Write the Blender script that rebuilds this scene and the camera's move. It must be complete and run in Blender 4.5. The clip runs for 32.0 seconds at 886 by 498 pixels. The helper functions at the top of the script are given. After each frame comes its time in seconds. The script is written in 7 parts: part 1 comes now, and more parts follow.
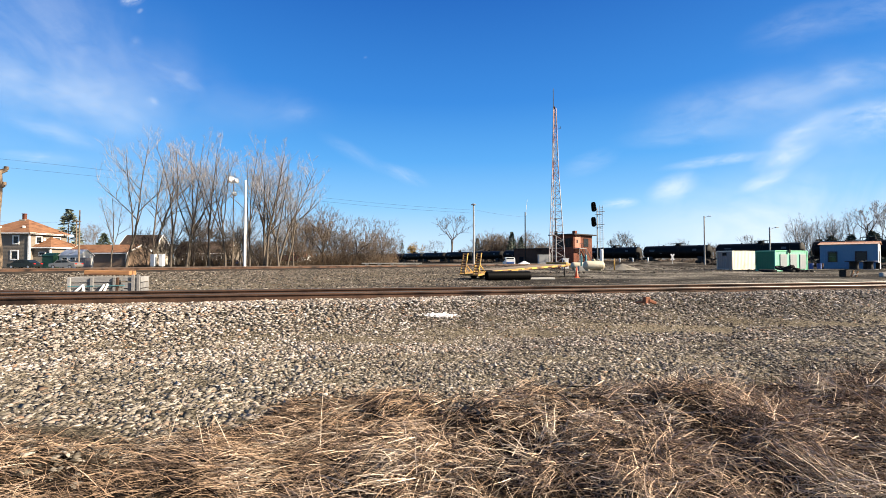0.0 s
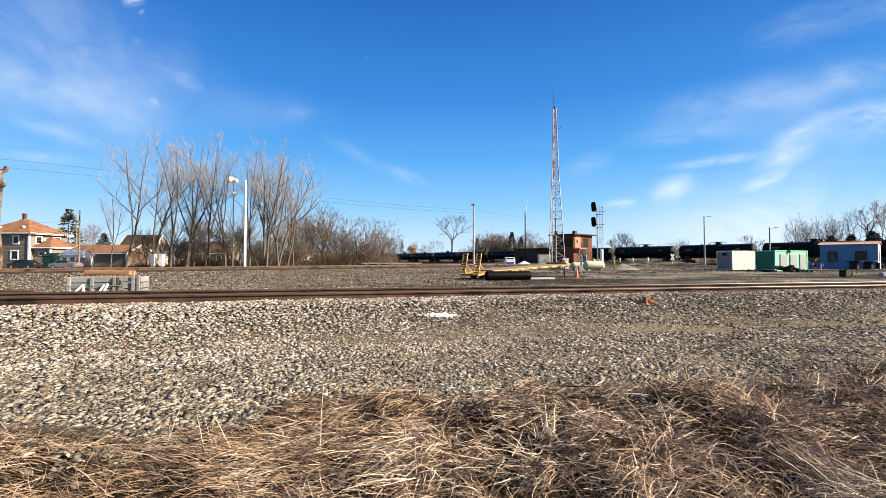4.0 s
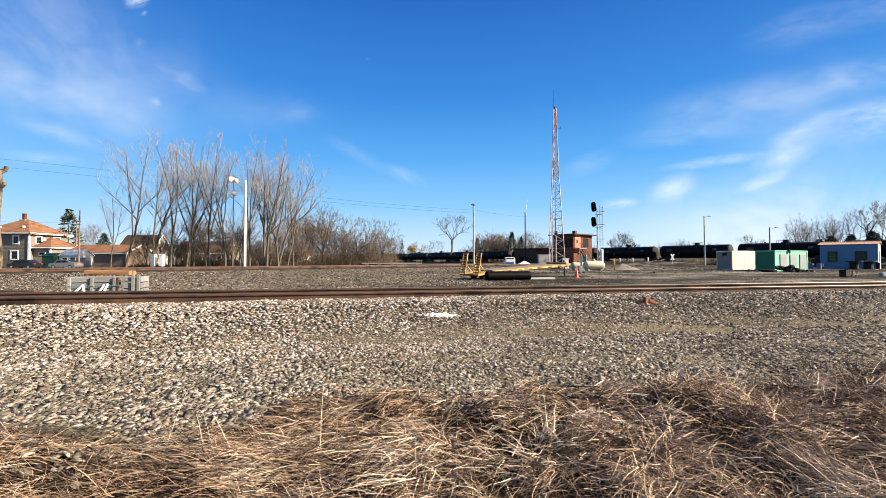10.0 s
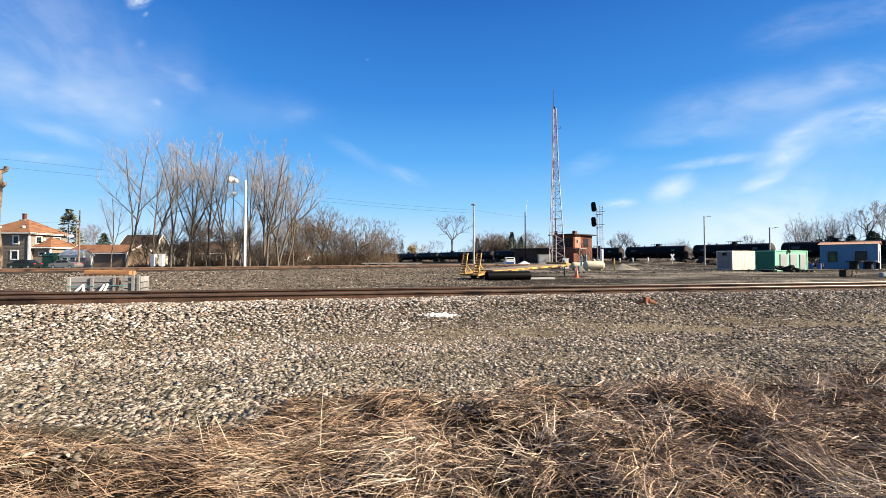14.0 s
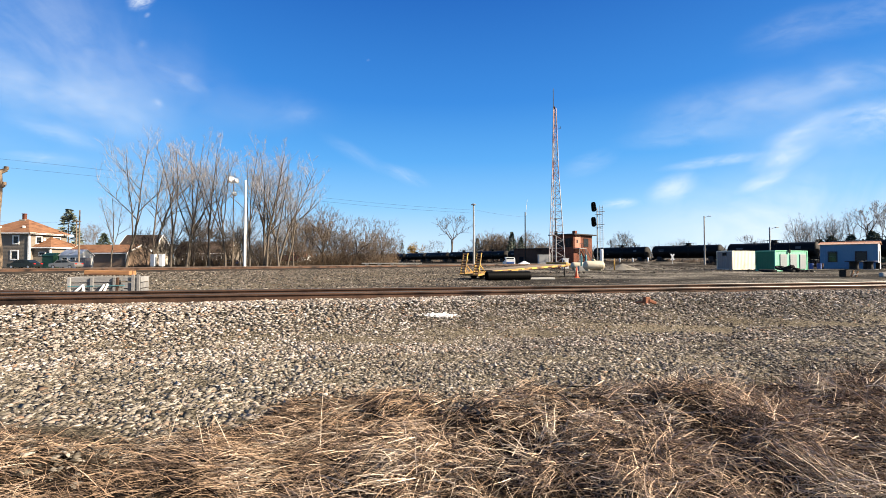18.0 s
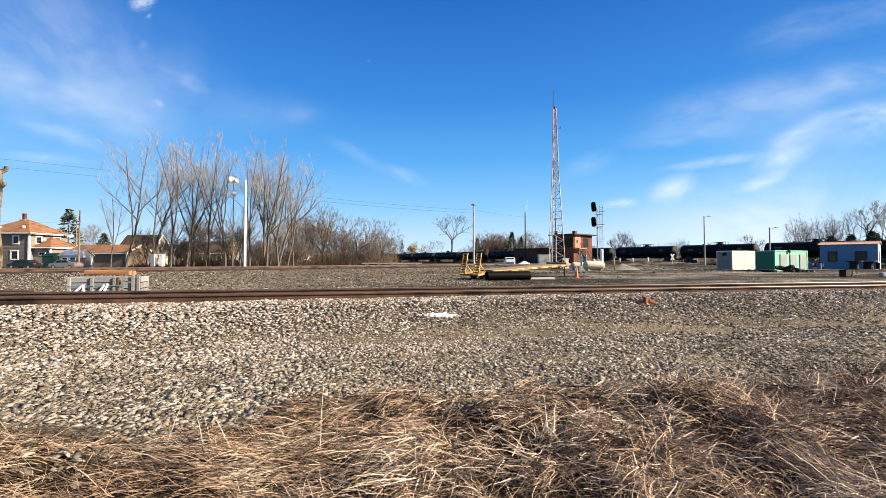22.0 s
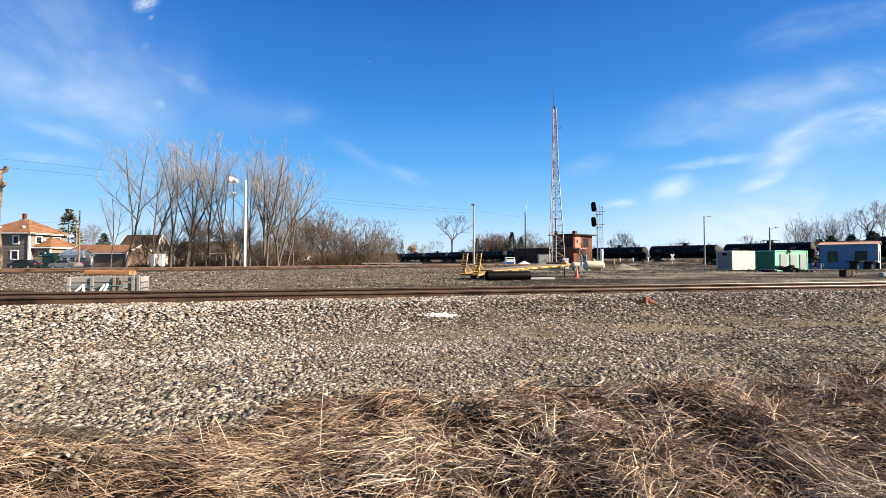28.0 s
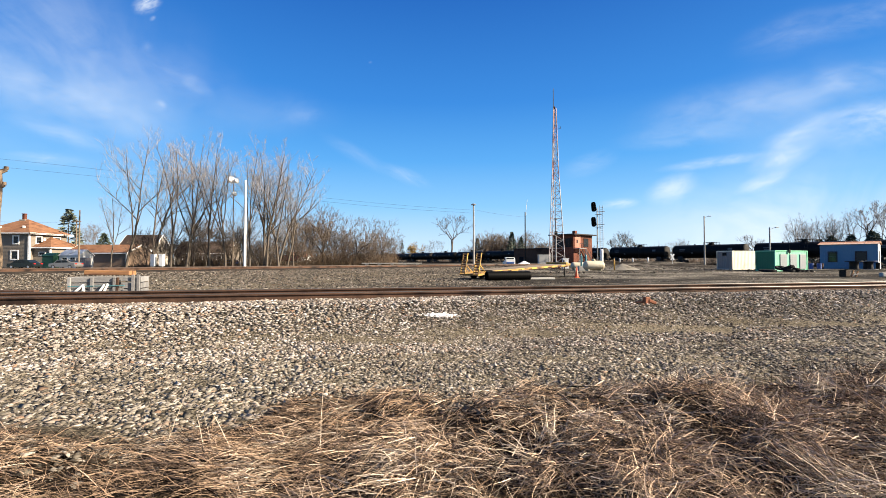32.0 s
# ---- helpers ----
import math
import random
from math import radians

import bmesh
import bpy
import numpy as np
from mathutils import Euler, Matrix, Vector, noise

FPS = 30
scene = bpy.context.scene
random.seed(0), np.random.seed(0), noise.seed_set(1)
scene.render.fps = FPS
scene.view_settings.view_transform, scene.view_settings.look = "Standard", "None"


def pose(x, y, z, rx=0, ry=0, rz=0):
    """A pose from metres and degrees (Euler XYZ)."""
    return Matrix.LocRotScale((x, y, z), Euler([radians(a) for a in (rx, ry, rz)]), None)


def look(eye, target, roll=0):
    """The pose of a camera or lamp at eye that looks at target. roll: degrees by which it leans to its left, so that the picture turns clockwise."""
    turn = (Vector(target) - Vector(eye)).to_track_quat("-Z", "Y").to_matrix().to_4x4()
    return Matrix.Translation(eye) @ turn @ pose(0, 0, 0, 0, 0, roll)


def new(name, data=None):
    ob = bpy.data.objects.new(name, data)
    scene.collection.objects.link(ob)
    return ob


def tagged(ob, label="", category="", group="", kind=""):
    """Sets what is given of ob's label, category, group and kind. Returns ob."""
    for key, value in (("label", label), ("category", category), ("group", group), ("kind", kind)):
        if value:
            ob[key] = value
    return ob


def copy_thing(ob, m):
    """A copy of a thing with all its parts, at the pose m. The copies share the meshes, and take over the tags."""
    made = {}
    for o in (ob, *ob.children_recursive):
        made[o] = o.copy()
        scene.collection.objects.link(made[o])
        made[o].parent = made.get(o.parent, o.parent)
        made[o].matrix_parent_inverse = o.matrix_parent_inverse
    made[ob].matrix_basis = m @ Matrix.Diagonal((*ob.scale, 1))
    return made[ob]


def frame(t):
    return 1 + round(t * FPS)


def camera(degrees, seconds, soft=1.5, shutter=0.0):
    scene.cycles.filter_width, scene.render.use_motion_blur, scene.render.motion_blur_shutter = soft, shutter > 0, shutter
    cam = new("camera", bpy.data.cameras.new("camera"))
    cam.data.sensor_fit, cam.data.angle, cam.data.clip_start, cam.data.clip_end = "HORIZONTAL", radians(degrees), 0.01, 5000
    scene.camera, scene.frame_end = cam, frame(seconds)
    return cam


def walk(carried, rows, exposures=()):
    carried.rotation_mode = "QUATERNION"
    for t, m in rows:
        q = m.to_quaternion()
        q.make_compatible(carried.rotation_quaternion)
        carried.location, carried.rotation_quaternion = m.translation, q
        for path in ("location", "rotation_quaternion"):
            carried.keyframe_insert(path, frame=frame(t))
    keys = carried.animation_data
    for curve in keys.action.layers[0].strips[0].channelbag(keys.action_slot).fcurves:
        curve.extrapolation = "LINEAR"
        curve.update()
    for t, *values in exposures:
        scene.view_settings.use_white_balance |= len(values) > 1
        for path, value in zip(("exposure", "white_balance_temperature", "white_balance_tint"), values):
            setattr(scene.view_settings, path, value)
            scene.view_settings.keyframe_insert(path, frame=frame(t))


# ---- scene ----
cam = camera(91.0, 32.0, soft=0.6)
EYE = (0.0, 0.0, 1.45)
AIM = (0.0, 100.0, 3.911)
walk(cam, [(0.0, look(EYE, AIM)), (32.0, look(EYE, AIM))], exposures=[(0.0, 1.72), (32.0, 1.72)])

# ---- daylight ----
SUN_EL, SUN_AZ = 28.0, 101.0      # degrees; azimuth clockwise from +y
sun_dir = Vector((math.sin(radians(SUN_AZ)) * math.cos(radians(SUN_EL)),
                  math.cos(radians(SUN_AZ)) * math.cos(radians(SUN_EL)), math.sin(radians(SUN_EL))))
world = bpy.data.worlds.new("sky")
scene.world = world
world.use_nodes = True
wn, wl = world.node_tree.nodes, world.node_tree.links
wn.clear()
sky = wn.new("ShaderNodeTexSky")
sky.sky_type, sky.sun_disc = "NISHITA", False
sky.sun_elevation, sky.sun_rotation = radians(SUN_EL), radians(SUN_AZ)
sky.air_density, sky.dust_density, sky.ozone_density = 1.0, 0.6, 1.6
# clear winter air: deep blue overhead, pale at the horizon
geo = wn.new("ShaderNodeTexCoord")
axis = wn.new("ShaderNodeSeparateXYZ")
wl.new(geo.outputs["Generated"], axis.inputs[0])
ramp = wn.new("ShaderNodeValToRGB")
stops = ramp.color_ramp.elements
stops[0].position, stops[0].color = 0.0, (0.50, 0.66, 0.80, 1)
stops[1].position, stops[1].color = 1.0, (0.055, 0.09, 0.19, 1)
for at_z, shade in ((0.05, (0.40, 0.59, 0.78)), (0.12, (0.20, 0.465, 0.76)), (0.22, (0.078, 0.32, 0.70)), (0.34, (0.03, 0.20, 0.58)), (0.52, (0.012, 0.112, 0.42))):
    k = stops.new(at_z)
    k.color = (*shade, 1)
wl.new(axis.outputs["Z"], ramp.inputs[0])
# the air is paler and warmer towards the sun
toward = wn.new("ShaderNodeVectorMath")
toward.operation = "DOT_PRODUCT"
toward.inputs[1].default_value = sun_dir
wl.new(geo.outputs["Generated"], toward.inputs[0])
halo = wn.new("ShaderNodeMapRange")
halo.interpolation_type = "SMOOTHSTEP"
halo.inputs["From Min"].default_value, halo.inputs["From Max"].default_value = 0.62, 1.0
wl.new(toward.outputs["Value"], halo.inputs["Value"])
pale = wn.new("ShaderNodeMix")
pale.data_type = "RGBA"
pale.inputs[7].default_value = (1.15, 1.05, 0.88, 1)
wl.new(halo.outputs[0], pale.inputs[0])
wl.new(ramp.outputs[0], pale.inputs[6])
air = wn.new("ShaderNodeBackground")
air.inputs["Strength"].default_value = 0.463
wl.new(pale.outputs[2], air.inputs["Color"])
wback = wn.new("ShaderNodeBackground")
wback.inputs["Strength"].default_value = 0.02
wl.new(sky.outputs[0], wback.inputs["Color"])
blend = wn.new("ShaderNodeMixShader")
blend.inputs[0].default_value = 0.85
wl.new(wback.outputs[0], blend.inputs[1])
wl.new(air.outputs[0], blend.inputs[2])
wout = wn.new("ShaderNodeOutputWorld")
wl.new(blend.outputs[0], wout.inputs["Surface"])

sun_data = bpy.data.lights.new("sun", "SUN")
sun_data.energy, sun_data.angle, sun_data.color = 5.0, radians(0.53), (1.0, 0.868, 0.70)
sun_lamp = new("sun", sun_data)
sun_lamp.matrix_world = look(sun_dir * 200, (0, 0, 0))


# ---- materials ----
def node_mat(name):
    m = bpy.data.materials.new(name)
    m.use_nodes = True
    n, l = m.node_tree.nodes, m.node_tree.links
    return m, n, l, n["Principled BSDF"]


def surf(name, color, rough=0.7, metal=0.0, scale=3.0, var=0.25, fine=60.0, bump=0.15, dirt=None, dirt_amount=0.35,
         stretch=(1, 1, 1), island=0.0, obj_random=0.0, spec=0.5):
    """Two-scale noise over a base colour, optional dirt stains, fine bump."""
    m, n, l, b = node_mat(name)
    co = n.new("ShaderNodeTexCoord")
    mp = n.new("ShaderNodeMapping")
    mp.inputs["Scale"].default_value = stretch
    l.new(co.outputs["Object"], mp.inputs["Vector"])
    big = n.new("ShaderNodeTexNoise")
    big.inputs["Scale"].default_value, big.inputs["Detail"].default_value = scale, 6
    sm = n.new("ShaderNodeTexNoise")
    sm.inputs["Scale"].default_value, sm.inputs["Detail"].default_value = fine, 3
    l.new(mp.outputs[0], big.inputs["Vector"])
    l.new(mp.outputs[0], sm.inputs["Vector"])
    add = n.new("ShaderNodeMath")
    add.operation = "ADD"
    l.new(big.outputs[0], add.inputs[0])
    l.new(sm.outputs[0], add.inputs[1])
    last = add.outputs[0]
    for amount, kind in ((island, "ShaderNodeNewGeometry"), (obj_random, "ShaderNodeObjectInfo")):
        if amount:
            g = n.new(kind)
            k = n.new("ShaderNodeMath")
            k.operation = "MULTIPLY_ADD"
            l.new(g.outputs["Random Per Island" if island and kind.endswith("Geometry") else "Random"], k.inputs[0])
            k.inputs[1].default_value = amount * 2
            l.new(last, k.inputs[2])
            s = n.new("ShaderNodeMath")
            s.operation = "SUBTRACT"
            l.new(k.outputs[0], s.inputs[0])
            s.inputs[1].default_value = amount
            last = s.outputs[0]
    rg = n.new("ShaderNodeMapRange")
    rg.inputs["From Min"].default_value, rg.inputs["From Max"].default_value = 0.6, 1.4
    rg.inputs["To Min"].default_value, rg.inputs["To Max"].default_value = 1 - var, 1 + var
    rg.clamp = False
    l.new(last, rg.inputs["Value"])
    mul = n.new("ShaderNodeVectorMath")
    mul.operation = "SCALE"
    mul.inputs[0].default_value = color
    l.new(rg.outputs[0], mul.inputs["Scale"])
    out = mul.outputs[0]
    if dirt:
        st = n.new("ShaderNodeTexNoise")
        st.inputs["Scale"].default_value, st.inputs["Detail"].default_value = scale * 0.6, 8
        l.new(mp.outputs[0], st.inputs["Vector"])
        r2 = n.new("ShaderNodeMapRange")
        r2.inputs["From Min"].default_value, r2.inputs["From Max"].default_value = 0.62 - dirt_amount * 0.4, 0.72 - dirt_amount * 0.2
        l.new(st.outputs[0], r2.inputs["Value"])
        mx = n.new("ShaderNodeMix")
        mx.data_type = "RGBA"
        l.new(r2.outputs[0], mx.inputs[0])
        l.new(out, mx.inputs[6])
        mx.inputs[7].default_value = (*dirt, 1)
        out = mx.outputs[2]
    l.new(out, b.inputs["Base Color"])
    b.inputs["Roughness"].default_value, b.inputs["Metallic"].default_value = rough, metal
    b.inputs["Specular IOR Level"].default_value = min(spec, 0.12) if rough > 0.8 else spec
    if bump:
        bp = n.new("ShaderNodeBump")
        bp.inputs["Strength"].default_value, bp.inputs["Distance"].default_value = bump, 0.02
        l.new(add.outputs[0], bp.inputs["Height"])
        l.new(bp.outputs[0], b.inputs["Normal"])
    return m


def stone_mat(name, dark, mid, light, rust, scale=9.0):
    """Crushed stone: each loose stone takes its own tone; a few are rust-stained."""
    m, n, l, b = node_mat(name)
    g = n.new("ShaderNodeNewGeometry")
    ramp = n.new("ShaderNodeValToRGB")
    e = ramp.color_ramp.elements
    e[0].position, e[0].color = 0.0, (*dark, 1)
    e[1].position, e[1].color = 1.0, (*light, 1)
    k = e.new(0.45)
    k.color = (*mid, 1)
    k = e.new(0.78)
    k.color = tuple(0.5 * (p + q) for p, q in zip(mid, light)) + (1,)
    k = e.new(0.88)
    k.color = (*rust, 1)
    k = e.new(0.91)
    k.color = (*light, 1)
    l.new(g.outputs["Random Per Island"], ramp.inputs[0])
    co = n.new("ShaderNodeTexCoord")
    t = n.new("ShaderNodeTexNoise")
    t.inputs["Scale"].default_value, t.inputs["Detail"].default_value = 45, 4
    l.new(co.outputs["Object"], t.inputs["Vector"])
    t2 = n.new("ShaderNodeTexNoise")
    t2.inputs["Scale"].default_value, t2.inputs["Detail"].default_value = 0.5, 5
    l.new(co.outputs["Object"], t2.inputs["Vector"])
    a = n.new("ShaderNodeMath")
    a.operation = "ADD"
    l.new(t.outputs[0], a.inputs[0])
    l.new(t2.outputs[0], a.inputs[1])
    r = n.new("ShaderNodeMapRange")
    r.inputs["From Min"].default_value, r.inputs["From Max"].default_value = 0.6, 1.4
    r.inputs["To Min"].default_value, r.inputs["To Max"].default_value = 0.62, 1.38
    l.new(a.outputs[0], r.inputs["Value"])
    v = n.new("ShaderNodeVectorMath")
    v.operation = "SCALE"
    l.new(ramp.outputs[0], v.inputs[0])
    l.new(r.outputs[0], v.inputs["Scale"])
    l.new(v.outputs[0], b.inputs["Base Color"])
    b.inputs["Roughness"].default_value, b.inputs["Specular IOR Level"].default_value = 0.9, 0.12
    return m


def ground_mat():
    """Gravel, dirt and dry turf, blended by the zone attribute of the sheet."""
    m, n, l, b = node_mat("ground_mix")
    at = n.new("ShaderNodeAttribute")
    at.attribute_name = "zone"
    sep = n.new("ShaderNodeSeparateColor")
    l.new(at.outputs["Color"], sep.inputs[0])
    co = n.new("ShaderNodeTexCoord")

    def noise_at(scale, detail=6):
        t = n.new("ShaderNodeTexNoise")
        t.inputs["Scale"].default_value, t.inputs["Detail"].default_value = scale, detail
        l.new(co.outputs["Object"], t.inputs["Vector"])
        return t.outputs[0]

    def ramp_of(src, lo, hi, c0, c1):
        r = n.new("ShaderNodeValToRGB")
        r.color_ramp.elements[0].position, r.color_ramp.elements[1].position = lo, hi
        r.color_ramp.elements[0].color, r.color_ramp.elements[1].color = (*c0, 1), (*c1, 1)
        l.new(src, r.inputs[0])
        return r.outputs[0]

    def mixed(f, a, c):
        x = n.new("ShaderNodeMix")
        x.data_type = "RGBA"
        l.new(f, x.inputs[0])
        l.new(a, x.inputs[6])
        l.new(c, x.inputs[7])
        return x.outputs[2]

    vor = n.new("ShaderNodeTexVoronoi")
    vor.inputs["Scale"].default_value = 30
    l.new(co.outputs["Object"], vor.inputs["Vector"])
    vsep = n.new("ShaderNodeSeparateColor")
    l.new(vor.outputs["Color"], vsep.inputs[0])
    gravel = ramp_of(vsep.outputs[0], 0.05, 0.95, (0.055, 0.047, 0.035), (0.228, 0.196, 0.144))
    big = noise_at(0.35)
    tone = ramp_of(big, 0.35, 0.68, (0.62, 0.6, 0.56), (1.0, 0.98, 0.94))
    mu = n.new("ShaderNodeMix")
    mu.data_type, mu.blend_type = "RGBA", "MULTIPLY"
    mu.inputs[0].default_value = 1.0
    l.new(gravel, mu.inputs[6])
    l.new(tone, mu.inputs[7])
    mp = n.new("ShaderNodeMapping")
    mp.inputs["Rotation"].default_value = (0, 0, -0.3)
    mp.inputs["Scale"].default_value = (0.33, 0.42, 1)
    l.new(co.outputs["Object"], mp.inputs["Vector"])
    rut = n.new("ShaderNodeTexNoise")
    rut.inputs["Scale"].default_value, rut.inputs["Detail"].default_value = 1.0, 9
    rut.inputs["Roughness"].default_value = 0.68
    l.new(mp.outputs[0], rut.inputs["Vector"])
    mp2 = n.new("ShaderNodeMapping")
    mp2.inputs["Rotation"].default_value = (0, 0, -0.12)
    mp2.inputs["Scale"].default_value = (0.045, 0.10, 1)
    l.new(co.outputs["Object"], mp2.inputs["Vector"])
    rut2 = n.new("ShaderNodeTexNoise")
    rut2.inputs["Scale"].default_value, rut2.inputs["Detail"].default_value = 1.0, 8
    rut2.inputs["Roughness"].default_value = 0.62
    l.new(mp2.outputs[0], rut2.inputs["Vector"])
    both = n.new("ShaderNodeMath")
    both.operation = "MULTIPLY_ADD"
    l.new(rut.outputs[0], both.inputs[0])
    both.inputs[1].default_value = 0.9
    l.new(rut2.outputs[0], both.inputs[2])
    dirt = ramp_of(both.outputs[0], 0.88, 1.03, (0.024, 0.022, 0.018), (0.292, 0.268, 0.232))
    # near-black soil puts the shade between grass blades into the colour
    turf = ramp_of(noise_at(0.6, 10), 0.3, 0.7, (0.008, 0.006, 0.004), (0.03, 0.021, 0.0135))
    pebble = n.new("ShaderNodeTexVoronoi")
    pebble.inputs["Scale"].default_value = 6.5
    l.new(co.outputs["Object"], pebble.inputs["Vector"])
    psep = n.new("ShaderNodeSeparateColor")
    l.new(pebble.outputs["Color"], psep.inputs[0])
    grain = ramp_of(psep.outputs[1], 0.1, 0.95, (0.3, 0.29, 0.28), (1.0, 0.98, 0.93))
    pm = n.new("ShaderNodeMix")
    pm.data_type, pm.blend_type = "RGBA", "MULTIPLY"
    pm.inputs[0].default_value = 1.0
    l.new(dirt, pm.inputs[6])
    l.new(grain, pm.inputs[7])
    c = mixed(sep.outputs[1], mu.outputs[2], pm.outputs[2])
    # dark cinder of the yard, also used as shade between ballast stones
    cinder_shade = ramp_of(noise_at(1.4, 8), 0.35, 0.7, (0.009, 0.008, 0.0065), (0.042, 0.036, 0.029))
    c = mixed(sep.outputs[0], c, cinder_shade)
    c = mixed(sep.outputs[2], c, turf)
    l.new(c, b.inputs["Base Color"])
    b.inputs["Roughness"].default_value, b.inputs["Specular IOR Level"].default_value = 0.95, 0.05
    bp = n.new("ShaderNodeBump")
    bp.inputs["Strength"].default_value, bp.inputs["Distance"].default_value = 0.8, 0.03
    l.new(vor.outputs["Distance"], bp.inputs["Height"])
    l.new(bp.outputs[0], b.inputs["Normal"])
    return m


def cloud_mat(name, seed, density, grain, rim):
    """Thin ice cloud: soft-edged and fibrous; shows the sky through it."""
    m, n, l, b = node_mat(name)
    n.remove(b)
    out = n["Material Output"]
    co = n.new("ShaderNodeTexCoord")

    def fibre(sx, sy, detail, lo, hi):
        mp = n.new("ShaderNodeMapping")
        mp.inputs["Location"].default_value = (seed * 3.1, seed * 7.7, seed)
        mp.inputs["Scale"].default_value = (sx, sy, 1)
        l.new(co.outputs["Object"], mp.inputs["Vector"])
        t = n.new("ShaderNodeTexNoise")
        t.inputs["Scale"].default_value, t.inputs["Detail"].default_value = 1.0, detail
        t.inputs["Roughness"].default_value, t.inputs["Distortion"].default_value = 0.58, 0.8
        l.new(mp.outputs[0], t.inputs["Vector"])
        k = n.new("ShaderNodeMapRange")
        k.interpolation_type = "SMOOTHSTEP"
        k.inputs["From Min"].default_value, k.inputs["From Max"].default_value = lo, hi
        l.new(t.outputs[0], k.inputs["Value"])
        return k.outputs[0]

    def times(p, q):
        k = n.new("ShaderNodeMath")
        k.operation = "MULTIPLY"
        l.new(p, k.inputs[0])
        if isinstance(q, float):
            k.inputs[1].default_value = q
        else:
            l.new(q, k.inputs[1])
        return k.outputs[0]

    v = n.new("ShaderNodeVectorMath")
    v.operation = "MULTIPLY_ADD"
    v.inputs[1].default_value, v.inputs[2].default_value = (2, 2, 0), (-1, -1, 0)
    l.new(co.outputs["Generated"], v.inputs[0])
    ln = n.new("ShaderNodeVectorMath")
    ln.operation = "LENGTH"
    l.new(v.outputs[0], ln.inputs[0])
    f = n.new("ShaderNodeMapRange")
    f.interpolation_type = "SMOOTHSTEP"
    f.inputs["From Min"].default_value, f.inputs["From Max"].default_value = 1.0, rim
    l.new(ln.outputs["Value"], f.inputs["Value"])
    a = times(f.outputs[0], fibre(grain[0] * 0.75, grain[1] * 0.75, 8, 0.2, 0.8))
    a = times(a, fibre(grain[0] * 2.3, grain[1] * 3.1, 6, -0.15, 0.66))
    a = times(a, density)
    # the cloud's sunlit white is emitted by the disc itself
    em = n.new("ShaderNodeEmission")
    em.inputs["Color"].default_value, em.inputs["Strength"].default_value = (0.88, 0.95, 1.0, 1), 0.349
    tr = n.new("ShaderNodeBsdfTransparent")
    mx = n.new("ShaderNodeMixShader")
    l.new(a, mx.inputs[0])
    l.new(tr.outputs[0], mx.inputs[1])
    l.new(em.outputs[0], mx.inputs[2])
    l.new(mx.outputs[0], out.inputs["Surface"])
    return m


M_GROUND = ground_mat()
M_BALLAST = stone_mat("ballast_stone", (0.034, 0.0285, 0.024), (0.195, 0.166, 0.137), (0.433, 0.394, 0.356), (0.18, 0.101, 0.0548))
M_GRIT = stone_mat("grit_stone", (0.0262, 0.0225, 0.0166), (0.143, 0.124, 0.098), (0.335, 0.297, 0.252), (0.157, 0.101, 0.0662))
M_CLOD = stone_mat("yard_stone", (0.0124, 0.0113, 0.00983), (0.0617, 0.0539, 0.0449), (0.191, 0.169, 0.144), (0.124, 0.0814, 0.0561))
M_CONCRUMB = stone_mat("white_crumb", (0.5, 0.48, 0.45), (0.72, 0.7, 0.67), (0.82, 0.8, 0.77), (0.66, 0.6, 0.53))
M_RAIL = surf("rusty_rail", (0.088, 0.05, 0.033), 0.85, 0.0, 2.0, 0.35, 40, 0.2, dirt=(0.0218, 0.0146, 0.0118))
M_RAILTOP = surf("worn_railhead", (0.07, 0.058, 0.048), 0.5, 0.35, 2.0, 0.2, 60, 0.05)
M_TIE = surf("old_tie_wood", (0.041, 0.0309, 0.0237), 0.9, 0, 2.0, 0.4, 30, 0.4, stretch=(1, 6, 6))
M_STRAW = surf("dry_straw", (0.28, 0.206, 0.146), 0.85, 0, 1.2, 0.5, 6, 0, island=0.85, spec=0.12)
M_THATCH = surf("brown_thatch", (0.17, 0.117, 0.078), 0.9, 0, 1.4, 0.55, 6, 0, island=0.95, spec=0.1)
M_STRAW_PALE = surf("bleached_straw", (0.41, 0.335, 0.258), 0.85, 0, 1.2, 0.35, 6, 0, island=0.7, spec=0.12)
M_WEED = surf("dead_weed", (0.042, 0.027, 0.018), 0.85, 0, 1.2, 0.2, 6, 0, island=0.4)
M_BARK = surf("pale_bark", (0.092, 0.076, 0.06), 0.9, 0, 1.5, 0.45, 14, 0.5, stretch=(1, 1, 0.3))
M_SNAG = surf("weathered_dead_bark", (0.137, 0.1, 0.0683), 0.9, 0, 3.0, 0.7, 14, 0.6, dirt=(0.0273, 0.0218, 0.0182), dirt_amount=0.4, stretch=(1, 1, 0.6))
M_TWIG = surf("grey_twig", (0.225, 0.21, 0.205), 0.85, 0, 0.3, 0.2, 4, 0, island=0.6)
M_BARK2 = surf("dark_bark", (0.0774, 0.0619, 0.0482), 0.9, 0, 1.5, 0.35, 14, 0.5, stretch=(1, 1, 0.3))
M_BRUSH = surf("brown_brush", (0.118, 0.091, 0.0701), 0.85, 0, 0.25, 0.35, 4, 0, island=0.4)
M_WILLOW = surf("yellow_willow_twig", (0.237, 0.155, 0.0501), 0.85, 0, 0.3, 0.25, 4, 0, island=0.4)
M_UNDER = surf("undergrowth_stem", (0.0955, 0.0673, 0.0455), 0.85, 0, 0.25, 0.3, 4, 0, island=0.45)
# darker copy of the container green, standing for its shaded end
M_GREENSHADE = surf("shaded_green_end_paint", (0.01, 0.135, 0.062), 0.6, 0, 1.0, 0.15, 25, 0.05)
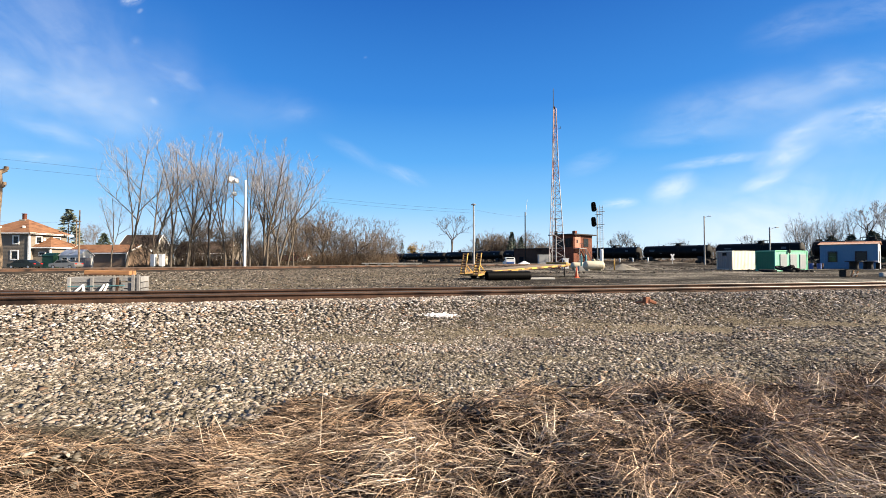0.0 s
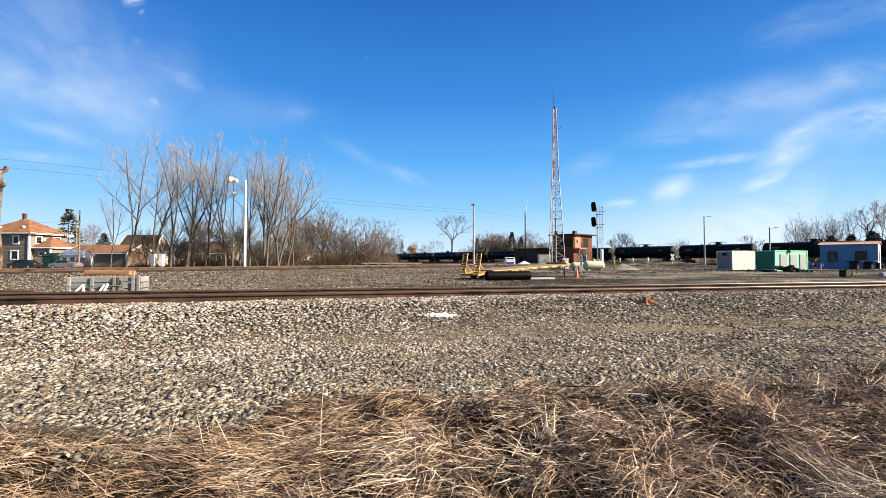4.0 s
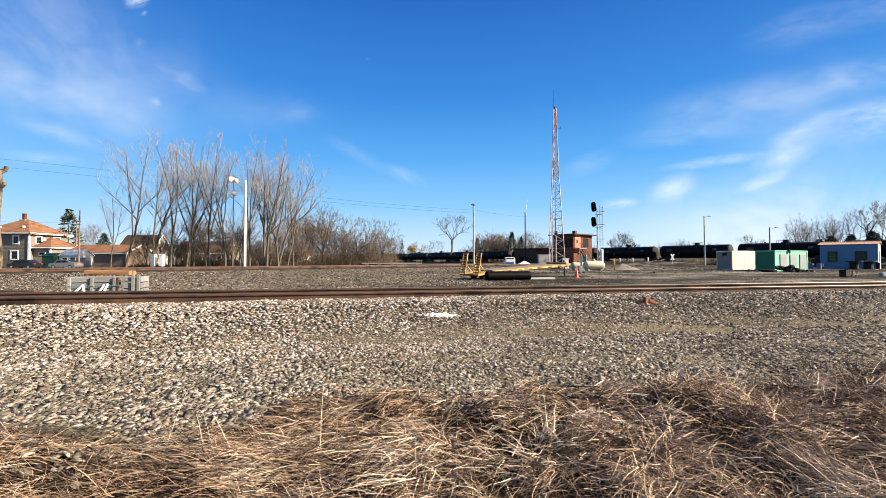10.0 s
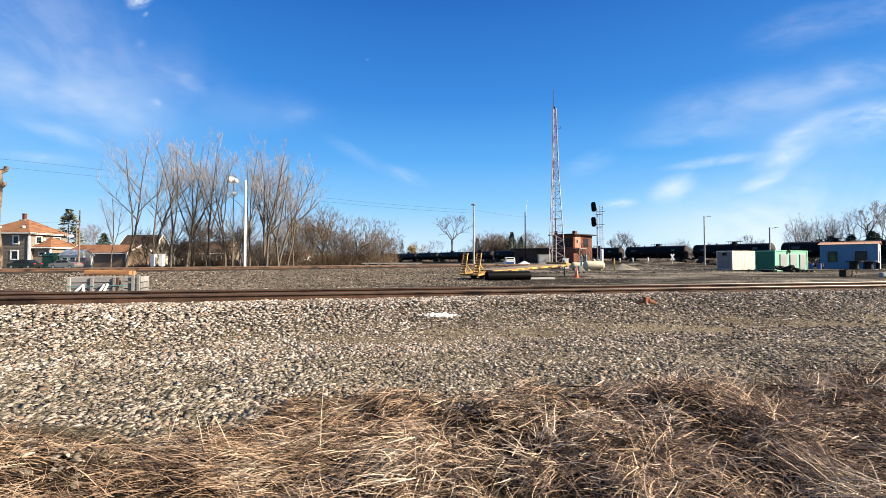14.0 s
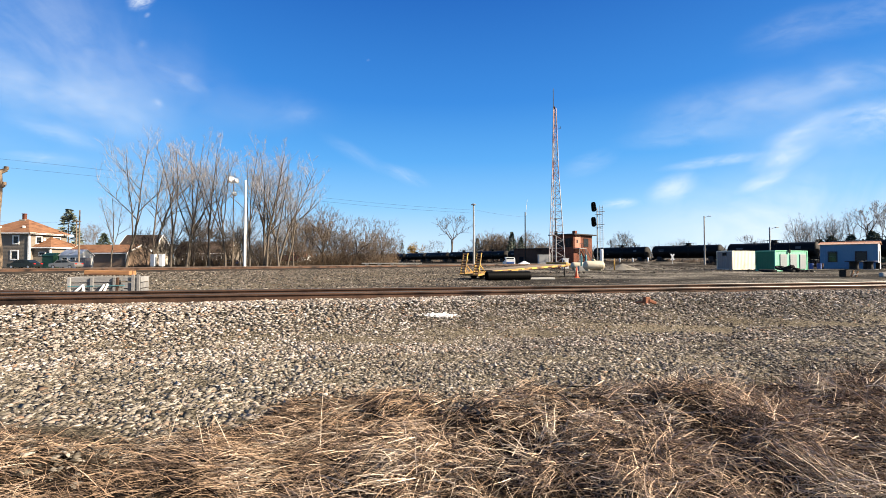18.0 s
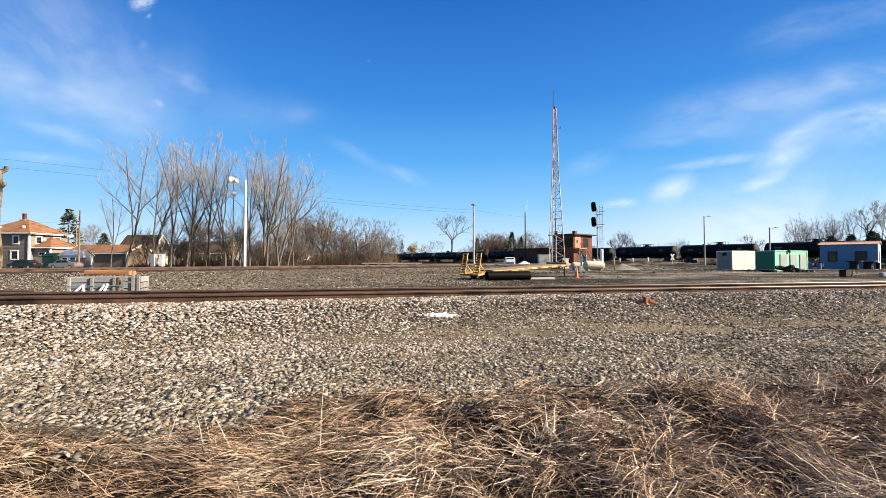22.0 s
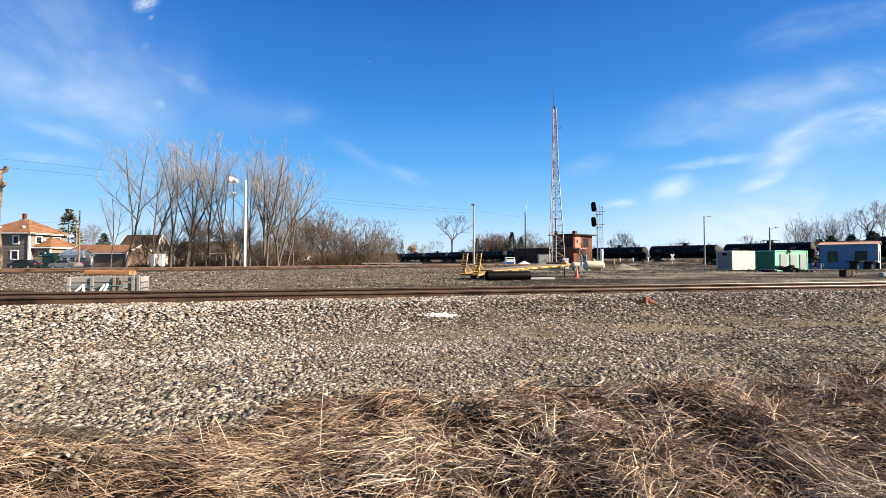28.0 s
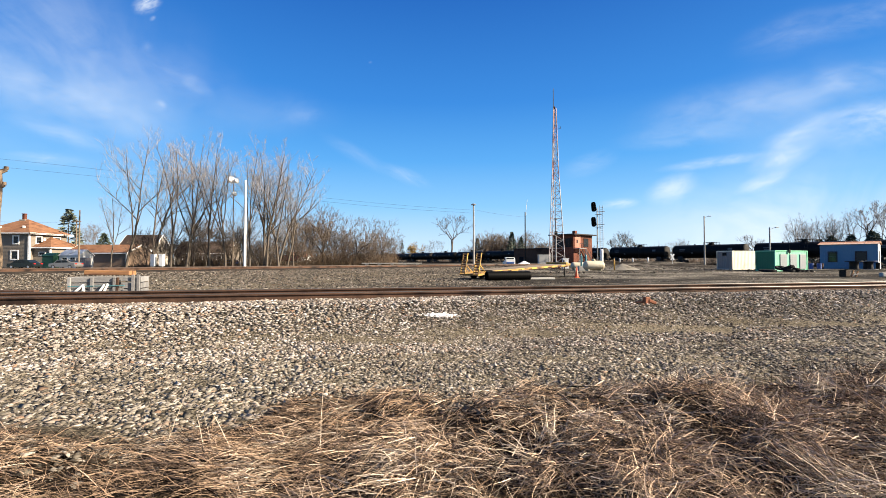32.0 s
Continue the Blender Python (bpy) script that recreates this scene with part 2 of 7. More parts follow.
M_DECK = surf("dirty_deck_wood", (0.155, 0.127, 0.1), 0.9, 0, 2.0, 0.35, 25, 0.3, stretch=(0.3, 3, 3))
# cream greyed down for the container's shaded end, with some weathering stains
M_CREAMSHADE = surf("weathered_shaded_end", (0.22, 0.185, 0.165), 0.6, 0, 0.8, 0.15, 20, 0.05, dirt=(0.19, 0.16, 0.135), dirt_amount=0.3)
M_NEEDLE = surf("conifer_needles", (0.0455, 0.0619, 0.0382), 0.7, 0, 0.6, 0.4, 8, 0, island=0.5)
M_PINE = surf("grey_pine_needles", (0.078, 0.09, 0.066), 0.75, 0, 0.6, 0.4, 8, 0, island=0.5)
M_TANK = surf("black_tank_paint", (0.00309, 0.00355, 0.00391), 0.5, 0, 0.5, 0.3, 9, 0.03, dirt=(0.00864, 0.00783, 0.00701), dirt_amount=0.25, spec=0.13)
# lighter than the tank: dust, and the sunlit look of the heads painted in
M_TANKEND_LIT = surf("dusty_sunlit_head", (0.015, 0.0128, 0.0105), 0.75, 0, 0.9, 0.4, 9, 0.05, dirt=(0.006, 0.0055, 0.005), dirt_amount=0.35, obj_random=0.9, spec=0.15)
M_TRUCKS = surf("grimy_running_gear", (0.0172, 0.0157, 0.0141), 0.8, 0, 2, 0.3, 20, 0.2)
M_WHITE = surf("white_paint", (0.6708, 0.6622, 0.6364), 0.5, 0, 1.5, 0.08, 30, 0.05, dirt=(0.43, 0.3956, 0.344), dirt_amount=0.15)
M_CREAM = surf("cream_paint", (0.6, 0.555, 0.445), 0.45, 0, 1.2, 0.1, 30, 0.05, dirt=(0.5, 0.44, 0.34), dirt_amount=0.15)
M_GREEN = surf("green_paint", (0.173, 0.51, 0.309), 0.5, 0, 1.0, 0.15, 25, 0.05, dirt=(0.0391, 0.172, 0.11), dirt_amount=0.15)
M_GREYDOOR = surf("grey_door_paint", (0.228, 0.246, 0.25), 0.5, 0, 1.0, 0.1, 25, 0.05)
M_BLUE = surf("blue_siding", (0.0783, 0.18, 0.29), 0.6, 0, 0.7, 0.12, 20, 0.08, dirt=(0.11, 0.149, 0.235), dirt_amount=0.2)
M_YELLOW = surf("yellow_paint", (0.546, 0.309, 0.0455), 0.6, 0, 2.5, 0.3, 30, 0.08, dirt=(0.091, 0.0455, 0.0182), dirt_amount=0.5)
# rung colour darkened to paint in the ramps' shading, with rust stains
M_RUNG = surf("rusty_shade_yellow", (0.26, 0.12, 0.025), 0.7, 0, 3.0, 0.3, 30, 0.1, dirt=(0.06, 0.03, 0.015), dirt_amount=0.5)
M_BLACKPLASTIC = surf("black_plastic", (0.00273, 0.00273, 0.00273), 0.5, 0, 2, 0.2, 20, 0.05, spec=0.05)
M_BLACK = surf("black_metal", (0.00956, 0.00956, 0.01), 0.6, 0, 2, 0.2, 20, 0.05, spec=0.12)
M_RUBBER = surf("tyre_rubber", (0.0157, 0.0157, 0.0157), 0.85, 0, 3, 0.3, 40, 0.2)
M_BRICK = surf("red_brick", (0.123, 0.0428, 0.0255), 0.85, 0, 1.0, 0.25, 12, 0.15, obj_random=0.3, dirt=(0.0774, 0.03, 0.0218), dirt_amount=0.3)
M_BROKEN = surf("broken_brick_red", (0.2, 0.085, 0.05), 0.85, 0, 6.0, 0.35, 40, 0.2)
M_MORTAR = surf("mortar", (0.157, 0.102, 0.0822), 0.95, 0, 2.0, 0.2, 30, 0.2)
M_DARKROOF = surf("dark_roofing", (0.0391, 0.0352, 0.0352), 0.85, 0, 1.0, 0.3, 20, 0.2)
M_SHINGLE = surf("brown_shingle", (0.18, 0.09, 0.049), 0.9, 0, 1.2, 0.3, 15, 0.25, dirt=(0.109, 0.0528, 0.0309), dirt_amount=0.35, stretch=(1, 1, 4))
M_RUSTROOF = surf("rusty_sheet_roof", (0.313, 0.133, 0.0665), 0.7, 0.2, 0.8, 0.25, 12, 0.15, dirt=(0.399, 0.293, 0.226), dirt_amount=0.4)
M_TAUPE = surf("taupe_siding", (0.164, 0.137, 0.106), 0.75, 0, 0.8, 0.12, 12, 0.1, stretch=(0.5, 0.5, 6))
M_GLASS = surf("window_glass", (0.0117, 0.0157, 0.0187), 0.08, 0, 1, 0.1, 5, 0, spec=0.16)
M_WOOD = surf("weathered_grey_wood", (0.196, 0.191, 0.187), 0.85, 0, 2.0, 0.35, 25, 0.35, stretch=(0.3, 3, 3), obj_random=0.3)
M_NEWWOOD = surf("orange_timber", (0.273, 0.132, 0.0501), 0.75, 0, 2.0, 0.3, 25, 0.3, dirt=(0.118, 0.0546, 0.0273), dirt_amount=0.3, stretch=(0.3, 3, 3))
M_STEEL = surf("galvanised_steel", (0.407, 0.415, 0.423), 0.45, 0.75, 2, 0.15, 30, 0.05)
M_TOWERRED = surf("faded_tower_red", (0.19, 0.075, 0.066), 0.6, 0.1, 1.5, 0.25, 20, 0.1, dirt=(0.273, 0.182, 0.173), dirt_amount=0.3)
M_CONCRETE = surf("pale_concrete", (0.391, 0.376, 0.344), 0.9, 0, 1.0, 0.15, 30, 0.15)
M_ORANGE = surf("cone_orange", (0.564, 0.0774, 0.0182), 0.5, 0, 3, 0.1, 30, 0.03)
M_POLEWOOD = surf("pole_wood", (0.157, 0.121, 0.09), 0.9, 0, 1.2, 0.25, 18, 0.3, stretch=(1, 1, 0.2))
M_POLEGREY = surf("weathered_grey_pole", (0.313, 0.297, 0.266), 0.85, 0, 1.2, 0.2, 18, 0.2, stretch=(1, 1, 0.2))
M_CINDERBED = surf("cinder_bed", (0.0309, 0.0246, 0.0191), 0.95, 0, 0.8, 0.4, 14, 0.6, dirt=(0.0146, 0.0118, 0.01), dirt_amount=0.4)
M_SILVER = surf("silver_car_paint", (0.235, 0.227, 0.219), 0.3, 0.5, 1, 0.08, 20, 0)
M_DARKCAR = surf("dark_car_paint", (0.0109, 0.0172, 0.0172), 0.25, 0.2, 1, 0.1, 20, 0)
M_LAMPRED = surf("red_lens", (0.391, 0.0157, 0.0117), 0.2, 0, 1, 0.05, 9, 0)
M_WIRE = surf("cable_black", (0.0157, 0.0157, 0.0172), 0.7, 0, 1, 0.1, 9, 0)
M_DOORBRICK = surf("painted_door_red", (0.309, 0.109, 0.0637), 0.6, 0, 1.0, 0.15, 15, 0.05)


# ---- mesh helpers ----
def obj_from(name, bm, material, parent=None, label=""):
    me = bpy.data.meshes.new(name)
    bm.to_mesh(me)
    bm.free()
    me.materials.append(material)
    ob = new(name, me)
    if parent:
        ob.parent = parent
    if label:
        tagged(ob, label)
    return ob


def part(name, bm, material, parent, label=""):
    return obj_from(name, bm, material, parent, label)


def thing(name, m, label, category, group="", kind=""):
    ob = new(name)
    ob.empty_display_size = 0.3
    ob.matrix_basis = m
    return tagged(ob, label, category, group, kind)


def smooth(ob):
    ob.data.polygons.foreach_set("use_smooth", [True] * len(ob.data.polygons))
    return ob


def box(bm, c, s, rot=(0, 0, 0), bevel=0.0):
    m = pose(*c, *rot) @ Matrix.Diagonal((*s, 1))
    g = bmesh.ops.create_cube(bm, size=1, matrix=m)
    if bevel:
        es = list({e for v in g["verts"] for e in v.link_edges})
        bmesh.ops.bevel(bm, geom=es, offset=bevel, segments=1, affect="EDGES")
    return bm


def rod(bm, p, q, r0, r1=None, n=8, caps=True):
    p, q = Vector(p), Vector(q)
    d = q - p
    m = Matrix.Translation((p + q) / 2) @ d.to_track_quat("Z", "Y").to_matrix().to_4x4()
    bmesh.ops.create_cone(bm, cap_ends=caps, segments=n, radius1=r0, radius2=r0 if r1 is None else r1, depth=d.length, matrix=m)
    return bm


def lathe(bm, prof, n=24, m=None):
    """Spin (radius, height) pairs about z."""
    m = m or Matrix()
    rings = []
    for r, z in prof:
        rings.append([bm.verts.new(m @ Vector((r * math.cos(2 * math.pi * i / n), r * math.sin(2 * math.pi * i / n), z))) for i in range(n)]
                     if r > 1e-5 else [bm.verts.new(m @ Vector((0, 0, z)))])
    for a, b in zip(rings, rings[1:]):
        for i in range(n):
            j = (i + 1) % n
            if len(a) == 1 and len(b) > 1:
                bm.faces.new((a[0], b[j], b[i]))
            elif len(b) == 1 and len(a) > 1:
                bm.faces.new((a[i], a[j], b[0]))
            elif len(a) > 1:
                bm.faces.new((a[i], a[j], b[j], b[i]))
    bmesh.ops.recalc_face_normals(bm, faces=bm.faces)
    return bm


def prism(bm, outline, y0, y1):
    """Outline of (x, z) pairs pushed from y0 to y1."""
    a = [bm.verts.new((x, y0, z)) for x, z in outline]
    b = [bm.verts.new((x, y1, z)) for x, z in outline]
    k = len(outline)
    bm.faces.new(a)
    bm.faces.new(b[::-1])
    for i in range(k):
        bm.faces.new((a[(i + 1) % k], a[i], b[i], b[(i + 1) % k]))
    bmesh.ops.recalc_face_normals(bm, faces=bm.faces)
    return bm


def array_mesh(name, verts, tris, material, smooth_faces=False):
    me = bpy.data.meshes.new(name)
    verts, tris = np.asarray(verts, dtype=np.float32), np.asarray(tris, dtype=np.int32)
    k = tris.shape[1]
    me.vertices.add(len(verts))
    me.vertices.foreach_set("co", verts.ravel())
    me.loops.add(tris.size)
    me.loops.foreach_set("vertex_index", tris.ravel())
    me.polygons.add(len(tris))
    me.polygons.foreach_set("loop_start", np.arange(0, tris.size, k, dtype=np.int32))
    me.polygons.foreach_set("loop_total", np.full(len(tris), k, dtype=np.int32))
    if smooth_faces:
        me.polygons.foreach_set("use_smooth", np.ones(len(tris), dtype=bool))
    me.update(calc_edges=True)
    me.materials.append(material)
    return me


# ---- ground ----
TA = math.atan(0.1963)            # the main line's turn against the x axis
TC, TS = math.cos(TA), math.sin(TA)


def across(x, y):
    """Distance beyond the main line's near rail."""
    return (y - 10.64 - 0.1963 * x) * TC


def sstep(a, b, v):
    t = np.clip((v - a) / (b - a), 0, 1)
    return t * t * (3 - 2 * t)


def wavy(x, y, s, seed):
    """Cheap smooth pseudo-noise, about -1 to 1."""
    return (np.sin(x * s + seed * 1.7 + 1.3 * np.sin(y * s * 0.7 + seed)) + np.sin(y * s * 1.13 + seed * 2.3 + 1.1 * np.sin(x * s * 0.83))
            + np.sin((x + y) * s * 0.61 + seed * 0.9)) / 3


def turf_edge(x):
    return 4.05 + 0.27 * np.minimum(x, 3.6) + 0.14 * np.sin(x * 1.3 + 0.6) + 0.12 * np.sin(x * 3.1) + 0.75 * sstep(-1.66, -1.42, x) * sstep(0.2, -0.9, x) - 0.2 * np.exp(-((x - 0.6) / 0.5) ** 2)


def turf(x, y):
    return sstep(0.25, -0.15, y - turf_edge(x)) * sstep(-40, -20, y)


def height(x, y):
    d = across(x, y)
    bank = (0.5 + 0.055 * sstep(-7, 5, x)) * sstep(-2.9, -0.75, d) * (1 - 0.55 * sstep(2.1, 3.6, d)) * (1 - sstep(5, 14, d))
    near = sstep(60, 20, np.hypot(x, y))
    z = bank + near * (0.02 * wavy(x, y, 1.7, 3) + 0.012 * wavy(x, y, 5.1, 5))
    mound = 0.09 + 0.08 * wavy(x, y, 2.1, 1) + 0.11 * wavy(x, y, 4.7, 2)
    z = z + turf(x, y) * np.clip(mound, -0.03, 0.32)
    far = np.hypot(x, y)
    z = z + sstep(40, 120, far) * 0.12 * wavy(x, y, 0.11, 8)
    # low spoil bank before the far line
    s = (x - 55.4) * 0.593 - (y - 120.8) * 0.8052
    w = -(x - 55.4) * 0.8052 - (y - 120.8) * 0.593
    z = z + 1.2 * np.exp(-((w - 13) / 5.0) ** 2) * sstep(-60, -25, s) * sstep(28, 12, s)
    return z


def build_ground():
    g = np.sinh(np.linspace(-7.6, 7.6, 280)) / np.sinh(7.6)
    xs = g * 4000
    h = np.linspace(0, 1, 320)
    ys = -25 + 4700 * (np.sinh(h * 7.4) / np.sinh(7.4)) + 60 * h
    X, Y = np.meshgrid(xs, ys)
    Z = height(X, Y)
    nx, ny = len(xs), len(ys)
    i = np.arange(nx * ny).reshape(ny, nx)
    quads = np.stack([i[:-1, :-1], i[:-1, 1:], i[1:, 1:], i[1:, :-1]], -1).reshape(-1, 4)
    me = array_mesh("ground", np.stack([X, Y, Z], -1).reshape(-1, 3), quads, M_GROUND, True)
    d = across(X, Y)
    far = np.hypot(X, Y)
    right = sstep(-4, 12, X - 0.05 * Y) * sstep(3.6, 7, d)
    patch = sstep(0.1, 0.5, wavy(X, Y, 0.22, 4)) * sstep(3, 6, d) * sstep(30, 20, d) * 0.35
    dirt = np.clip(right + patch + 0.85 * sstep(1.9, 2.5, d) * sstep(4.8, 3.8, d) + sstep(70, 100, far), 0, 1)
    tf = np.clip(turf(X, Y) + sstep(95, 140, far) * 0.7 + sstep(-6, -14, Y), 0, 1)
    sway = d + 1.2 * wavy(X * 0.4, Y, 0.4, 3)
    streak = wavy(X * 0.22, Y, 0.55, 5) + 0.6 * wavy(X * 0.5, Y, 1.2, 9)
    cind_shade = sstep(-3, 6, X) * np.clip(0.3 + 0.95 * streak + 0.5 * sstep(3.2, 5, d) * sstep(21, 18, sway) - 0.25 * sstep(21, 23, sway) * sstep(27, 25, sway), 0, 0.95) * sstep(3.2, 5, d) * sstep(135, 95, Y)
    # ground under the ballast darkened to stand for shade between its stones
    cind_shade = np.maximum(cind_shade, (0.4 + 0.45 * sstep(-0.3, 0.1, d)) * sstep(-2.7, -2.0, d) * sstep(2.2, 1.7, d))
    cind_shade = np.maximum(cind_shade, sstep(0.25, 0.6, wavy(X * 0.4, Y * 1.5, 0.3, 9)) * sstep(6, 10, d) * sstep(60, 40, d) * sstep(-12, 2, X) * 0.8)
    # ground darkened along the far line
    line = -(X - 55.4) * 0.8052 - (Y - 120.8) * 0.593
    cind_shade = np.maximum(cind_shade, 0.9 * sstep(8, 5, np.abs(line)) * sstep(60, 80, Y))
    col = np.stack([cind_shade, dirt, tf, np.ones_like(X)], -1).reshape(-1)
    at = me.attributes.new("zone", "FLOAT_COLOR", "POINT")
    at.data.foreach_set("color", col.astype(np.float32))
    return tagged(new("ground", me), "gravel yard ground with dirt patches and dry turf", "ground", kind="structure")


build_ground()


def stone_shapes(rng, k=8, coarse=False):
    if coarse:
        v = np.array([(1, 0, 0), (-1, 0, 0), (0, 1, 0), (0, -1, 0), (0, 0, 1), (0, 0, -1)], dtype=float)
        f = np.array([(0, 2, 4), (2, 1, 4), (1, 3, 4), (3, 0, 4), (2, 0, 5), (1, 2, 5), (3, 1, 5), (0, 3, 5)])
        return [(v + rng.normal(0, 0.22, (6, 3))) * np.array((1.55, rng.uniform(0.75, 1.15), rng.uniform(0.26, 0.48))) for _ in range(k)], f
    p = (1 + 5 ** 0.5) / 2
    v = np.array([(-1, p, 0), (1, p, 0), (-1, -p, 0), (1, -p, 0), (0, -1, p), (0, 1, p), (0, -1, -p), (0, 1, -p),
                  (p, 0, -1), (p, 0, 1), (-p, 0, -1), (-p, 0, 1)]) / np.hypot(1, p)
    f = np.array([(0, 11, 5), (0, 5, 1), (0, 1, 7), (0, 7, 10), (0, 10, 11), (1, 5, 9), (5, 11, 4), (11, 10, 2), (10, 7, 6), (7, 1, 8),
                  (3, 9, 4), (3, 4, 2), (3, 2, 6), (3, 6, 8), (3, 8, 9), (4, 9, 5), (2, 4, 11), (6, 2, 10), (8, 6, 7), (9, 8, 1)])
    return [v * rng.uniform(0.5, 1.25, (12, 1)) * np.array((1.35, rng.uniform(0.75, 1.1), rng.uniform(0.36, 0.58))) for _ in range(k)], f


def scatter_stones(name, x, y, size, rng, material, label, sink=0.35, coarse=False, base=None):
    shapes, f = stone_shapes(rng, 8, coarse)
    k = len(shapes[0])
    n = len(x)
    z = (height(x, y) if base is None else base) + size * (0.5 - sink)
    kind = rng.integers(0, len(shapes), n)
    base = np.stack(shapes)[kind] * size[:, None, None]
    a, t = rng.uniform(0, 2 * np.pi, n), rng.normal(0, 0.32, n)
    ca, sa, ct, stt = np.cos(a)[:, None], np.sin(a)[:, None], np.cos(t)[:, None], np.sin(t)[:, None]
    bx, by, bz = base[..., 0], base[..., 1], base[..., 2]
    bx, bz = bx * ct + bz * stt, bz * ct - bx * stt
    vx, vy = bx * ca - by * sa + x[:, None], bx * sa + by * ca + y[:, None]
    V = np.stack([vx, vy, bz + z[:, None]], -1).reshape(-1, 3)
    F = (f[None] + k * np.arange(n)[:, None, None]).reshape(-1, 3)
    return tagged(new(name, array_mesh(name, V, F, material)), label, "gravel", kind="stuff")


def line_pt(s, d):
    """Point s metres along the main line and d beyond its near rail."""
    return s * TC - d * TS, 10.64 + s * TS + d * TC


def in_view(x, y, margin=0.6):
    return (np.abs(x) < 1.03 * y + margin) & (y > 1.5)


def build_gravel():
    rng = np.random.default_rng(5)
    # clean ballast on the near shoulder
    s, d = rng.uniform(-13, 18, 50000), -0.08 - 3.7 * rng.random(50000) ** 1.35
    x, y = line_pt(s, d)
    k = in_view(x, y)
    x, y, d = x[k], y[k], d[k]
    dull = rng.random(len(x)) < 0.42 * sstep(-1, 9, x)
    scatter_stones("dull_ballast", x[dull], y[dull], rng.uniform(0.018, 0.04, dull.sum()), rng, M_CLOD, "loose dark grey crushed stone among paler ballast", 0.12)
    x, y, d = x[~dull], y[~dull], d[~dull]
    scatter_stones("ballast_stones", x, y, rng.uniform(0.022, 0.047, len(x)) * (1 - 0.2 * sstep(-1.4, -2.6, d)) * (0.82 + 0.26 * sstep(1, -5, x)), rng, M_BALLAST, "loose pale crushed stone ballast beside the rails", 0.12)
    # smaller, dustier stone on the flat before it
    s, d = rng.uniform(-12, 16, 235000), rng.uniform(-8.2, -1.4, 235000)
    x, y = line_pt(s, d)
    k = in_view(x, y) & (y > turf_edge(x) - 0.15 - 0.5 * rng.random(len(x)))
    x, y = x[k], y[k]
    dull = rng.random(len(x)) < 0.34 * sstep(0, 6, x)
    scatter_stones("dull_grit", x[dull], y[dull], rng.gamma(4.5, 0.0039, dull.sum()).clip(0.009, 0.037), rng, M_CLOD, "dark grey grit among dusty crushed stone", 0.55, True)
    x, y = x[~dull], y[~dull]
    scatter_stones("grit_stones", x, y, rng.gamma(4.5, 0.0039, len(x)).clip(0.009, 0.037) * (1 + 0.22 * sstep(1.0, -3.0, x)), rng, M_GRIT, "grey dusty crushed stone on flat ground", 0.5, True)
    # between and beyond the rails
    s, d = rng.uniform(-22, 26, 34000), 0.1 + 11 * rng.random(34000) ** 1.5
    x, y = line_pt(s, d)
    k = in_view(x, y) & (rng.random(len(x)) > 0.75 * sstep(1.9, 2.4, d) * sstep(4.8, 3.8, d)) & (rng.random(len(x)) > 0.85 * sstep(2, 7, x) * sstep(2.0, 2.6, d))
    x, y = x[k], y[k]
    scatter_stones("yard_stones", x, y, rng.uniform(0.02, 0.042, len(x)), rng, M_GRIT, "grey crushed stone beyond the rails", 0.4, True)
    # coarse stone and clods further out over the yard
    yy = 15 + 45 * rng.random(50000) ** 1.3
    x = (rng.random(50000) * 2 - 1) * (1.03 * yy + 1)
    k = across(x, yy) > 2.5
    k &= rng.random(50000) < 0.5 + 0.65 * (wavy(x, yy, 0.3, 4) + wavy(x, yy, 0.8, 7) > -0.15) - 0.75 * sstep(-2, 10, x)
    k &= x < 4 + 3 * rng.normal(0, 1, len(x))
    x, yy = x[k], yy[k]
    scatter_stones("yard_clods", x, yy, rng.uniform(0.03, 0.085, len(x)) * (0.6 + yy / 50), rng, M_CLOD, "coarse grey stones scattered over the yard", 0.45, True)
    # paler stones in drifts between the two lines
    yy = 16 + 30 * rng.random(22000) ** 1.2
    x = yy * rng.uniform(-1.05, 0.12, 22000)
    k = (across(x, yy) > 2.5) & (wavy(x * 0.35, yy, 0.9, 19) + 0.6 * wavy(x, yy, 1.7, 23) + rng.normal(0, 0.25, 22000) > 0.12)
    x, yy = x[k], yy[k]
    scatter_stones("pale_yard_stones", x, yy, rng.gamma(5, 0.009, len(x)).clip(0.02, 0.09), rng, M_GRIT, "pale crushed stone in drifts between the lines", 0.4, True)
    # trodden stone and rubble flush with the yard's dirt
    yy = 16 + 34 * rng.random(36000) ** 1.2
    x = 3 + rng.random(36000) * (1.03 * yy)
    k = (across(x, yy) > 2.4) & (rng.random(36000) < 0.05 + 0.7 * wavy(x * 0.5, yy * 0.9, 0.9, 17) + 0.4 * wavy(x, yy, 2.3, 6))
    x, yy = x[k], yy[k]
    scatter_stones("yard_rubble", x, yy, rng.gamma(3, 0.014, len(x)).clip(0.02, 0.09), rng, M_CLOD, "trodden pale stone and rubble in the yard's dirt", 0.62, True)
    # lumps and rubble over the far yard
    yy = 46 + 62 * rng.random(9000) ** 1.1
    x = yy * rng.uniform(-0.05, 0.85, 9000)
    k = rng.random(9000) < 0.35 + 0.8 * wavy(x * 0.5, yy, 0.35, 11)
    x, yy = x[k], yy[k]
    scatter_stones("far_rubble", x, yy, rng.gamma(3, 0.032, len(x)).clip(0.05, 0.2), rng, M_CLOD, "grey lumps and rubble over the far yard", 0.45, True)
    # crumbled white concrete on the shoulder
    x, y = rng.normal(-0.05, 0.14, 420), rng.normal(8.9, 0.032, 420)
    scatter_stones("concrete_crumbs", x, y, rng.uniform(0.01, 0.032, 420), rng, M_CONCRUMB, "crumbled white concrete on the ballast", 0.05)


build_gravel()


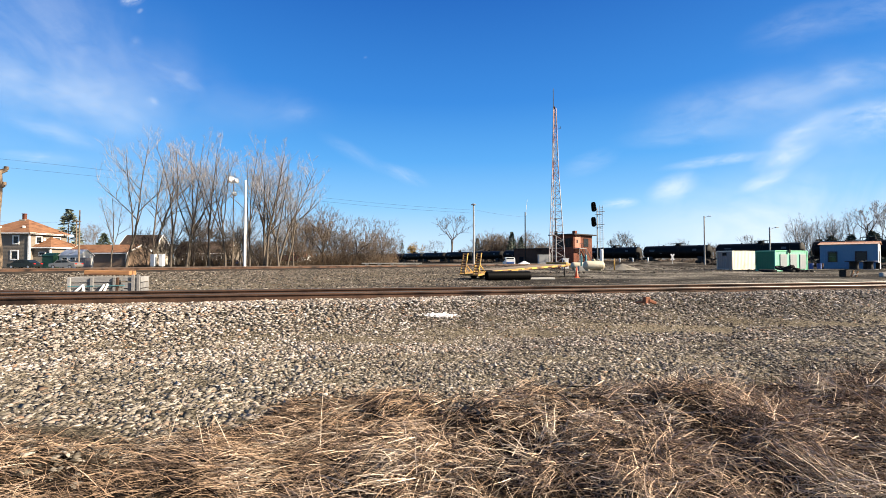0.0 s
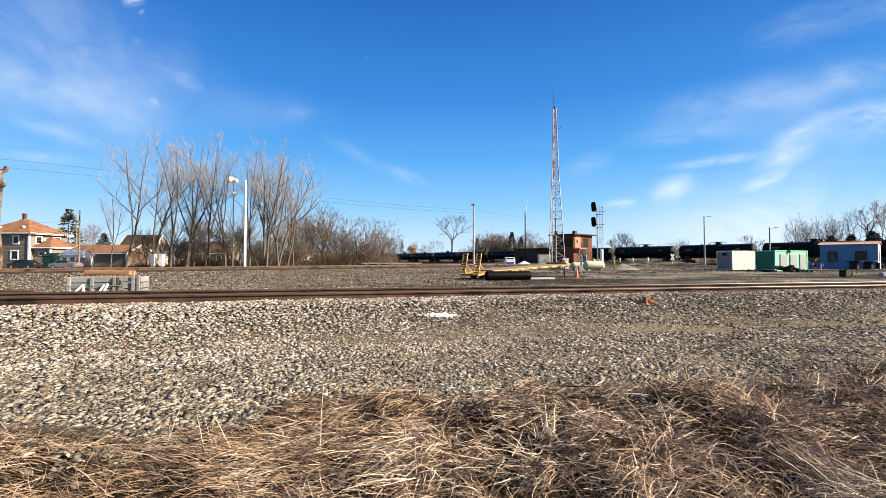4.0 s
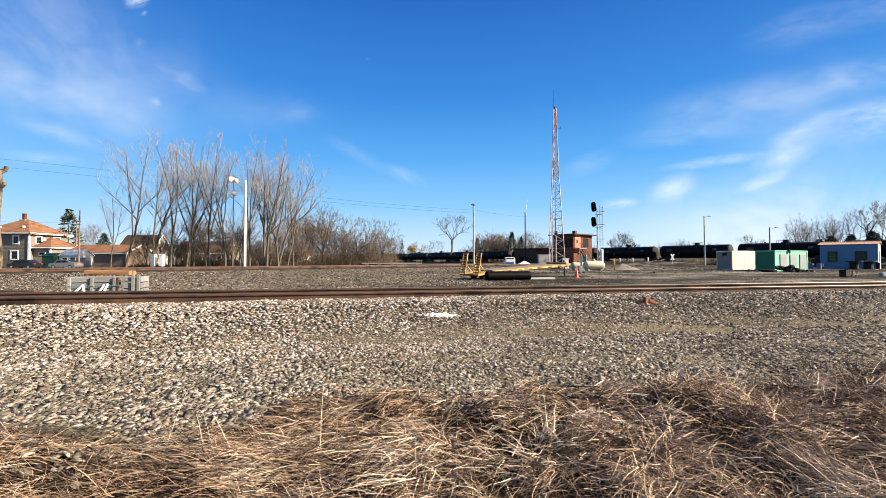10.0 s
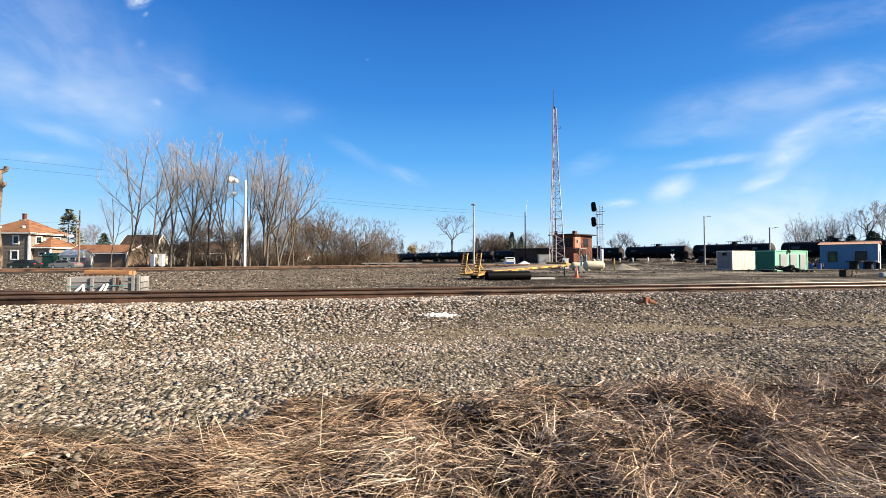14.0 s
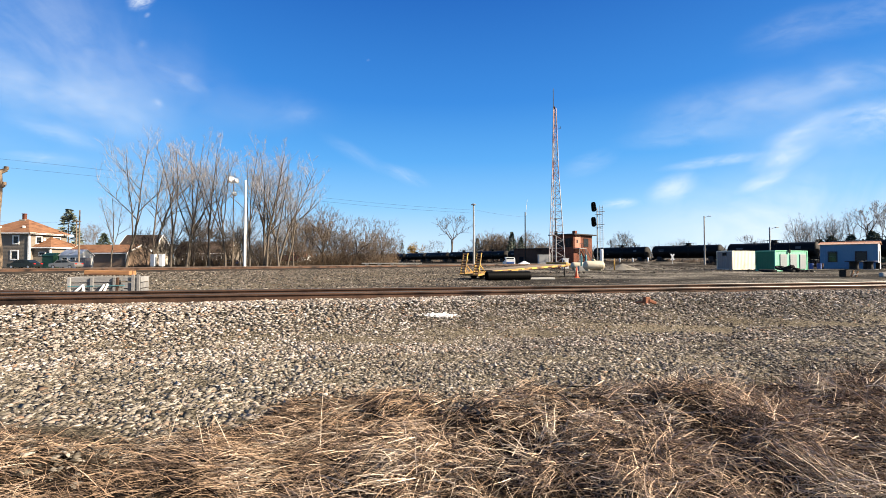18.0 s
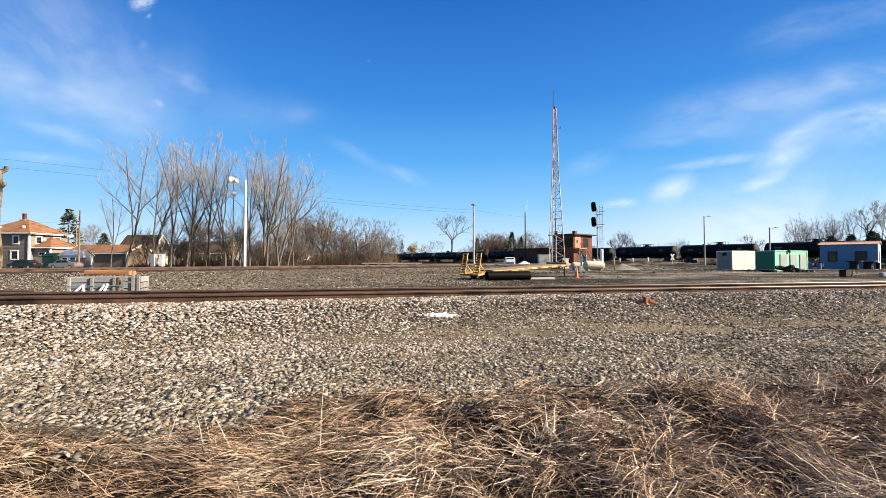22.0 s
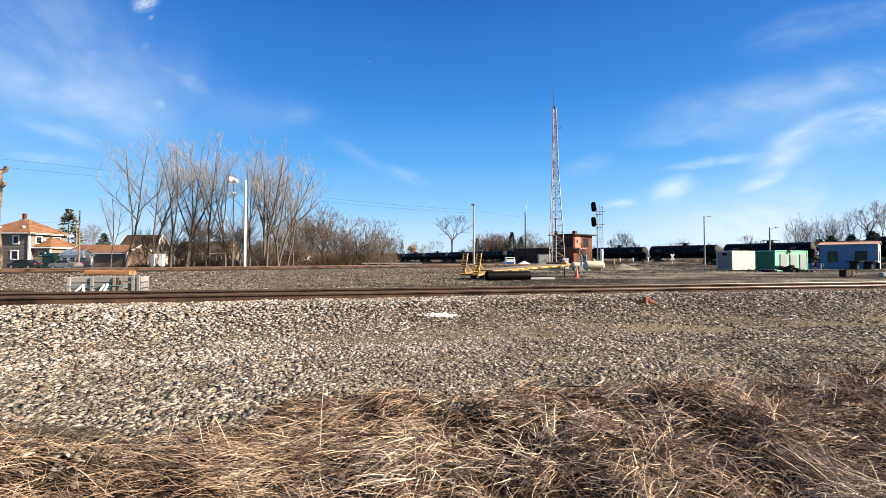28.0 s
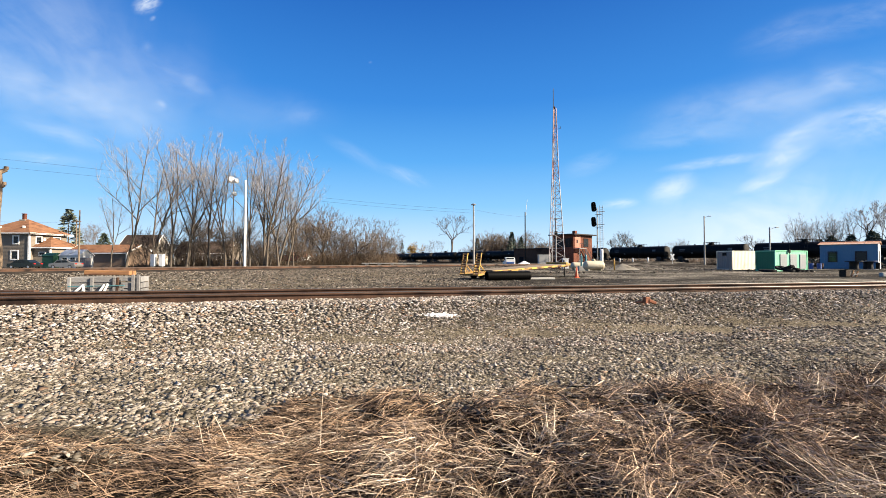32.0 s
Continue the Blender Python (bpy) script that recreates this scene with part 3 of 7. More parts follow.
def blades(name, x, y, z, heading, pitch, length, width, droop, rng, material, label, seg=4, bend=0.12):
    n = len(x)
    p = np.stack([x, y, z], -1)
    pts, wid = [p], []
    ang = pitch.copy()
    h = heading.copy()
    for k in range(seg):
        step = (length / seg)[:, None]
        p = p + step * np.stack([np.cos(h) * np.cos(ang), np.sin(h) * np.cos(ang), np.sin(ang)], -1)
        pts.append(p)
        ang = ang - droop / seg
        h = h + rng.normal(0, bend, n)
    P = np.stack(pts, 1)
    floor = height(P[..., 0], P[..., 1]) + 0.008
    P[..., 2] = np.maximum(P[..., 2], floor)
    roll = rng.uniform(0, np.pi, n)
    side = np.stack([-np.sin(heading) * np.cos(roll), np.cos(heading) * np.cos(roll), np.sin(roll)], -1)
    w = width[:, None] * np.linspace(1, 0.25, seg + 1)[None]
    A, B = P + side[:, None] * w[..., None], P - side[:, None] * w[..., None]
    V = np.stack([A, B], 2).reshape(-1, 3)
    b = (2 * (seg + 1)) * np.arange(n)[:, None]
    F = np.stack([np.stack([b[:, 0] + 2 * k, b[:, 0] + 2 * k + 1, b[:, 0] + 2 * k + 3, b[:, 0] + 2 * k + 2], -1) for k in range(seg)], 1).reshape(-1, 4)
    return tagged(new(name, array_mesh(name, V, F, material)), label, "grass", kind="stuff")


def build_grass():
    rng = np.random.default_rng(11)

    def spots(n, inset):
        x, y = rng.uniform(-7.5, 9.5, n), rng.uniform(1.7, 6.2, n)
        k = in_view(x, y, 0.9) & (y < turf_edge(x) + inset + rng.normal(0, 0.12, n))
        return x[k], y[k]

    def around(n):
        """Spots beside and behind the view."""
        x, y = rng.uniform(-11, 13, n), rng.uniform(-6, 8, n)
        k = ~in_view(x, y, 0.9) & (y < turf_edge(x)) & (np.hypot(x, y) > 0.7)
        return x[k], y[k]

    # thatch over the soil
    x, y = spots(120000, 0.02)
    k = rng.random(len(x)) < 0.75 + 0.9 * wavy(x, y, 7.5, 31) + 0.5 * sstep(0.3, -1.5, x)
    x, y = x[k], y[k]
    n = len(x)
    flat = sstep(0.3, -1.5, x)
    head = (1 - flat) * rng.uniform(0, 6.28, n) + flat * (np.where(rng.random(n) < 0.5, 3.05, -0.05) + rng.normal(0, 0.55, n))
    blades("dry_grass", x, y, height(x, y) + rng.uniform(0, 0.07, n), head, rng.normal(0.12, 0.25, n), rng.gamma(5, 0.032, n).clip(0.05, 0.34),
           rng.uniform(0.0012, 0.0028, n) * (y / 2.8).clip(0.8, 1.6), rng.uniform(0.0, 0.9, n), rng, M_THATCH, "tangled flattened dry brown grass", 2, 0.25)
    # fallen tufts, each combed its own way
    cx, cy = spots(2100, 0.02)
    k = rng.random(len(cx)) < 0.82 + 0.9 * wavy(cx, cy, 7.5, 31) + 0.4 * sstep(0.3, -1.5, cx)
    cx, cy = cx[k], cy[k]
    n = len(cx)
    rad = rng.gamma(5, 0.03, n).clip(0.06, 0.3)
    kind = 0.85 * rng.random(n) + 0.1 + 0.1 * wavy(cx, cy, 2.6, 21) + 0.08 * wavy(cx, cy, 7.0, 22) + 0.03 * np.exp(-((cx - 0.9) / 0.8) ** 2) + 0.04 * sstep(-1.0, 0.8, cx) - 0.15 * sstep(0.4, -1.4, cx)
    # bleached crowns, and hollows whose shade is put in as dark tufts, fitted to the view: x, y, reach, share
    for hx, hy, hr, hk in ((3.4, 3.6, 0.5, -0.25), (1.75, 2.5, 0.32, 0.22), (2.25, 3.0, 0.26, -0.25), (-0.45, 3.5, 0.26, -0.24), (-0.8, 2.75, 0.25, 0.16), (-2.6, 2.75, 0.4, -0.15)):
        kind = kind + hk * np.exp(-((cx - hx) ** 2 + (cy - hy) ** 2) / hr ** 2)
    side = np.where(rng.random(n) < 0.6, np.pi, 0.0) + rng.normal(-0.06, 0.22, n)
    lay = np.where(rng.random(n) < sstep(0.6, -1.0, cx), side, rng.normal(-1.3, 1.7, n))
    steep = np.where(cx > -0.2, rng.uniform(0.05, 0.6, n), rng.uniform(-0.05, 0.15, n))
    count = (112 * (rad / 0.17) ** 1.6 * rng.uniform(0.4, 1.4, n) * (2.7 / cy).clip(0.5, 1.2)).astype(int)
    for name, label, mat, lo, hi in (("brown_tufts", "fallen tufts of brown dry grass", M_STRAW, 0.2, 0.72), ("pale_tufts", "fallen tufts of bleached dry grass", M_STRAW_PALE, 0.72, 2.0),
                                     ("dark_tufts", "dark tufts standing in for shaded hollows in dry grass", M_THATCH, -2.0, 0.2)):
        pick = np.flatnonzero((kind >= lo) & (kind < hi))
        c = np.repeat(pick, count[pick])
        n = len(c)
        ox, oy = rng.normal(0, 0.55, n) * rad[c], rng.normal(0, 0.55, n) * rad[c]
        x, y = cx[c] + ox, cy[c] + oy
        dome = (0.75 - 0.35 * sstep(0.4, -1.0, x)) * rad[c] * np.exp(-(ox ** 2 + oy ** 2) / rad[c] ** 2)
        blades(name, x, y, height(x, y) + dome * rng.uniform(0, 1, n), lay[c] + rng.normal(0, 0.8, n) * (1 - 0.45 * sstep(0.5, -1.0, x)),
               steep[c] + rng.normal(0, 0.3, n) * (1 - 0.5 * sstep(0.4, -1.0, x)), (0.05 + 0.45 * rad[c]) * rng.gamma(6, 0.2, n).clip(0.4, 2.2),
               rng.uniform(0.0014, 0.0036, n) * (y / 2.5).clip(0.8, 1.9), rng.uniform(-0.1, 0.8, n), rng, mat, label, 3, 0.2)
    for name, label, mat, many, lo, wide in (("outer_thatch", "tangled brown thatch along the trackside", M_THATCH, 62000, 0.0, 0.0042), ("outer_grass", "flattened dry grass along the trackside", M_STRAW, 34000, 0.3, 0.0038)):
        x, y = around(many)
        k = rng.random(len(x)) < 0.8 - lo + 0.6 * wavy(x, y, 5.5, 33)
        x, y = x[k], y[k]
        n = len(x)
        blades(name, x, y, height(x, y) + rng.uniform(0, 0.07, n), 2.0 * wavy(x, y, 3.1, 34) + rng.normal(0, 0.9, n), rng.normal(0.2, 0.3, n), rng.gamma(5, 0.045, n).clip(0.07, 0.45),
               rng.uniform(0.4, 1.0, n) * wide, rng.uniform(0.0, 0.9, n), rng, mat, label, 2)
    # bleached stalks lying on top
    x, y = spots(9000, 0.0)
    k = rng.random(len(x)) < (0.45 + 0.8 * wavy(x, y, 1.9, 12)) * (1 - 0.75 * sstep(0.3, -1.5, x))
    x, y = x[k], y[k]
    n = len(x)
    blades("bleached_grass", x, y, height(x, y) + rng.uniform(0.04, 0.16, n), rng.uniform(0, 6.28, n), rng.normal(0.12, 0.2, n), rng.gamma(6, 0.03, n).clip(0.07, 0.45),
           rng.uniform(0.0014, 0.003, n), rng.uniform(0.0, 0.5, n), rng, M_STRAW_PALE, "bleached straw stalks lying on dry grass", 3)
    # dark weed stems
    x, y = spots(20000, 0.25)
    k = rng.random(len(x)) < 0.3 + 0.5 * sstep(0.0, 3.5, x) + 0.3 * wavy(x, y, 1.6, 14)
    x, y = x[k], y[k]
    n = len(x)
    blades("dead_weeds", x, y, height(x, y), rng.uniform(0, 6.28, n), rng.normal(0.6, 0.4, n), rng.gamma(6, 0.03, n).clip(0.06, 0.3),
           rng.uniform(0.001, 0.0026, n), rng.uniform(-0.2, 0.6, n), rng, M_WEED, "dark dead weed stems in dry grass", 3)
    # sparse upright stalks, most of them in the east
    x, y = spots(900, 0.2)
    k = rng.random(len(x)) < 0.12 + 0.7 * sstep(0.5, 3.0, x)
    x, y = x[k], y[k]
    n = len(x)
    blades("grass_stalks", x, y, height(x, y), rng.uniform(0, 6.28, n), rng.normal(1.2, 0.2, n), rng.gamma(9, 0.04, n).clip(0.18, 0.5),
           rng.uniform(0.0018, 0.0034, n), rng.uniform(0, 0.6, n), rng, M_STRAW_PALE, "pale upright dry grass stalks")
    # thin dark weeds standing along the turf's edge
    x = rng.uniform(-1.0, 7.5, 620)
    y = turf_edge(x) + rng.normal(0.05, 0.28, 620)
    k = rng.random(620) < 0.25 + 0.75 * sstep(0.5, 4.0, x)
    x, y = x[k], y[k]
    n = len(x)
    blades("edge_weeds", x, y, height(x, y), rng.uniform(0, 6.28, n), rng.normal(1.3, 0.2, n), rng.gamma(8, 0.035, n).clip(0.1, 0.55),
           rng.uniform(0.0015, 0.003, n), rng.uniform(-0.2, 0.5, n), rng, M_WEED, "thin dark weeds standing at the gravel's edge", 4, 0.15)
    x, y = np.array((-1.96, -1.99, -1.60, -1.63, -1.5)), np.array((3.1, 3.12, 3.05, 3.0, 3.1))
    blades("tall_stalks", x, y, height(x, y), np.array((0.1, 0.0, 3.0, 2.4, 2.8)), np.array((1.28, 1.22, 1.32, 1.1, 1.0)), np.array((0.46, 0.3, 0.34, 0.25, 0.28)),
           np.array((0.005, 0.004, 0.004, 0.003, 0.003)), np.full(5, 0.1), rng, M_STRAW_PALE, "tall pale stalks standing in dry grass", 4, 0.05)


build_grass()


# ---- tracks ----
def rail_profile():
    return [(-0.075, 0), (0.075, 0), (0.075, 0.012), (0.012, 0.032), (0.010, 0.130), (0.036, 0.142), (0.036, 0.175), (0.029, 0.186),
            (-0.029, 0.186), (-0.036, 0.175), (-0.036, 0.142), (-0.010, 0.130), (-0.012, 0.032), (-0.075, 0.012)]


def track(name, origin, turn, length, rail_z, label, tie_every=0.55, ties=True):
    """Two rails along x from the origin, on wooden ties."""
    root = thing(name, pose(*origin, 0, 0, turn), label, "railway track", kind="structure")
    for off in (0.0, 1.507):
        bm = bmesh.new()
        prof = rail_profile()
        a = [bm.verts.new((0, off + u, rail_z - 0.186 + v)) for u, v in prof]
        b = [bm.verts.new((length, off + u, rail_z - 0.186 + v)) for u, v in prof]
        for i in range(len(prof)):
            j = (i + 1) % len(prof)
            bm.faces.new((a[i], a[j], b[j], b[i]))
        bm.faces.new(a[::-1])
        bm.faces.new(b)
        bmesh.ops.recalc_face_normals(bm, faces=bm.faces)
        r = part("rail", bm, M_RAIL, root)
        r.data.materials.append(M_RAILTOP)
        for p in r.data.polygons:
            if p.normal.z > 0.3 and p.center.z > rail_z - 0.012:
                p.material_index = 1
    if ties:
        bm = bmesh.new()
        box(bm, (0, 0, 0), (0.23, 2.6, 0.18), bevel=0.012)
        tie = part("tie", bm, M_TIE, root)
        k = int(length / tie_every)
        for i in range(k):
            o = tie if i == 0 else new("tie", tie.data)
            o.parent = root
            o.location = (0.3 + i * tie_every, 0.753 + 0.02 * math.sin(i * 2.7), rail_z - 0.186 - 0.075)
            o.rotation_euler = (0, 0, 0.02 * math.sin(i * 1.9))
    return root


mx0, my0 = line_pt(-60, 0)
track("main_track", (mx0, my0, 0), math.degrees(TA), 160, 0.69, "rusty steel rails of the main line on wooden ties")
# second line on its own raised bed
def raised_line(name, label, x0, y0, ang, back, length, top, rail_z, seed):
    """A track from (x0, y0) at that turn, with a stretch behind that point, on a bank of its own."""
    m = pose(x0, y0, 0, 0, 0, ang) @ pose(-back, 0, 0)
    bm = bmesh.new()
    prism(bm, [(-2.8, -0.15), (-0.75, top), (2.25, top), (4.1, -0.15)], 0, length)
    for v in bm.verts:
        v.co = Vector((v.co.y, v.co.x, v.co.z))
    bmesh.ops.recalc_face_normals(bm, faces=bm.faces)
    bed = obj_from("track_bed", bm, M_CINDERBED)
    bed.matrix_basis = m
    tagged(bed, "raised grey stone ballast bed of a second line", "ballast", kind="structure")
    rng = np.random.default_rng(seed)
    s, d = rng.uniform(0, length, 26000), -2.8 + 1.65 * rng.random(26000)
    ca, sa = math.cos(radians(ang)), math.sin(radians(ang))
    x, y = m.translation.x + s * ca - d * sa, m.translation.y + s * sa + d * ca
    k = in_view(x, y, 1.0)
    x, y, d = x[k], y[k], d[k]
    scatter_stones("bed_stones", x, y, rng.uniform(0.035, 0.085, len(x)), rng, M_BANK, "loose stones on the second line's bank", 0.3, True, np.interp(d, (-2.8, -0.75, 0), (-0.15, top, top)))
    track(name, tuple(m.translation), ang, length, rail_z, label)


M_BANK = stone_mat("bank_stone", (0.0226, 0.0207, 0.0171), (0.113, 0.0992, 0.0839), (0.286, 0.256, 0.223), (0.15, 0.0992, 0.0685))
M_BED = surf("bed_stone", (0.177, 0.164, 0.138), 0.95, 0, 1.0, 0.25, 14, 0.6, dirt=(0.0986, 0.0887, 0.0723), dirt_amount=0.3)
raised_line("second_track", "rusty rails of a second line on a raised bed", -32.3, 31.7, 39.5, 14, 90, 0.56, 0.75, 31)
raised_line("third_track", "dark rails of a third line beyond the second", -42.88, 42.14, 38.0, 45, 130, 0.42, 0.6, 32)


# ---- train ----
LINE_X, LINE_Y = 55.4, 120.8           # a coupling's place at the start
STEP = Vector((10.767, -14.621, 0.065))   # from coupling to coupling
PITCH = STEP.length
LINE_TURN = math.degrees(math.atan2(STEP.y, STEP.x))
LINE_Z = 0.42


def far_line():
    n0, n1 = -34, 7
    start = (LINE_X + STEP.x * n0, LINE_Y + STEP.y * n0, 0)
    m = pose(*start, 0, 0, LINE_TURN) @ pose(0, -0.753, 0)
    track("far_track", tuple(m.translation), LINE_TURN, PITCH * (n1 - n0), LINE_Z, "far railway line under tank cars", ties=False)


far_line()


M_MARK = surf("faded_marking", (0.0665, 0.0665, 0.065), 0.6, 0, 6, 0.5, 30, 0)


def tank_car():
    car = thing("tank_car", pose(0, 0, -50), "black railway tank car with a top housing and ladders", "tank car", "train of tank cars")
    L, R, zc = 16.9, 1.66, 3.0
    lie = pose(0, 0, zc) @ pose(0, 0, 0, 0, 90, 0)
    bm = bmesh.new()
    prof = []
    for x in (-7.8, -5.2, -2.6, 0.0, 2.6, 5.2, 7.8):
        prof += [(R, x), (R + 0.012, x + 0.001), (R + 0.012, x + 0.08), (R, x + 0.081)]
    lathe(bm, prof, 32, lie)
    part("tank", bm, M_TANK, car)
    for sx in (-1, 1):
        bm = bmesh.new()
        lathe(bm, [(R * math.cos(i / 7 * math.pi / 2), sx * (7.86 + (L / 2 - 7.86) * math.sin(i / 7 * math.pi / 2))) for i in range(8)], 32, lie)
        smooth(part("tank_head", bm, M_TANKEND_LIT, car, "dusty domed tank head toned lighter as sunlit"))
    for k, (x, z, w, h) in enumerate(((-5.6, 0.55, 1.5, 0.22), (-5.6, 0.2, 1.2, 0.2), (5.2, 0.5, 0.9, 0.5), (-3.2, -0.35, 0.5, 0.3))):
        bm = bmesh.new()
        box(bm, (x, -math.sqrt(R * R - z * z) - 0.012, zc + z), (w, 0.012, h), (math.degrees(math.asin(z / R)) * -1, 0, 0))
        part("marking", bm, M_MARK, car, "faded white stencilled bar")
    bm = bmesh.new()
    lathe(bm, [(0.0, 0.7), (0.52, 0.7), (0.58, 0.64), (0.58, 0.0)], 16, pose(0.6, 0, zc + R - 0.1))
    box(bm, (0.6, 0, zc + R + 0.03), (1.5, 0.9, 0.12), bevel=0.02)
    part("dome_housing", bm, M_TANK, car)
    bm = bmesh.new()
    for y in (-0.75, 0.75):
        rod(bm, (-0.9, y, zc + R + 0.55), (2.1, y, zc + R + 0.55), 0.045, n=5)
        for x in (-0.9, 0.1, 1.1, 2.1):
            rod(bm, (x, y, zc + R - 0.25), (x, y, zc + R + 0.55), 0.04, n=5)
    part("handrail", bm, M_TRUCKS, car)
    bm = bmesh.new()
    lathe(bm, [(0.0, 0.3), (0.16, 0.28), (0.18, 0.0)], 10, pose(-3.2, 0, zc + R - 0.05))
    part("vent_valve", bm, M_TRUCKS, car)
    for y in (-1.62, 1.62):
        bm = bmesh.new()
        for x in (0.95, 1.4):
            rod(bm, (x, y, 1.0), (x, y, zc + 0.6), 0.022, n=5)
            rod(bm, (x, y, zc + 0.6), (x, y * 0.5, zc + R), 0.022, n=5)
        for k in range(9):
            rod(bm, (0.95, y, 1.05 + 0.3 * k), (1.4, y, 1.05 + 0.3 * k), 0.018, n=5)
        part("ladder", bm, M_TRUCKS, car)
    for sx in (-1, 1):
        bm = bmesh.new()
        box(bm, (sx * 7.55, 0, 1.25), (2.3, 0.5, 0.4), bevel=0.02)
        box(bm, (sx * 8.3, 0, 1.35), (0.18, 2.9, 0.3), bevel=0.02)
        box(bm, (sx * 6.3, 0, 1.35), (1.2, 2.6, 0.9), bevel=0.05)
        box(bm, (sx * 7.9, 0, 1.62), (1.1, 2.9, 0.06))
        for y in (-1.4, 1.4):
            rod(bm, (sx * 8.35, y, 0.5), (sx * 8.35, y, 2.4), 0.022, n=5)
            rod(bm, (sx * 7.9, y, 0.5), (sx * 7.9, y, 1.4), 0.022, n=5)
            for k in range(4):
                rod(bm, (sx * 8.35, y, 0.55 + 0.3 * k), (sx * 7.9, y, 0.55 + 0.3 * k), 0.018, n=5)
        rod(bm, (sx * 8.35, -1.4, 2.4), (sx * 8.35, 1.4, 2.4), 0.022, n=5)
        part("end_sill", bm, M_TRUCKS, car)
        bm = bmesh.new()
        box(bm, (sx * 8.75, 0, 1.0), (0.7, 0.2, 0.22), bevel=0.03)
        box(bm, (sx * 9.0, 0.04, 1.0), (0.28, 0.32, 0.3), bevel=0.05)
        part("coupler", bm, M_TRUCKS, car)
        bm = bmesh.new()
        box(bm, (sx * 6.3, 0, 0.75), (0.5, 2.2, 0.3), bevel=0.04)
        for y in (-1.0, 1.0):
            box(bm, (sx * 6.3, y, 0.52), (2.4, 0.16, 0.22), bevel=0.04)
            box(bm, (sx * 6.3, y, 0.72), (1.1, 0.2, 0.3), bevel=0.05)
        truck = part("truck", bm, M_TRUCKS, car)
        for ax in (-0.9, 0.9):
            for y in (-0.75, 0.75):
                bm = bmesh.new()
                lathe(bm, [(0, -0.07), (0.36, -0.07), (0.42, -0.05), (0.42, 0.05), (0.46, 0.06), (0.46, 0.09), (0, 0.09)], 18,
                      pose(sx * 6.3 + ax, y, 0.46) @ pose(0, 0, 0, 90 if y > 0 else -90, 0, 0))
                part("wheel", bm, M_TRUCKS, truck)
    return car


def couplings_passed(t):
    """How many car lengths the train has rolled at t seconds; it slows down slightly."""
    return 0.6335 * t - 0.00082 * t * t


TRAIN = []


def build_train():
    rng = random.Random(4)
    first = tank_car()
    for i in range(-30, 4):
        car = first if i == -30 else copy_thing(first, pose(0, 0, 0))
        TRAIN.append((car, i))


build_train()


# ---- trees ----
def leader_segments(rng, height_m, leaders, limbs, base_r, start=0.18, lean=0.06, reach=0.3, lift=0.1, wob=0.1, minr=0.012):
    """Segments of a tall leafless tree: one or more leaders with ascending limbs that fork into fine twigs."""
    seg = []

    def grow(p, d, length, r, r_end, pieces, wobble, rise):
        pts = [p]
        for k in range(pieces):
            d = (d + Vector((rng.gauss(0, wobble), rng.gauss(0, wobble), rng.gauss(0, wobble * 0.4) + rise))).normalized()
            q = p + d * (length / pieces)
            seg.append((p, q, r + (r_end - r) * k / pieces, r + (r_end - r) * (k + 1) / pieces))
            pts.append(q)
            p = q
        return pts, d

    def spot(pts, t):
        f = t * (len(pts) - 1)
        i = min(int(f), len(pts) - 2)
        return pts[i].lerp(pts[i + 1], f - i), (pts[i + 1] - pts[i]).normalized()

    def fork(p, d, length, r, level):
        pts, d = grow(p, d, length, r, max(minr * 0.6, r * 0.55), 3, wob * 1.2, lift * 0.8)
        for k in range(2):
            q, e = spot(pts, rng.uniform(0.3, 1.0))
            o = Vector((rng.gauss(0, 1), rng.gauss(0, 1), rng.gauss(0.3, 0.6))).normalized()
            grow(q, (e * 0.8 + o * 0.8).normalized(), length * rng.uniform(0.3, 0.65), minr, minr * 0.4, 2, wob * 1.4, 0.08)
        if level:
            for k in range(2 if rng.random() < 0.6 else 3):
                o = Vector((rng.gauss(0, 1), rng.gauss(0, 1), rng.gauss(0.25, 0.5))).normalized()
                fork(pts[-1], (d + o * 0.55).normalized(), length * rng.uniform(0.6, 0.85), max(minr, r * 0.5), level - 1)
            q, e = spot(pts, rng.uniform(0.3, 0.7))
            o = Vector((rng.gauss(0, 1), rng.gauss(0, 1), rng.gauss(0.3, 0.5))).normalized()
            fork(q, (e + o * 0.7).normalized(), length * rng.uniform(0.45, 0.7), max(minr, r * 0.4), level - 1)

    stem = None
    for s in range(leaders):
        a = rng.uniform(0, 6.283)
        if stem is None:
            h, r = height_m, base_r
            d = Vector((math.cos(a) * lean, math.sin(a) * lean, 1)).normalized()
            pts, _ = grow(Vector((0, 0, -0.2)), d, h, r, minr * 2.2, 14, wob * 0.5, 0.02)
            stem = pts
        else:
            t = rng.uniform(0.2, 0.42)
            h, r = height_m * (1 - t) * rng.uniform(0.8, 0.98), base_r * (1 - 0.8 * t) * 0.8
            q, e = spot(stem, t)
            a = s * 6.283 / leaders + rng.uniform(-0.6, 0.6)
            pts, _ = grow(q, (e + Vector((math.cos(a), math.sin(a), 0)) * 0.42).normalized(), h, r, minr * 2.2, 11, wob * 0.5, 0.045)
        for i in range(limbs):
            t = start + (0.98 - start) * (i + rng.random()) / limbs
            p, e = spot(pts, t)
            a = rng.uniform(0, 6.283)
            o = Vector((math.cos(a), math.sin(a), rng.uniform(0.0, 0.35)))
            ln = h * reach * (1.06 - 0.8 * t) * rng.uniform(0.35, 0.75)
            fork(p, (e * 0.85 + o * 0.8).normalized(), ln, max(minr * 1.8, r * (1 - 0.8 * t) * rng.uniform(0.4, 0.8)), 2)
    return seg


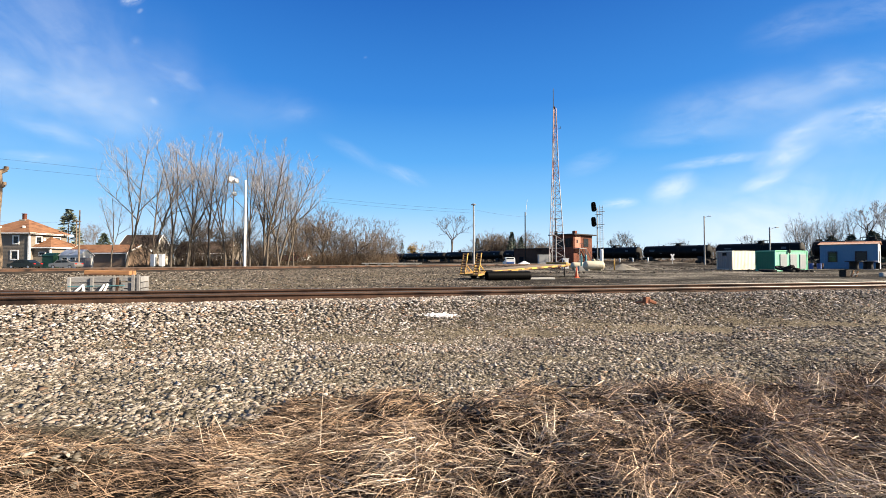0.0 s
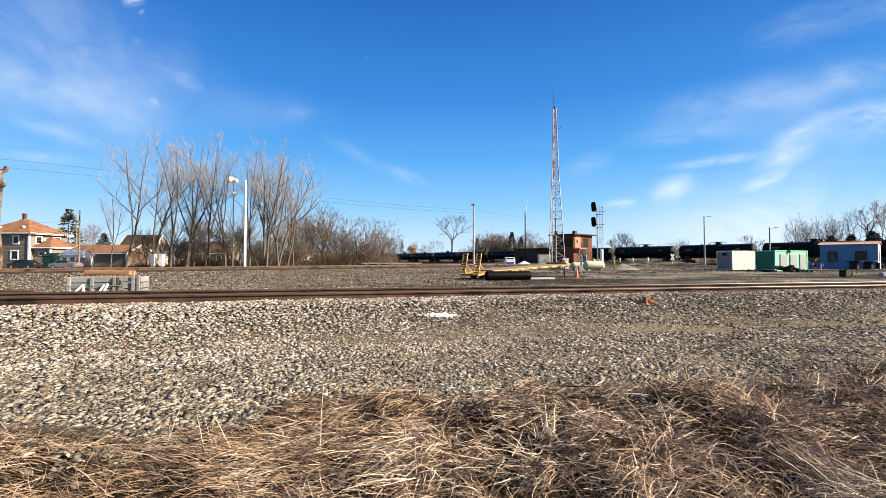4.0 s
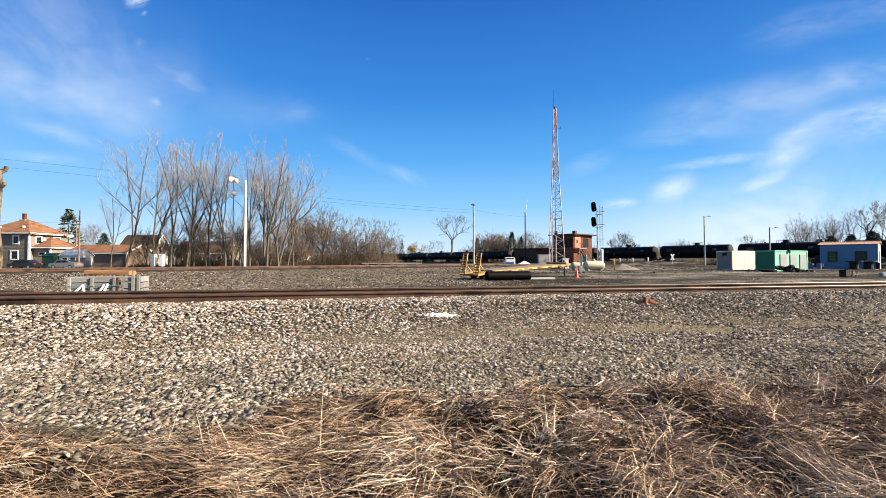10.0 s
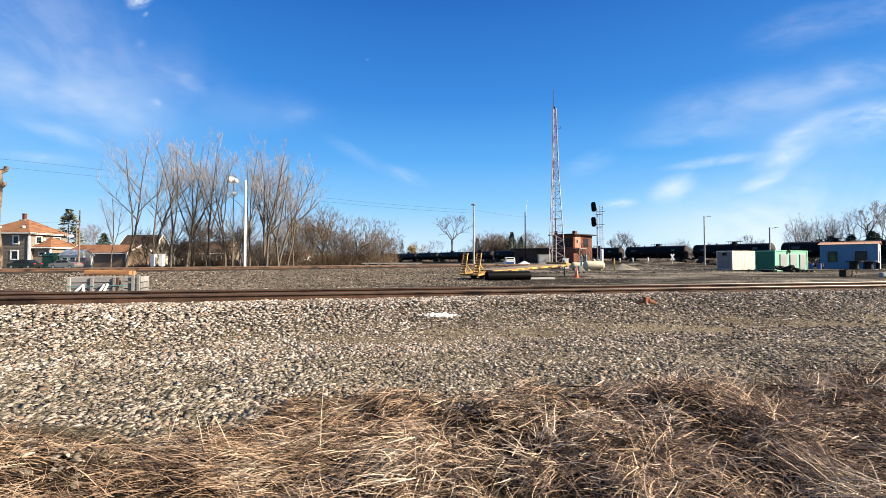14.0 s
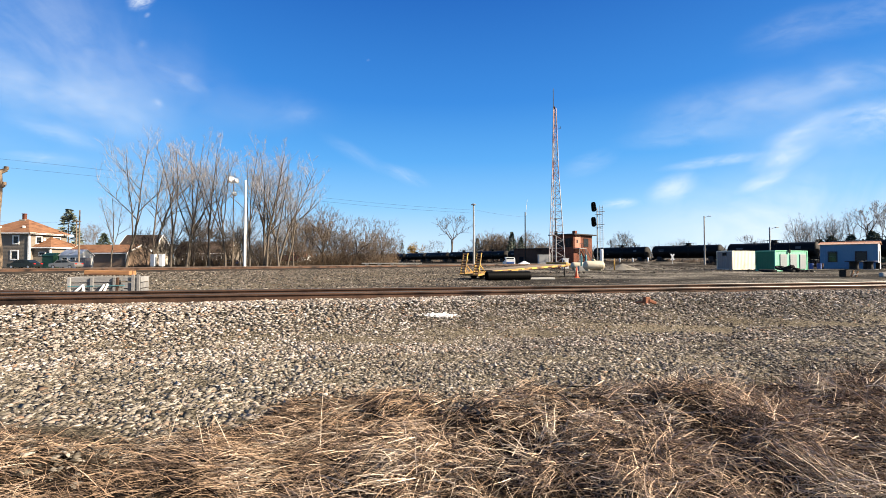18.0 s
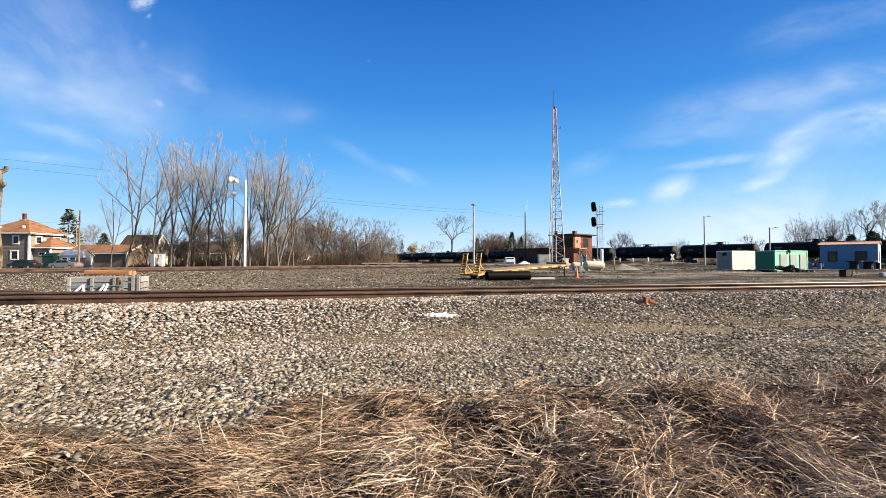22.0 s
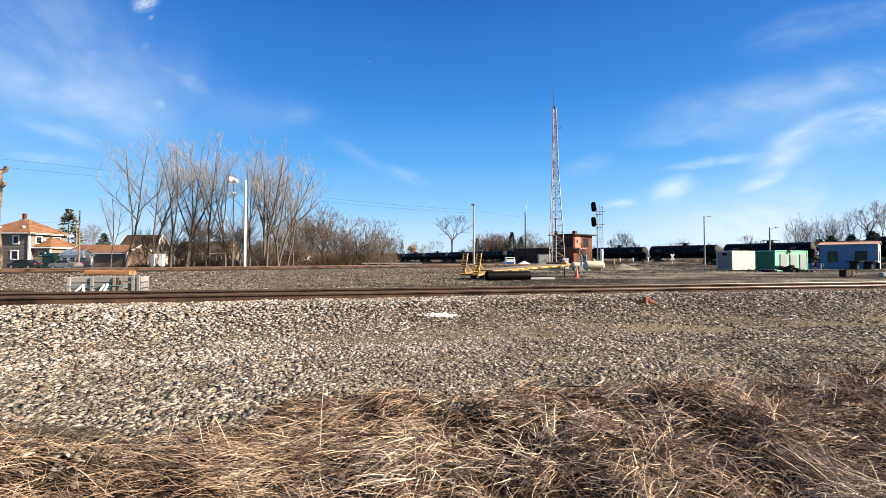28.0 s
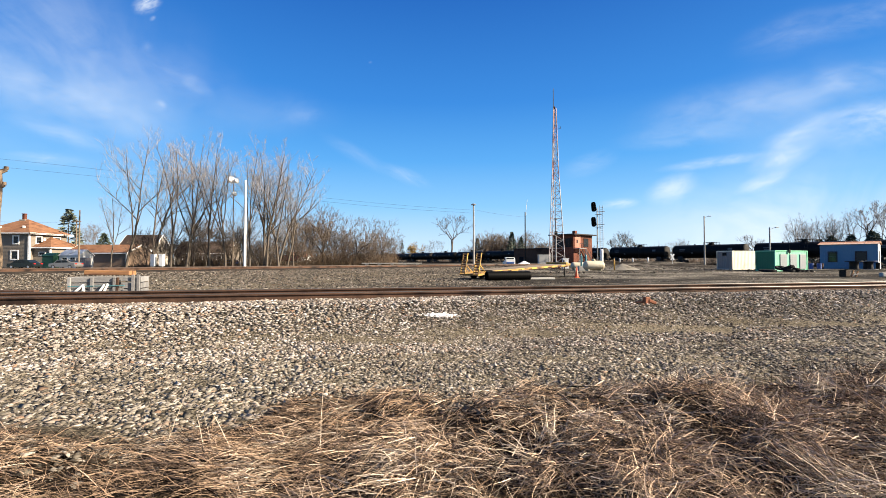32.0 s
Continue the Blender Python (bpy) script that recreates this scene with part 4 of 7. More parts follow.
def forked_segments(rng, height_m, trunk, depth, angle, shrink, base_r, stems=1, lean=0.06, lift=0.08, wob=0.08, minr=0.012, shoots=3, three=0.3):
    """Segments of a leafless tree whose trunk forks again and again, with fine shoots along every limb."""
    seg = []

    def limb(p, d, length, r, level):
        pieces = 3 if level else 5
        r_end = max(minr, r * (0.66 if level < depth else 0.35))
        pts = [p]
        for k in range(pieces):
            d = (d + Vector((rng.gauss(0, wob), rng.gauss(0, wob), rng.gauss(0, wob * 0.5) + (lift if level else 0.02)))).normalized()
            q = p + d * (length / pieces)
            seg.append((p, q, r + (r_end - r) * k / pieces, r + (r_end - r) * (k + 1) / pieces))
            pts.append(q)
            p = q
        if level >= max(1, depth - 3):
            for k in range(shoots):
                i = rng.randrange(pieces)
                s0 = pts[i].lerp(pts[i + 1], rng.random())
                sd = (d * 0.8 + Vector((rng.gauss(0, 1), rng.gauss(0, 1), rng.gauss(0.2, 0.7))).normalized() * 0.8).normalized()
                ln = length * rng.uniform(0.3, 0.65)
                mid = s0 + sd * ln * 0.5
                seg.append((s0, mid, minr * 0.9, minr * 0.7))
                seg.append((mid, mid + (sd + Vector((rng.gauss(0, 0.2), rng.gauss(0, 0.2), 0.25))).normalized() * ln * 0.5, minr * 0.7, minr * 0.4))
        if level >= depth:
            return
        kids = 3 if rng.random() < three else 2
        a0 = rng.uniform(0, 6.283)
        u = d.orthogonal().normalized()
        v = d.cross(u)
        for k in range(kids):
            a = a0 + 6.283 * k / kids + rng.gauss(0, 0.3)
            tilt = math.tan(radians(angle * rng.uniform(0.5 if k == 0 else 0.75, 1.3)))
            limb(p, (d + (u * math.cos(a) + v * math.sin(a)) * tilt).normalized(), length * shrink * rng.uniform(0.8, 1.15), r_end * (1.0 if k == 0 else 0.8), level + 1)

    for s in range(stems):
        a = rng.uniform(0, 6.283)
        d = Vector((math.cos(a) * lean, math.sin(a) * lean, 1)).normalized()
        f = 1 if s == 0 else rng.uniform(0.75, 1)
        limb(Vector((math.cos(a), math.sin(a), 0)) * (base_r * 1.5 if stems > 1 else 0) + Vector((0, 0, -0.2)), d, height_m * trunk * f, base_r * (1 if s == 0 else 0.85), 0)
    top = max(q.z for _, q, _, _ in seg)
    k = height_m / top
    return [(p * k, q * k, r0, r1) for p, q, r0, r1 in seg]


def tube_mesh(name, seg, material, sides):
    P = np.array([tuple(s[0]) for s in seg])
    Q = np.array([tuple(s[1]) for s in seg])
    r0, r1 = np.array([s[2] for s in seg]), np.array([s[3] for s in seg])
    d = Q - P
    d /= np.linalg.norm(d, axis=1, keepdims=True)
    ref = np.where(np.abs(d[:, 2:3]) > 0.9, np.array([[1.0, 0, 0]]), np.array([[0, 0, 1.0]]))
    u = np.cross(d, ref)
    u /= np.linalg.norm(u, axis=1, keepdims=True)
    v = np.cross(d, u)
    n = len(seg)
    a = np.arange(sides) * 2 * np.pi / sides
    ring = np.cos(a)[None, :, None] * u[:, None] + np.sin(a)[None, :, None] * v[:, None]
    V = np.concatenate([P[:, None] + ring * r0[:, None, None], Q[:, None] + ring * r1[:, None, None]], 1).reshape(-1, 3)
    b = 2 * sides * np.arange(n)[:, None]
    F = np.stack([np.stack([b[:, 0] + i, b[:, 0] + (i + 1) % sides, b[:, 0] + sides + (i + 1) % sides, b[:, 0] + sides + i], -1) for i in range(sides)], 1).reshape(-1, 4)
    return array_mesh(name, V, F, material, True)


def bare_tree(name, label, seed, split, bark, twig, **kw):
    rng = random.Random(seed)
    seg = forked_segments(rng, **kw) if "depth" in kw else leader_segments(rng, **kw)
    root = thing(name, pose(0, 0, -200), label, "tree" if "tree" in name else "shrub")
    thick, thin = [s for s in seg if s[2] > split], [s for s in seg if s[2] <= split]
    new("trunk", tube_mesh("trunk", thick, bark, 6)).parent = root
    new("crown", tube_mesh("crown", thin, twig, 3)).parent = root
    return root


def put(ob, x, y, size=1.0, turn=0.0, label="", group="", z=None):
    zz = float(height(np.array(x), np.array(y))) if z is None else z
    c = copy_thing(ob, pose(x, y, zz, 0, 0, turn) @ Matrix.Diagonal((size, size, size, 1)))
    return tagged(c, label, "", group)


TALL = "tall leafless tree with pale upright branches"
tall = [bare_tree("tree", TALL, 20 + i, 0.028, M_BARK, M_TWIG, height_m=20, leaders=n, limbs=lm, base_r=br, start=st, lean=0.05, reach=rc, lift=0.1, wob=0.12, minr=0.0135)
        for i, (n, lm, br, st, rc) in enumerate([(2, 9, 0.19, 0.3, 0.5), (3, 7, 0.19, 0.28, 0.46), (4, 6, 0.2, 0.28, 0.42), (1, 16, 0.2, 0.3, 0.44), (3, 7, 0.18, 0.26, 0.44)])]
broad = [bare_tree("tree", "leafless spreading shade tree", 40 + i, 0.06, M_BARK2, M_BRUSH, height_m=15, trunk=0.2, depth=6, angle=30, shrink=0.8, base_r=0.3, lift=0.06, wob=0.11, minr=0.019, shoots=3, three=0.4)
         for i in range(3)]
scrub = [bare_tree("tree", "distant brown leafless scrub tree", 90 + i, 0.05, M_BARK2, M_BRUSH, height_m=12, trunk=0.2, depth=4, angle=28, shrink=0.82, base_r=0.14, stems=4, lean=0.3, lift=0.06, wob=0.12, minr=0.034, shoots=4, three=0.4)
         for i in range(2)]
vase = bare_tree("tree", "large leafless vase-shaped shade tree beyond the train", 77, 0.1, M_BARK2, M_BARK2, height_m=22, trunk=0.24, depth=6, angle=33, shrink=0.8, base_r=0.55, stems=1, lean=0.03, lift=0.05, wob=0.1, minr=0.036, shoots=2, three=0.35)
pale_broad = [bare_tree("tree", "broad leafless tree behind the blue shed", 140 + i, 0.07, M_BARK, M_TWIG, height_m=15, trunk=0.2, depth=6, angle=25, shrink=0.8, base_r=0.36, lift=0.07, wob=0.1, minr=0.02, shoots=4, three=0.45)
              for i in range(2)]
willow = bare_tree("tree", "yellowish leafless willow beyond the train", 151, 0.07, M_BARK2, M_WILLOW, height_m=10, trunk=0.14, depth=5, angle=30, shrink=0.84, base_r=0.3, stems=2, lean=0.3, lift=0.02, wob=0.12, minr=0.04, shoots=5, three=0.6)
fan = bare_tree("tree", "small leafless fan-shaped tree beyond the train", 83, 0.06, M_BARK2, M_BARK2, height_m=10, trunk=0.16, depth=4, angle=24, shrink=0.86, base_r=0.3, stems=2, lean=0.2, lift=0.12, wob=0.07, minr=0.03, shoots=3, three=0.9)
brush = [bare_tree("shrub", "leafless brown thicket shrub", 60 + i, 0.03, M_BARK2, M_BRUSH, height_m=6, trunk=0.22, depth=4, angle=26, shrink=0.8, base_r=0.05, stems=5, lean=0.35, lift=0.07, wob=0.13, minr=0.016, shoots=3, three=0.3)
         for i in range(3)]


def grove():
    rng = random.Random(8)
    # (x, y, height, variant, turn)
    rows = [(-51.7, 71, 20.6, 0, 110), (-48.4, 72, 22.0, 3, 80), (-45.0, 72, 21.0, 1, 200), (-45.6, 78, 22.8, 2, 30), (-42.4, 72, 22.0, 4, 140),
            (-40.2, 75, 21.5, 1, 300), (-36.5, 73, 19.5, 2, 100), (-32.4, 73, 20.0, 4, 20), (-31.5, 78, 19.5, 1, 90),
            (-29.6, 73, 19.6, 3, 330), (-53.4, 70, 12.0, 4, 190), (-27.6, 73, 18.2, 2, 160),
            (-47.0, 70.5, 17.5, 4, 45),
            (-29.0, 81, 17.5, 0, 100), (-43.8, 74, 17.5, 3, 20),
            (-30.6, 75.5, 18, 0, 220), (-26.5, 77, 14.5, 1, 20), (-31.2, 76, 20.5, 1, 250), (-28.4, 75, 19.3, 3, 40)]
    for x, y, h, v, a in rows:
        d = 66 + (y - 69) * 0.5
        x, h, y = x * d / y, h * d / y, d
        put(tall[v], x, y, h / 20, a, group="grove behind the second line")
    for x, y, h, v in [(-22.0, 80, 12.5, 0), (-18.5, 84, 10.5, 1), (-14.5, 86, 10, 2), (-11.5, 84, 8, 0), (-11.8, 88, 8, 1), (-10.9, 85, 6, 2), (-16.5, 80, 9.5, 2)]:
        put(broad[v], x, y, h / 15, rng.uniform(0, 360), "leafless scrub tree at the grove's edge", "grove behind the second line")
    for i in range(14):
        x = -46 + 19 * (i + rng.random()) / 14
        put(tall[3], x, 68 + rng.uniform(0, 8), rng.uniform(6.5, 11.5) / 20, rng.uniform(0, 360), "slender young leafless tree in the grove", "grove behind the second line")
    for i in range(9):
        x = -50 + 24 * (i + rng.random()) / 9
        put(scrub[i % 2], x, 73 + rng.uniform(0, 10), rng.uniform(5.5, 10.5) / 12, rng.uniform(0, 360), "slim leafless understorey tree in the grove", "grove behind the second line")
    for i in range(13):
        u = -30.5 + 19 * (i + rng.random()) / 13
        put(brush[i % 3], u, 80 + rng.uniform(0, 8), rng.uniform(1.0, 1.3) + 0.7 * math.exp(-((u + 26) / 4) ** 2), rng.uniform(0, 360), group="thicket under the grove")
    for i in range(44):
        u = -57 + 46 * (i + rng.random()) / 44
        y = 74 + rng.uniform(0, 12) + max(0, (u + 30)) * 0.25
        put(brush[i % 3], u, y, rng.uniform(0.45, 1.0), rng.uniform(0, 360), group="thicket under the grove")


grove()


def far_trees():
    rng = random.Random(12)
    # (x, y, height)
    put(vase, 3.6, 214, 1.12, 140, "large leafless vase-shaped shade tree beyond the train")
    for i in range(15):
        put(brush[i % 3], 15 + 33 * (i + rng.random()) / 15, 184 + rng.uniform(-6, 10), rng.uniform(1.2, 1.9), rng.uniform(0, 360), "distant brown leafless thicket shrub", "thicket beyond the train")
    for x, y, h in ((18, 188, 12), (20.5, 184, 14), (23, 190, 14.5), (25.5, 186, 13), (28, 190, 12), (31, 186, 13), (34, 190, 11), (38, 186, 10), (43, 184, 9), (60, 150, 6.5), (72, 160, 7), (84, 170, 7.5)):
        put(scrub[int(x) % 2], x, y, h / 12, rng.uniform(0, 360), "distant brown leafless scrub tree", "scrub beyond the train")
    put(willow, -14.3, 235, 1.15, 0, "yellowish leafless willow beyond the train")
    put(fan, 58, 140, 1.08, 20, "small leafless fan-shaped tree beyond the train")
    single = [(24, 190, 12, 1), (33, 175, 13, 2), (37, 180, 14, 0), (19, 185, 10, 2),
              (77, 150, 8, 2), (88, 160, 9.5, 0), (100, 140, 9.5, 1), (70, 175, 9.5, 1), (64, 185, 8, 0), (-6, 245, 13, 1), (0, 232, 12, 2),
              (-70, 150, 14, 1), (-115, 140, 13, 0), (-100, 125, 12, 2)]
    for x, y, h, v in single:
        put(broad[v], x, y, h / 15, rng.uniform(0, 360), "bare grey tree in the distance")
    for i in range(16):
        x = 96.5 + 22 * (i + rng.random()) / 16
        put(tall[i % 5], x, 121 + rng.uniform(-3, 6), rng.uniform(10.5, 14.5) / 20 * (0.75 + 0.25 * min(1, (x - 96) / 8)), rng.uniform(0, 360), "pale leafless tree in the row behind the blue shed", "trees behind the shed")
    for x, y, h, v in ((118.5, 122, 18.5, 0), (126.5, 124, 17, 1), (131, 122, 15, 0)):
        put(pale_broad[v], x, y, h / 15, rng.uniform(0, 360), "broad leafless tree behind the blue shed", "trees behind the shed")
    for i in range(14):
        x = 76 + 24 * (i + rng.random()) / 14
        put(brush[i % 3], x, 150 + rng.uniform(-4, 10), rng.uniform(0.9, 1.4), rng.uniform(0, 360), "distant brown leafless thicket shrub", "thicket beyond the train")
    put(broad[1], 94.5, 132, 9.4 / 15, 70, "round-crowned leafless tree beyond the containers")
    for i in range(24):
        x = -160 + 400 * (i + rng.random()) / 24
        put(brush[i % 3], x, 275 + rng.uniform(-10, 40), rng.uniform(1.0, 1.9), rng.uniform(0, 360), "distant brown leafless thicket shrub", "far tree line")


far_trees()


def far_woods():
    """Low tangled scrub along the horizon, too far off to tell bush from bush."""
    rng = np.random.default_rng(21)
    n = 26000
    a = rng.uniform(-1.2, 1.25, n)
    d = rng.uniform(185, 270, n)
    x, y = a * d, d
    behind = -(x - 55.4) * 0.8052 - (y - 120.8) * 0.593 < -9
    keep = behind | (a < -0.14)
    x, y, n = x[keep], y[keep], int(keep.sum())
    top = (4.6 + 3.0 * wavy(x, y, 0.07, 1) + 2.0 * wavy(x, y, 0.21, 2) + 7.0 * np.exp(-((x - 27) / 9) ** 2) + 2.0 * np.exp(-((x - 45) / 12) ** 2)) * rng.uniform(0.3, 1.2, n)
    z0 = rng.uniform(0, 1, n) * np.maximum(top, 0.6) * 0.6
    P = np.stack([x, y, z0], -1)
    Q = P + np.stack([rng.normal(0, 0.7, n), rng.normal(0, 0.7, n), np.maximum(top, 0.8) * rng.uniform(0.3, 0.7, n)], -1)
    seg = [(p, q, 0.07, 0.03) for p, q in zip(P, Q)]
    tagged(new("far_woods", tube_mesh("far_woods", seg, M_BRUSH, 3)), "distant brown leafless scrub along the horizon", "scrub", kind="stuff")


def undergrowth():
    """Saplings, briars and dead stems filling the grove's floor."""
    rng = np.random.default_rng(23)
    n = 7500
    x = rng.uniform(-58, -9.5, n)
    y = 75 + rng.uniform(0, 14, n) + np.maximum(0, x + 30) * 0.25
    top = (1.3 + 1.1 * wavy(x, y, 0.5, 3) + 1.5 * sstep(-30, -18, x)) * rng.uniform(0.3, 1.3, n)
    top = np.maximum(top, 0.4) * sstep(-58, -50, x)
    P = np.stack([x, y, rng.uniform(-0.1, 0.8, n) * top * 0.7], -1)
    Q = P + np.stack([rng.normal(0, 0.6, n), rng.normal(0, 0.5, n), top * rng.uniform(0.4, 0.9, n)], -1)
    seg = [(p, q, 0.03, 0.012) for p, q in zip(P, Q)]
    tagged(new("undergrowth", tube_mesh("undergrowth", seg, M_UNDER, 3)), "dense brown dead undergrowth beneath the trees", "undergrowth", kind="stuff")


def line_weeds():
    """Dead weeds on the near shoulder of the far line."""
    rng = np.random.default_rng(37)
    n = 9000
    u = Vector((STEP.x, STEP.y)).normalized()
    s, w = rng.uniform(-120, 62, n), rng.uniform(1.9, 5.5, n)
    x, y = LINE_X + s * u.x + w * u.y, LINE_Y + s * u.y - w * u.x
    z = height(x, y)
    top = rng.gamma(5, 0.14, n).clip(0.25, 1.3) * np.clip(0.75 + 0.8 * wavy(x, y, 0.6, 4), 0.25, 1.5)
    P = np.stack([x, y, z - 0.05], -1)
    Q = P + np.stack([rng.normal(0, 0.22, n), rng.normal(0, 0.22, n), top], -1)
    seg = [(p, q, 0.045, 0.015) for p, q in zip(P, Q)]
    tagged(new("line_weeds", tube_mesh("line_weeds", seg, M_UNDER, 3)), "dead brown weeds along the far railway line", "weeds", kind="stuff")


far_woods()
undergrowth()
line_weeds()
for ob in tall + broad + pale_broad + brush + scrub + [vase, fan, willow]:
    for o in (*ob.children_recursive, ob):
        bpy.data.objects.remove(o)


def conifer(label, x, y, h, w, clumps=1100, ragged=False):
    root = thing("conifer", pose(x, y, 0), label, "tree")
    rng = random.Random(int(x * 7 + y))
    bm = bmesh.new()
    rod(bm, (0, 0, -0.2), (0, 0, h * 0.97), h * 0.02, 0.02, 7)
    part("trunk", bm, M_BARK2, root)
    bm = bmesh.new()
    for i in range(clumps):
        t = rng.random() ** 0.8
        if ragged and math.sin(t * 23 + x + 1.5 * math.sin(i)) < -0.45:
            continue
        z = h * (0.15 + 0.85 * t)
        r = w * (1 - t) ** 0.8 * rng.uniform(0.3, 1.05) + 0.1
        a = rng.uniform(0, 6.283)
        c = Vector((r * math.cos(a), r * math.sin(a), z - r * 0.25))
        u = Vector((math.cos(a + rng.gauss(0, 0.5)), math.sin(a + rng.gauss(0, 0.5)), rng.gauss(-0.1, 0.3))) * rng.uniform(0.25, 0.6) * w * 0.4
        v = Vector((rng.gauss(0, 1), rng.gauss(0, 1), rng.gauss(0, 1))).normalized() * 0.16 * w * 0.5
        bm.faces.new([bm.verts.new(c - u * 0.4), bm.verts.new(c + v), bm.verts.new(c + u), bm.verts.new(c - v)])
    part("crown", bm, M_PINE if ragged else M_NEEDLE, root)
    return root


conifer("ragged grey-green pine behind the houses", -93, 108, 14.0, 4.2, 900, True)
conifer("dark round evergreen behind the garage", -79.5, 102, 7.6, 2.6, 900)
conifer("dark green distant spruce", 27.2, 172, 12.4, 2.9)
conifer("dark green distant spruce", 31.6, 176, 10.8, 2.3)
conifer("dark green distant spruce", 15.8, 200, 11.5, 2.3)
conifer("small dark green spruce beyond the thicket", -22.5, 240, 10.8, 2.4, 500)
for x, y, h in ((105.5, 122.0, 7.2), (108.5, 121.5, 8.2), (113.5, 121.0, 8.4), (119.5, 121.0, 9.4), (122.5, 123.0, 8.8), (125.5, 122.0, 8.6)):
    conifer("dark brown-green evergreen behind the blue shed", x, y, h, 3.4, 800)
# ---- yard buildings ----
def corrugated(bm, x0, x1, z0, z1, y, pitch=0.28, depth=0.036, sign=-1):
    """A ribbed sheet facing -y between x0 and x1."""
    k = max(2, int(round((x1 - x0) / pitch)))
    w = (x1 - x0) / k
    xs = []
    for i in range(k):
        a = x0 + i * w
        xs += [(a, 0), (a + 0.3 * w, 0), (a + 0.45 * w, 1), (a + 0.85 * w, 1)]
    xs.append((x1, 0))
    lo = [bm.verts.new((x, y + sign * depth * o, z0)) for x, o in xs]
    hi = [bm.verts.new((x, y + sign * depth * o, z1)) for x, o in xs]
    for i in range(len(xs) - 1):
        bm.faces.new((lo[i], lo[i + 1], hi[i + 1], hi[i]))


def cargo_container(name, m, L, W, H, paint, label, doors=(), end_paint=None, rib=0.036):
    """Ribbed steel box: long side faces -y, one end at x = 0."""
    c = thing(name, m, label, "container", "yard containers")
    bm = bmesh.new()
    box(bm, (L / 2, W / 2, H / 2), (L - 0.14, W - 0.14, H - 0.1))
    part("inner_shell", bm, paint, c)
    bm = bmesh.new()
    corrugated(bm, 0.08, L - 0.08, 0.14, H - 0.1, 0.05, 0.28, rib)
    part("side_wall", bm, paint, c)
    # the end can take a darker paint that stands for its shade
    bm = bmesh.new()
    corrugated(bm, 0.08, W - 0.08, 0.14, H - 0.1, 0.0, 0.28, rib)
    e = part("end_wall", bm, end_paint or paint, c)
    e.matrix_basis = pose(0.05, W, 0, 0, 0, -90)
    for x in (0.05, L - 0.05):
        for y in (0.05, W - 0.05):
            bm = bmesh.new()
            box(bm, (x, y, H / 2), (0.12, 0.12, H), bevel=0.01)
            part("corner_post", bm, paint, c)
    for y in (0.05, W - 0.05):
        for z in (0.07, H - 0.05):
            bm = bmesh.new()
            box(bm, (L / 2, y, z), (L - 0.22, 0.1, 0.13), bevel=0.01)
            part("side_rail", bm, paint, c)
    for z in (0.07, H - 0.05):
        bm = bmesh.new()
        box(bm, (0.05, W / 2, z), (0.1, W - 0.22, 0.13), bevel=0.01)
        part("end_rail", bm, paint, c)
    for x, w, z0, h in doors:
        bm = bmesh.new()
        box(bm, (x, 0.0, z0 + h / 2), (w, 0.06, h), bevel=0.01)
        d = part("door", bm, M_GREYDOOR, c, "pale grey roll-up door")
        for k in range(1, 9):
            bm = bmesh.new()
            box(bm, (x, -0.035, z0 + h * k / 9), (w * 0.94, 0.012, 0.02))
            part("door_rib", bm, M_GREYDOOR, d)
    return c


turn_c = 19.0
wc = cargo_container("cargo_container", pose(41.2, 62.0, 0, 0, 0, turn_c), 6.06, 2.44, 2.72, M_CREAM, "cream ribbed steel shipping container with a weathered shade-grey end", end_paint=M_CREAMSHADE, rib=0.016)
bm = bmesh.new()
box(bm, (0.0, 1.2, 2.25), (0.06, 0.62, 0.42), bevel=0.02)
part("vent", bm, M_BLACK, wc, "dark vent in the end")
gx, gy = (1371 - 784) / 770 * 54.0, 54.0
gc = cargo_container("equipment_container", pose(gx, gy, 0, 0, 0, turn_c), 6.06, 2.44, 2.6, M_GREEN, "mint green equipment container with shade-dark green end and grey doors", end_paint=M_GREENSHADE,
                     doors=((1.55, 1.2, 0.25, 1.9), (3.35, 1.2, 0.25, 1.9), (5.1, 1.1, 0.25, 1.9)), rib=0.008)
bm = bmesh.new()
rod(bm, (2.5, -0.1, 2.2), (2.5, -0.1, 3.5), 0.05, n=6)
box(bm, (2.5, -0.1, 2.5), (0.25, 0.14, 0.4), bevel=0.02)
part("meter_pipe", bm, M_BLACK, gc, "black electric riser pipe")


def mound(name, x, y, sx, sy, h, material, label, category, seed=1, n=26):
    rng = random.Random(seed)
    bm = bmesh.new()
    for i in range(n):
        a, r = rng.uniform(0, 6.28), rng.random() ** 0.7
        px, py = r * math.cos(a) * sx, r * math.sin(a) * sy
        s = rng.uniform(0.12, 0.28)
        m = pose(px, py, h * (1 - r) * rng.uniform(0.3, 1) + s * 0.3, rng.uniform(0, 90), rng.uniform(0, 90), rng.uniform(0, 360)) @ Matrix.Diagonal((s * 1.5, s, s * 0.8, 1))
        bmesh.ops.create_icosphere(bm, subdivisions=1, radius=1, matrix=m)
    ob = obj_from(name, bm, material)
    ob.location = (x, y, float(height(np.array(x), np.array(y))))
    return tagged(ob, label, category)


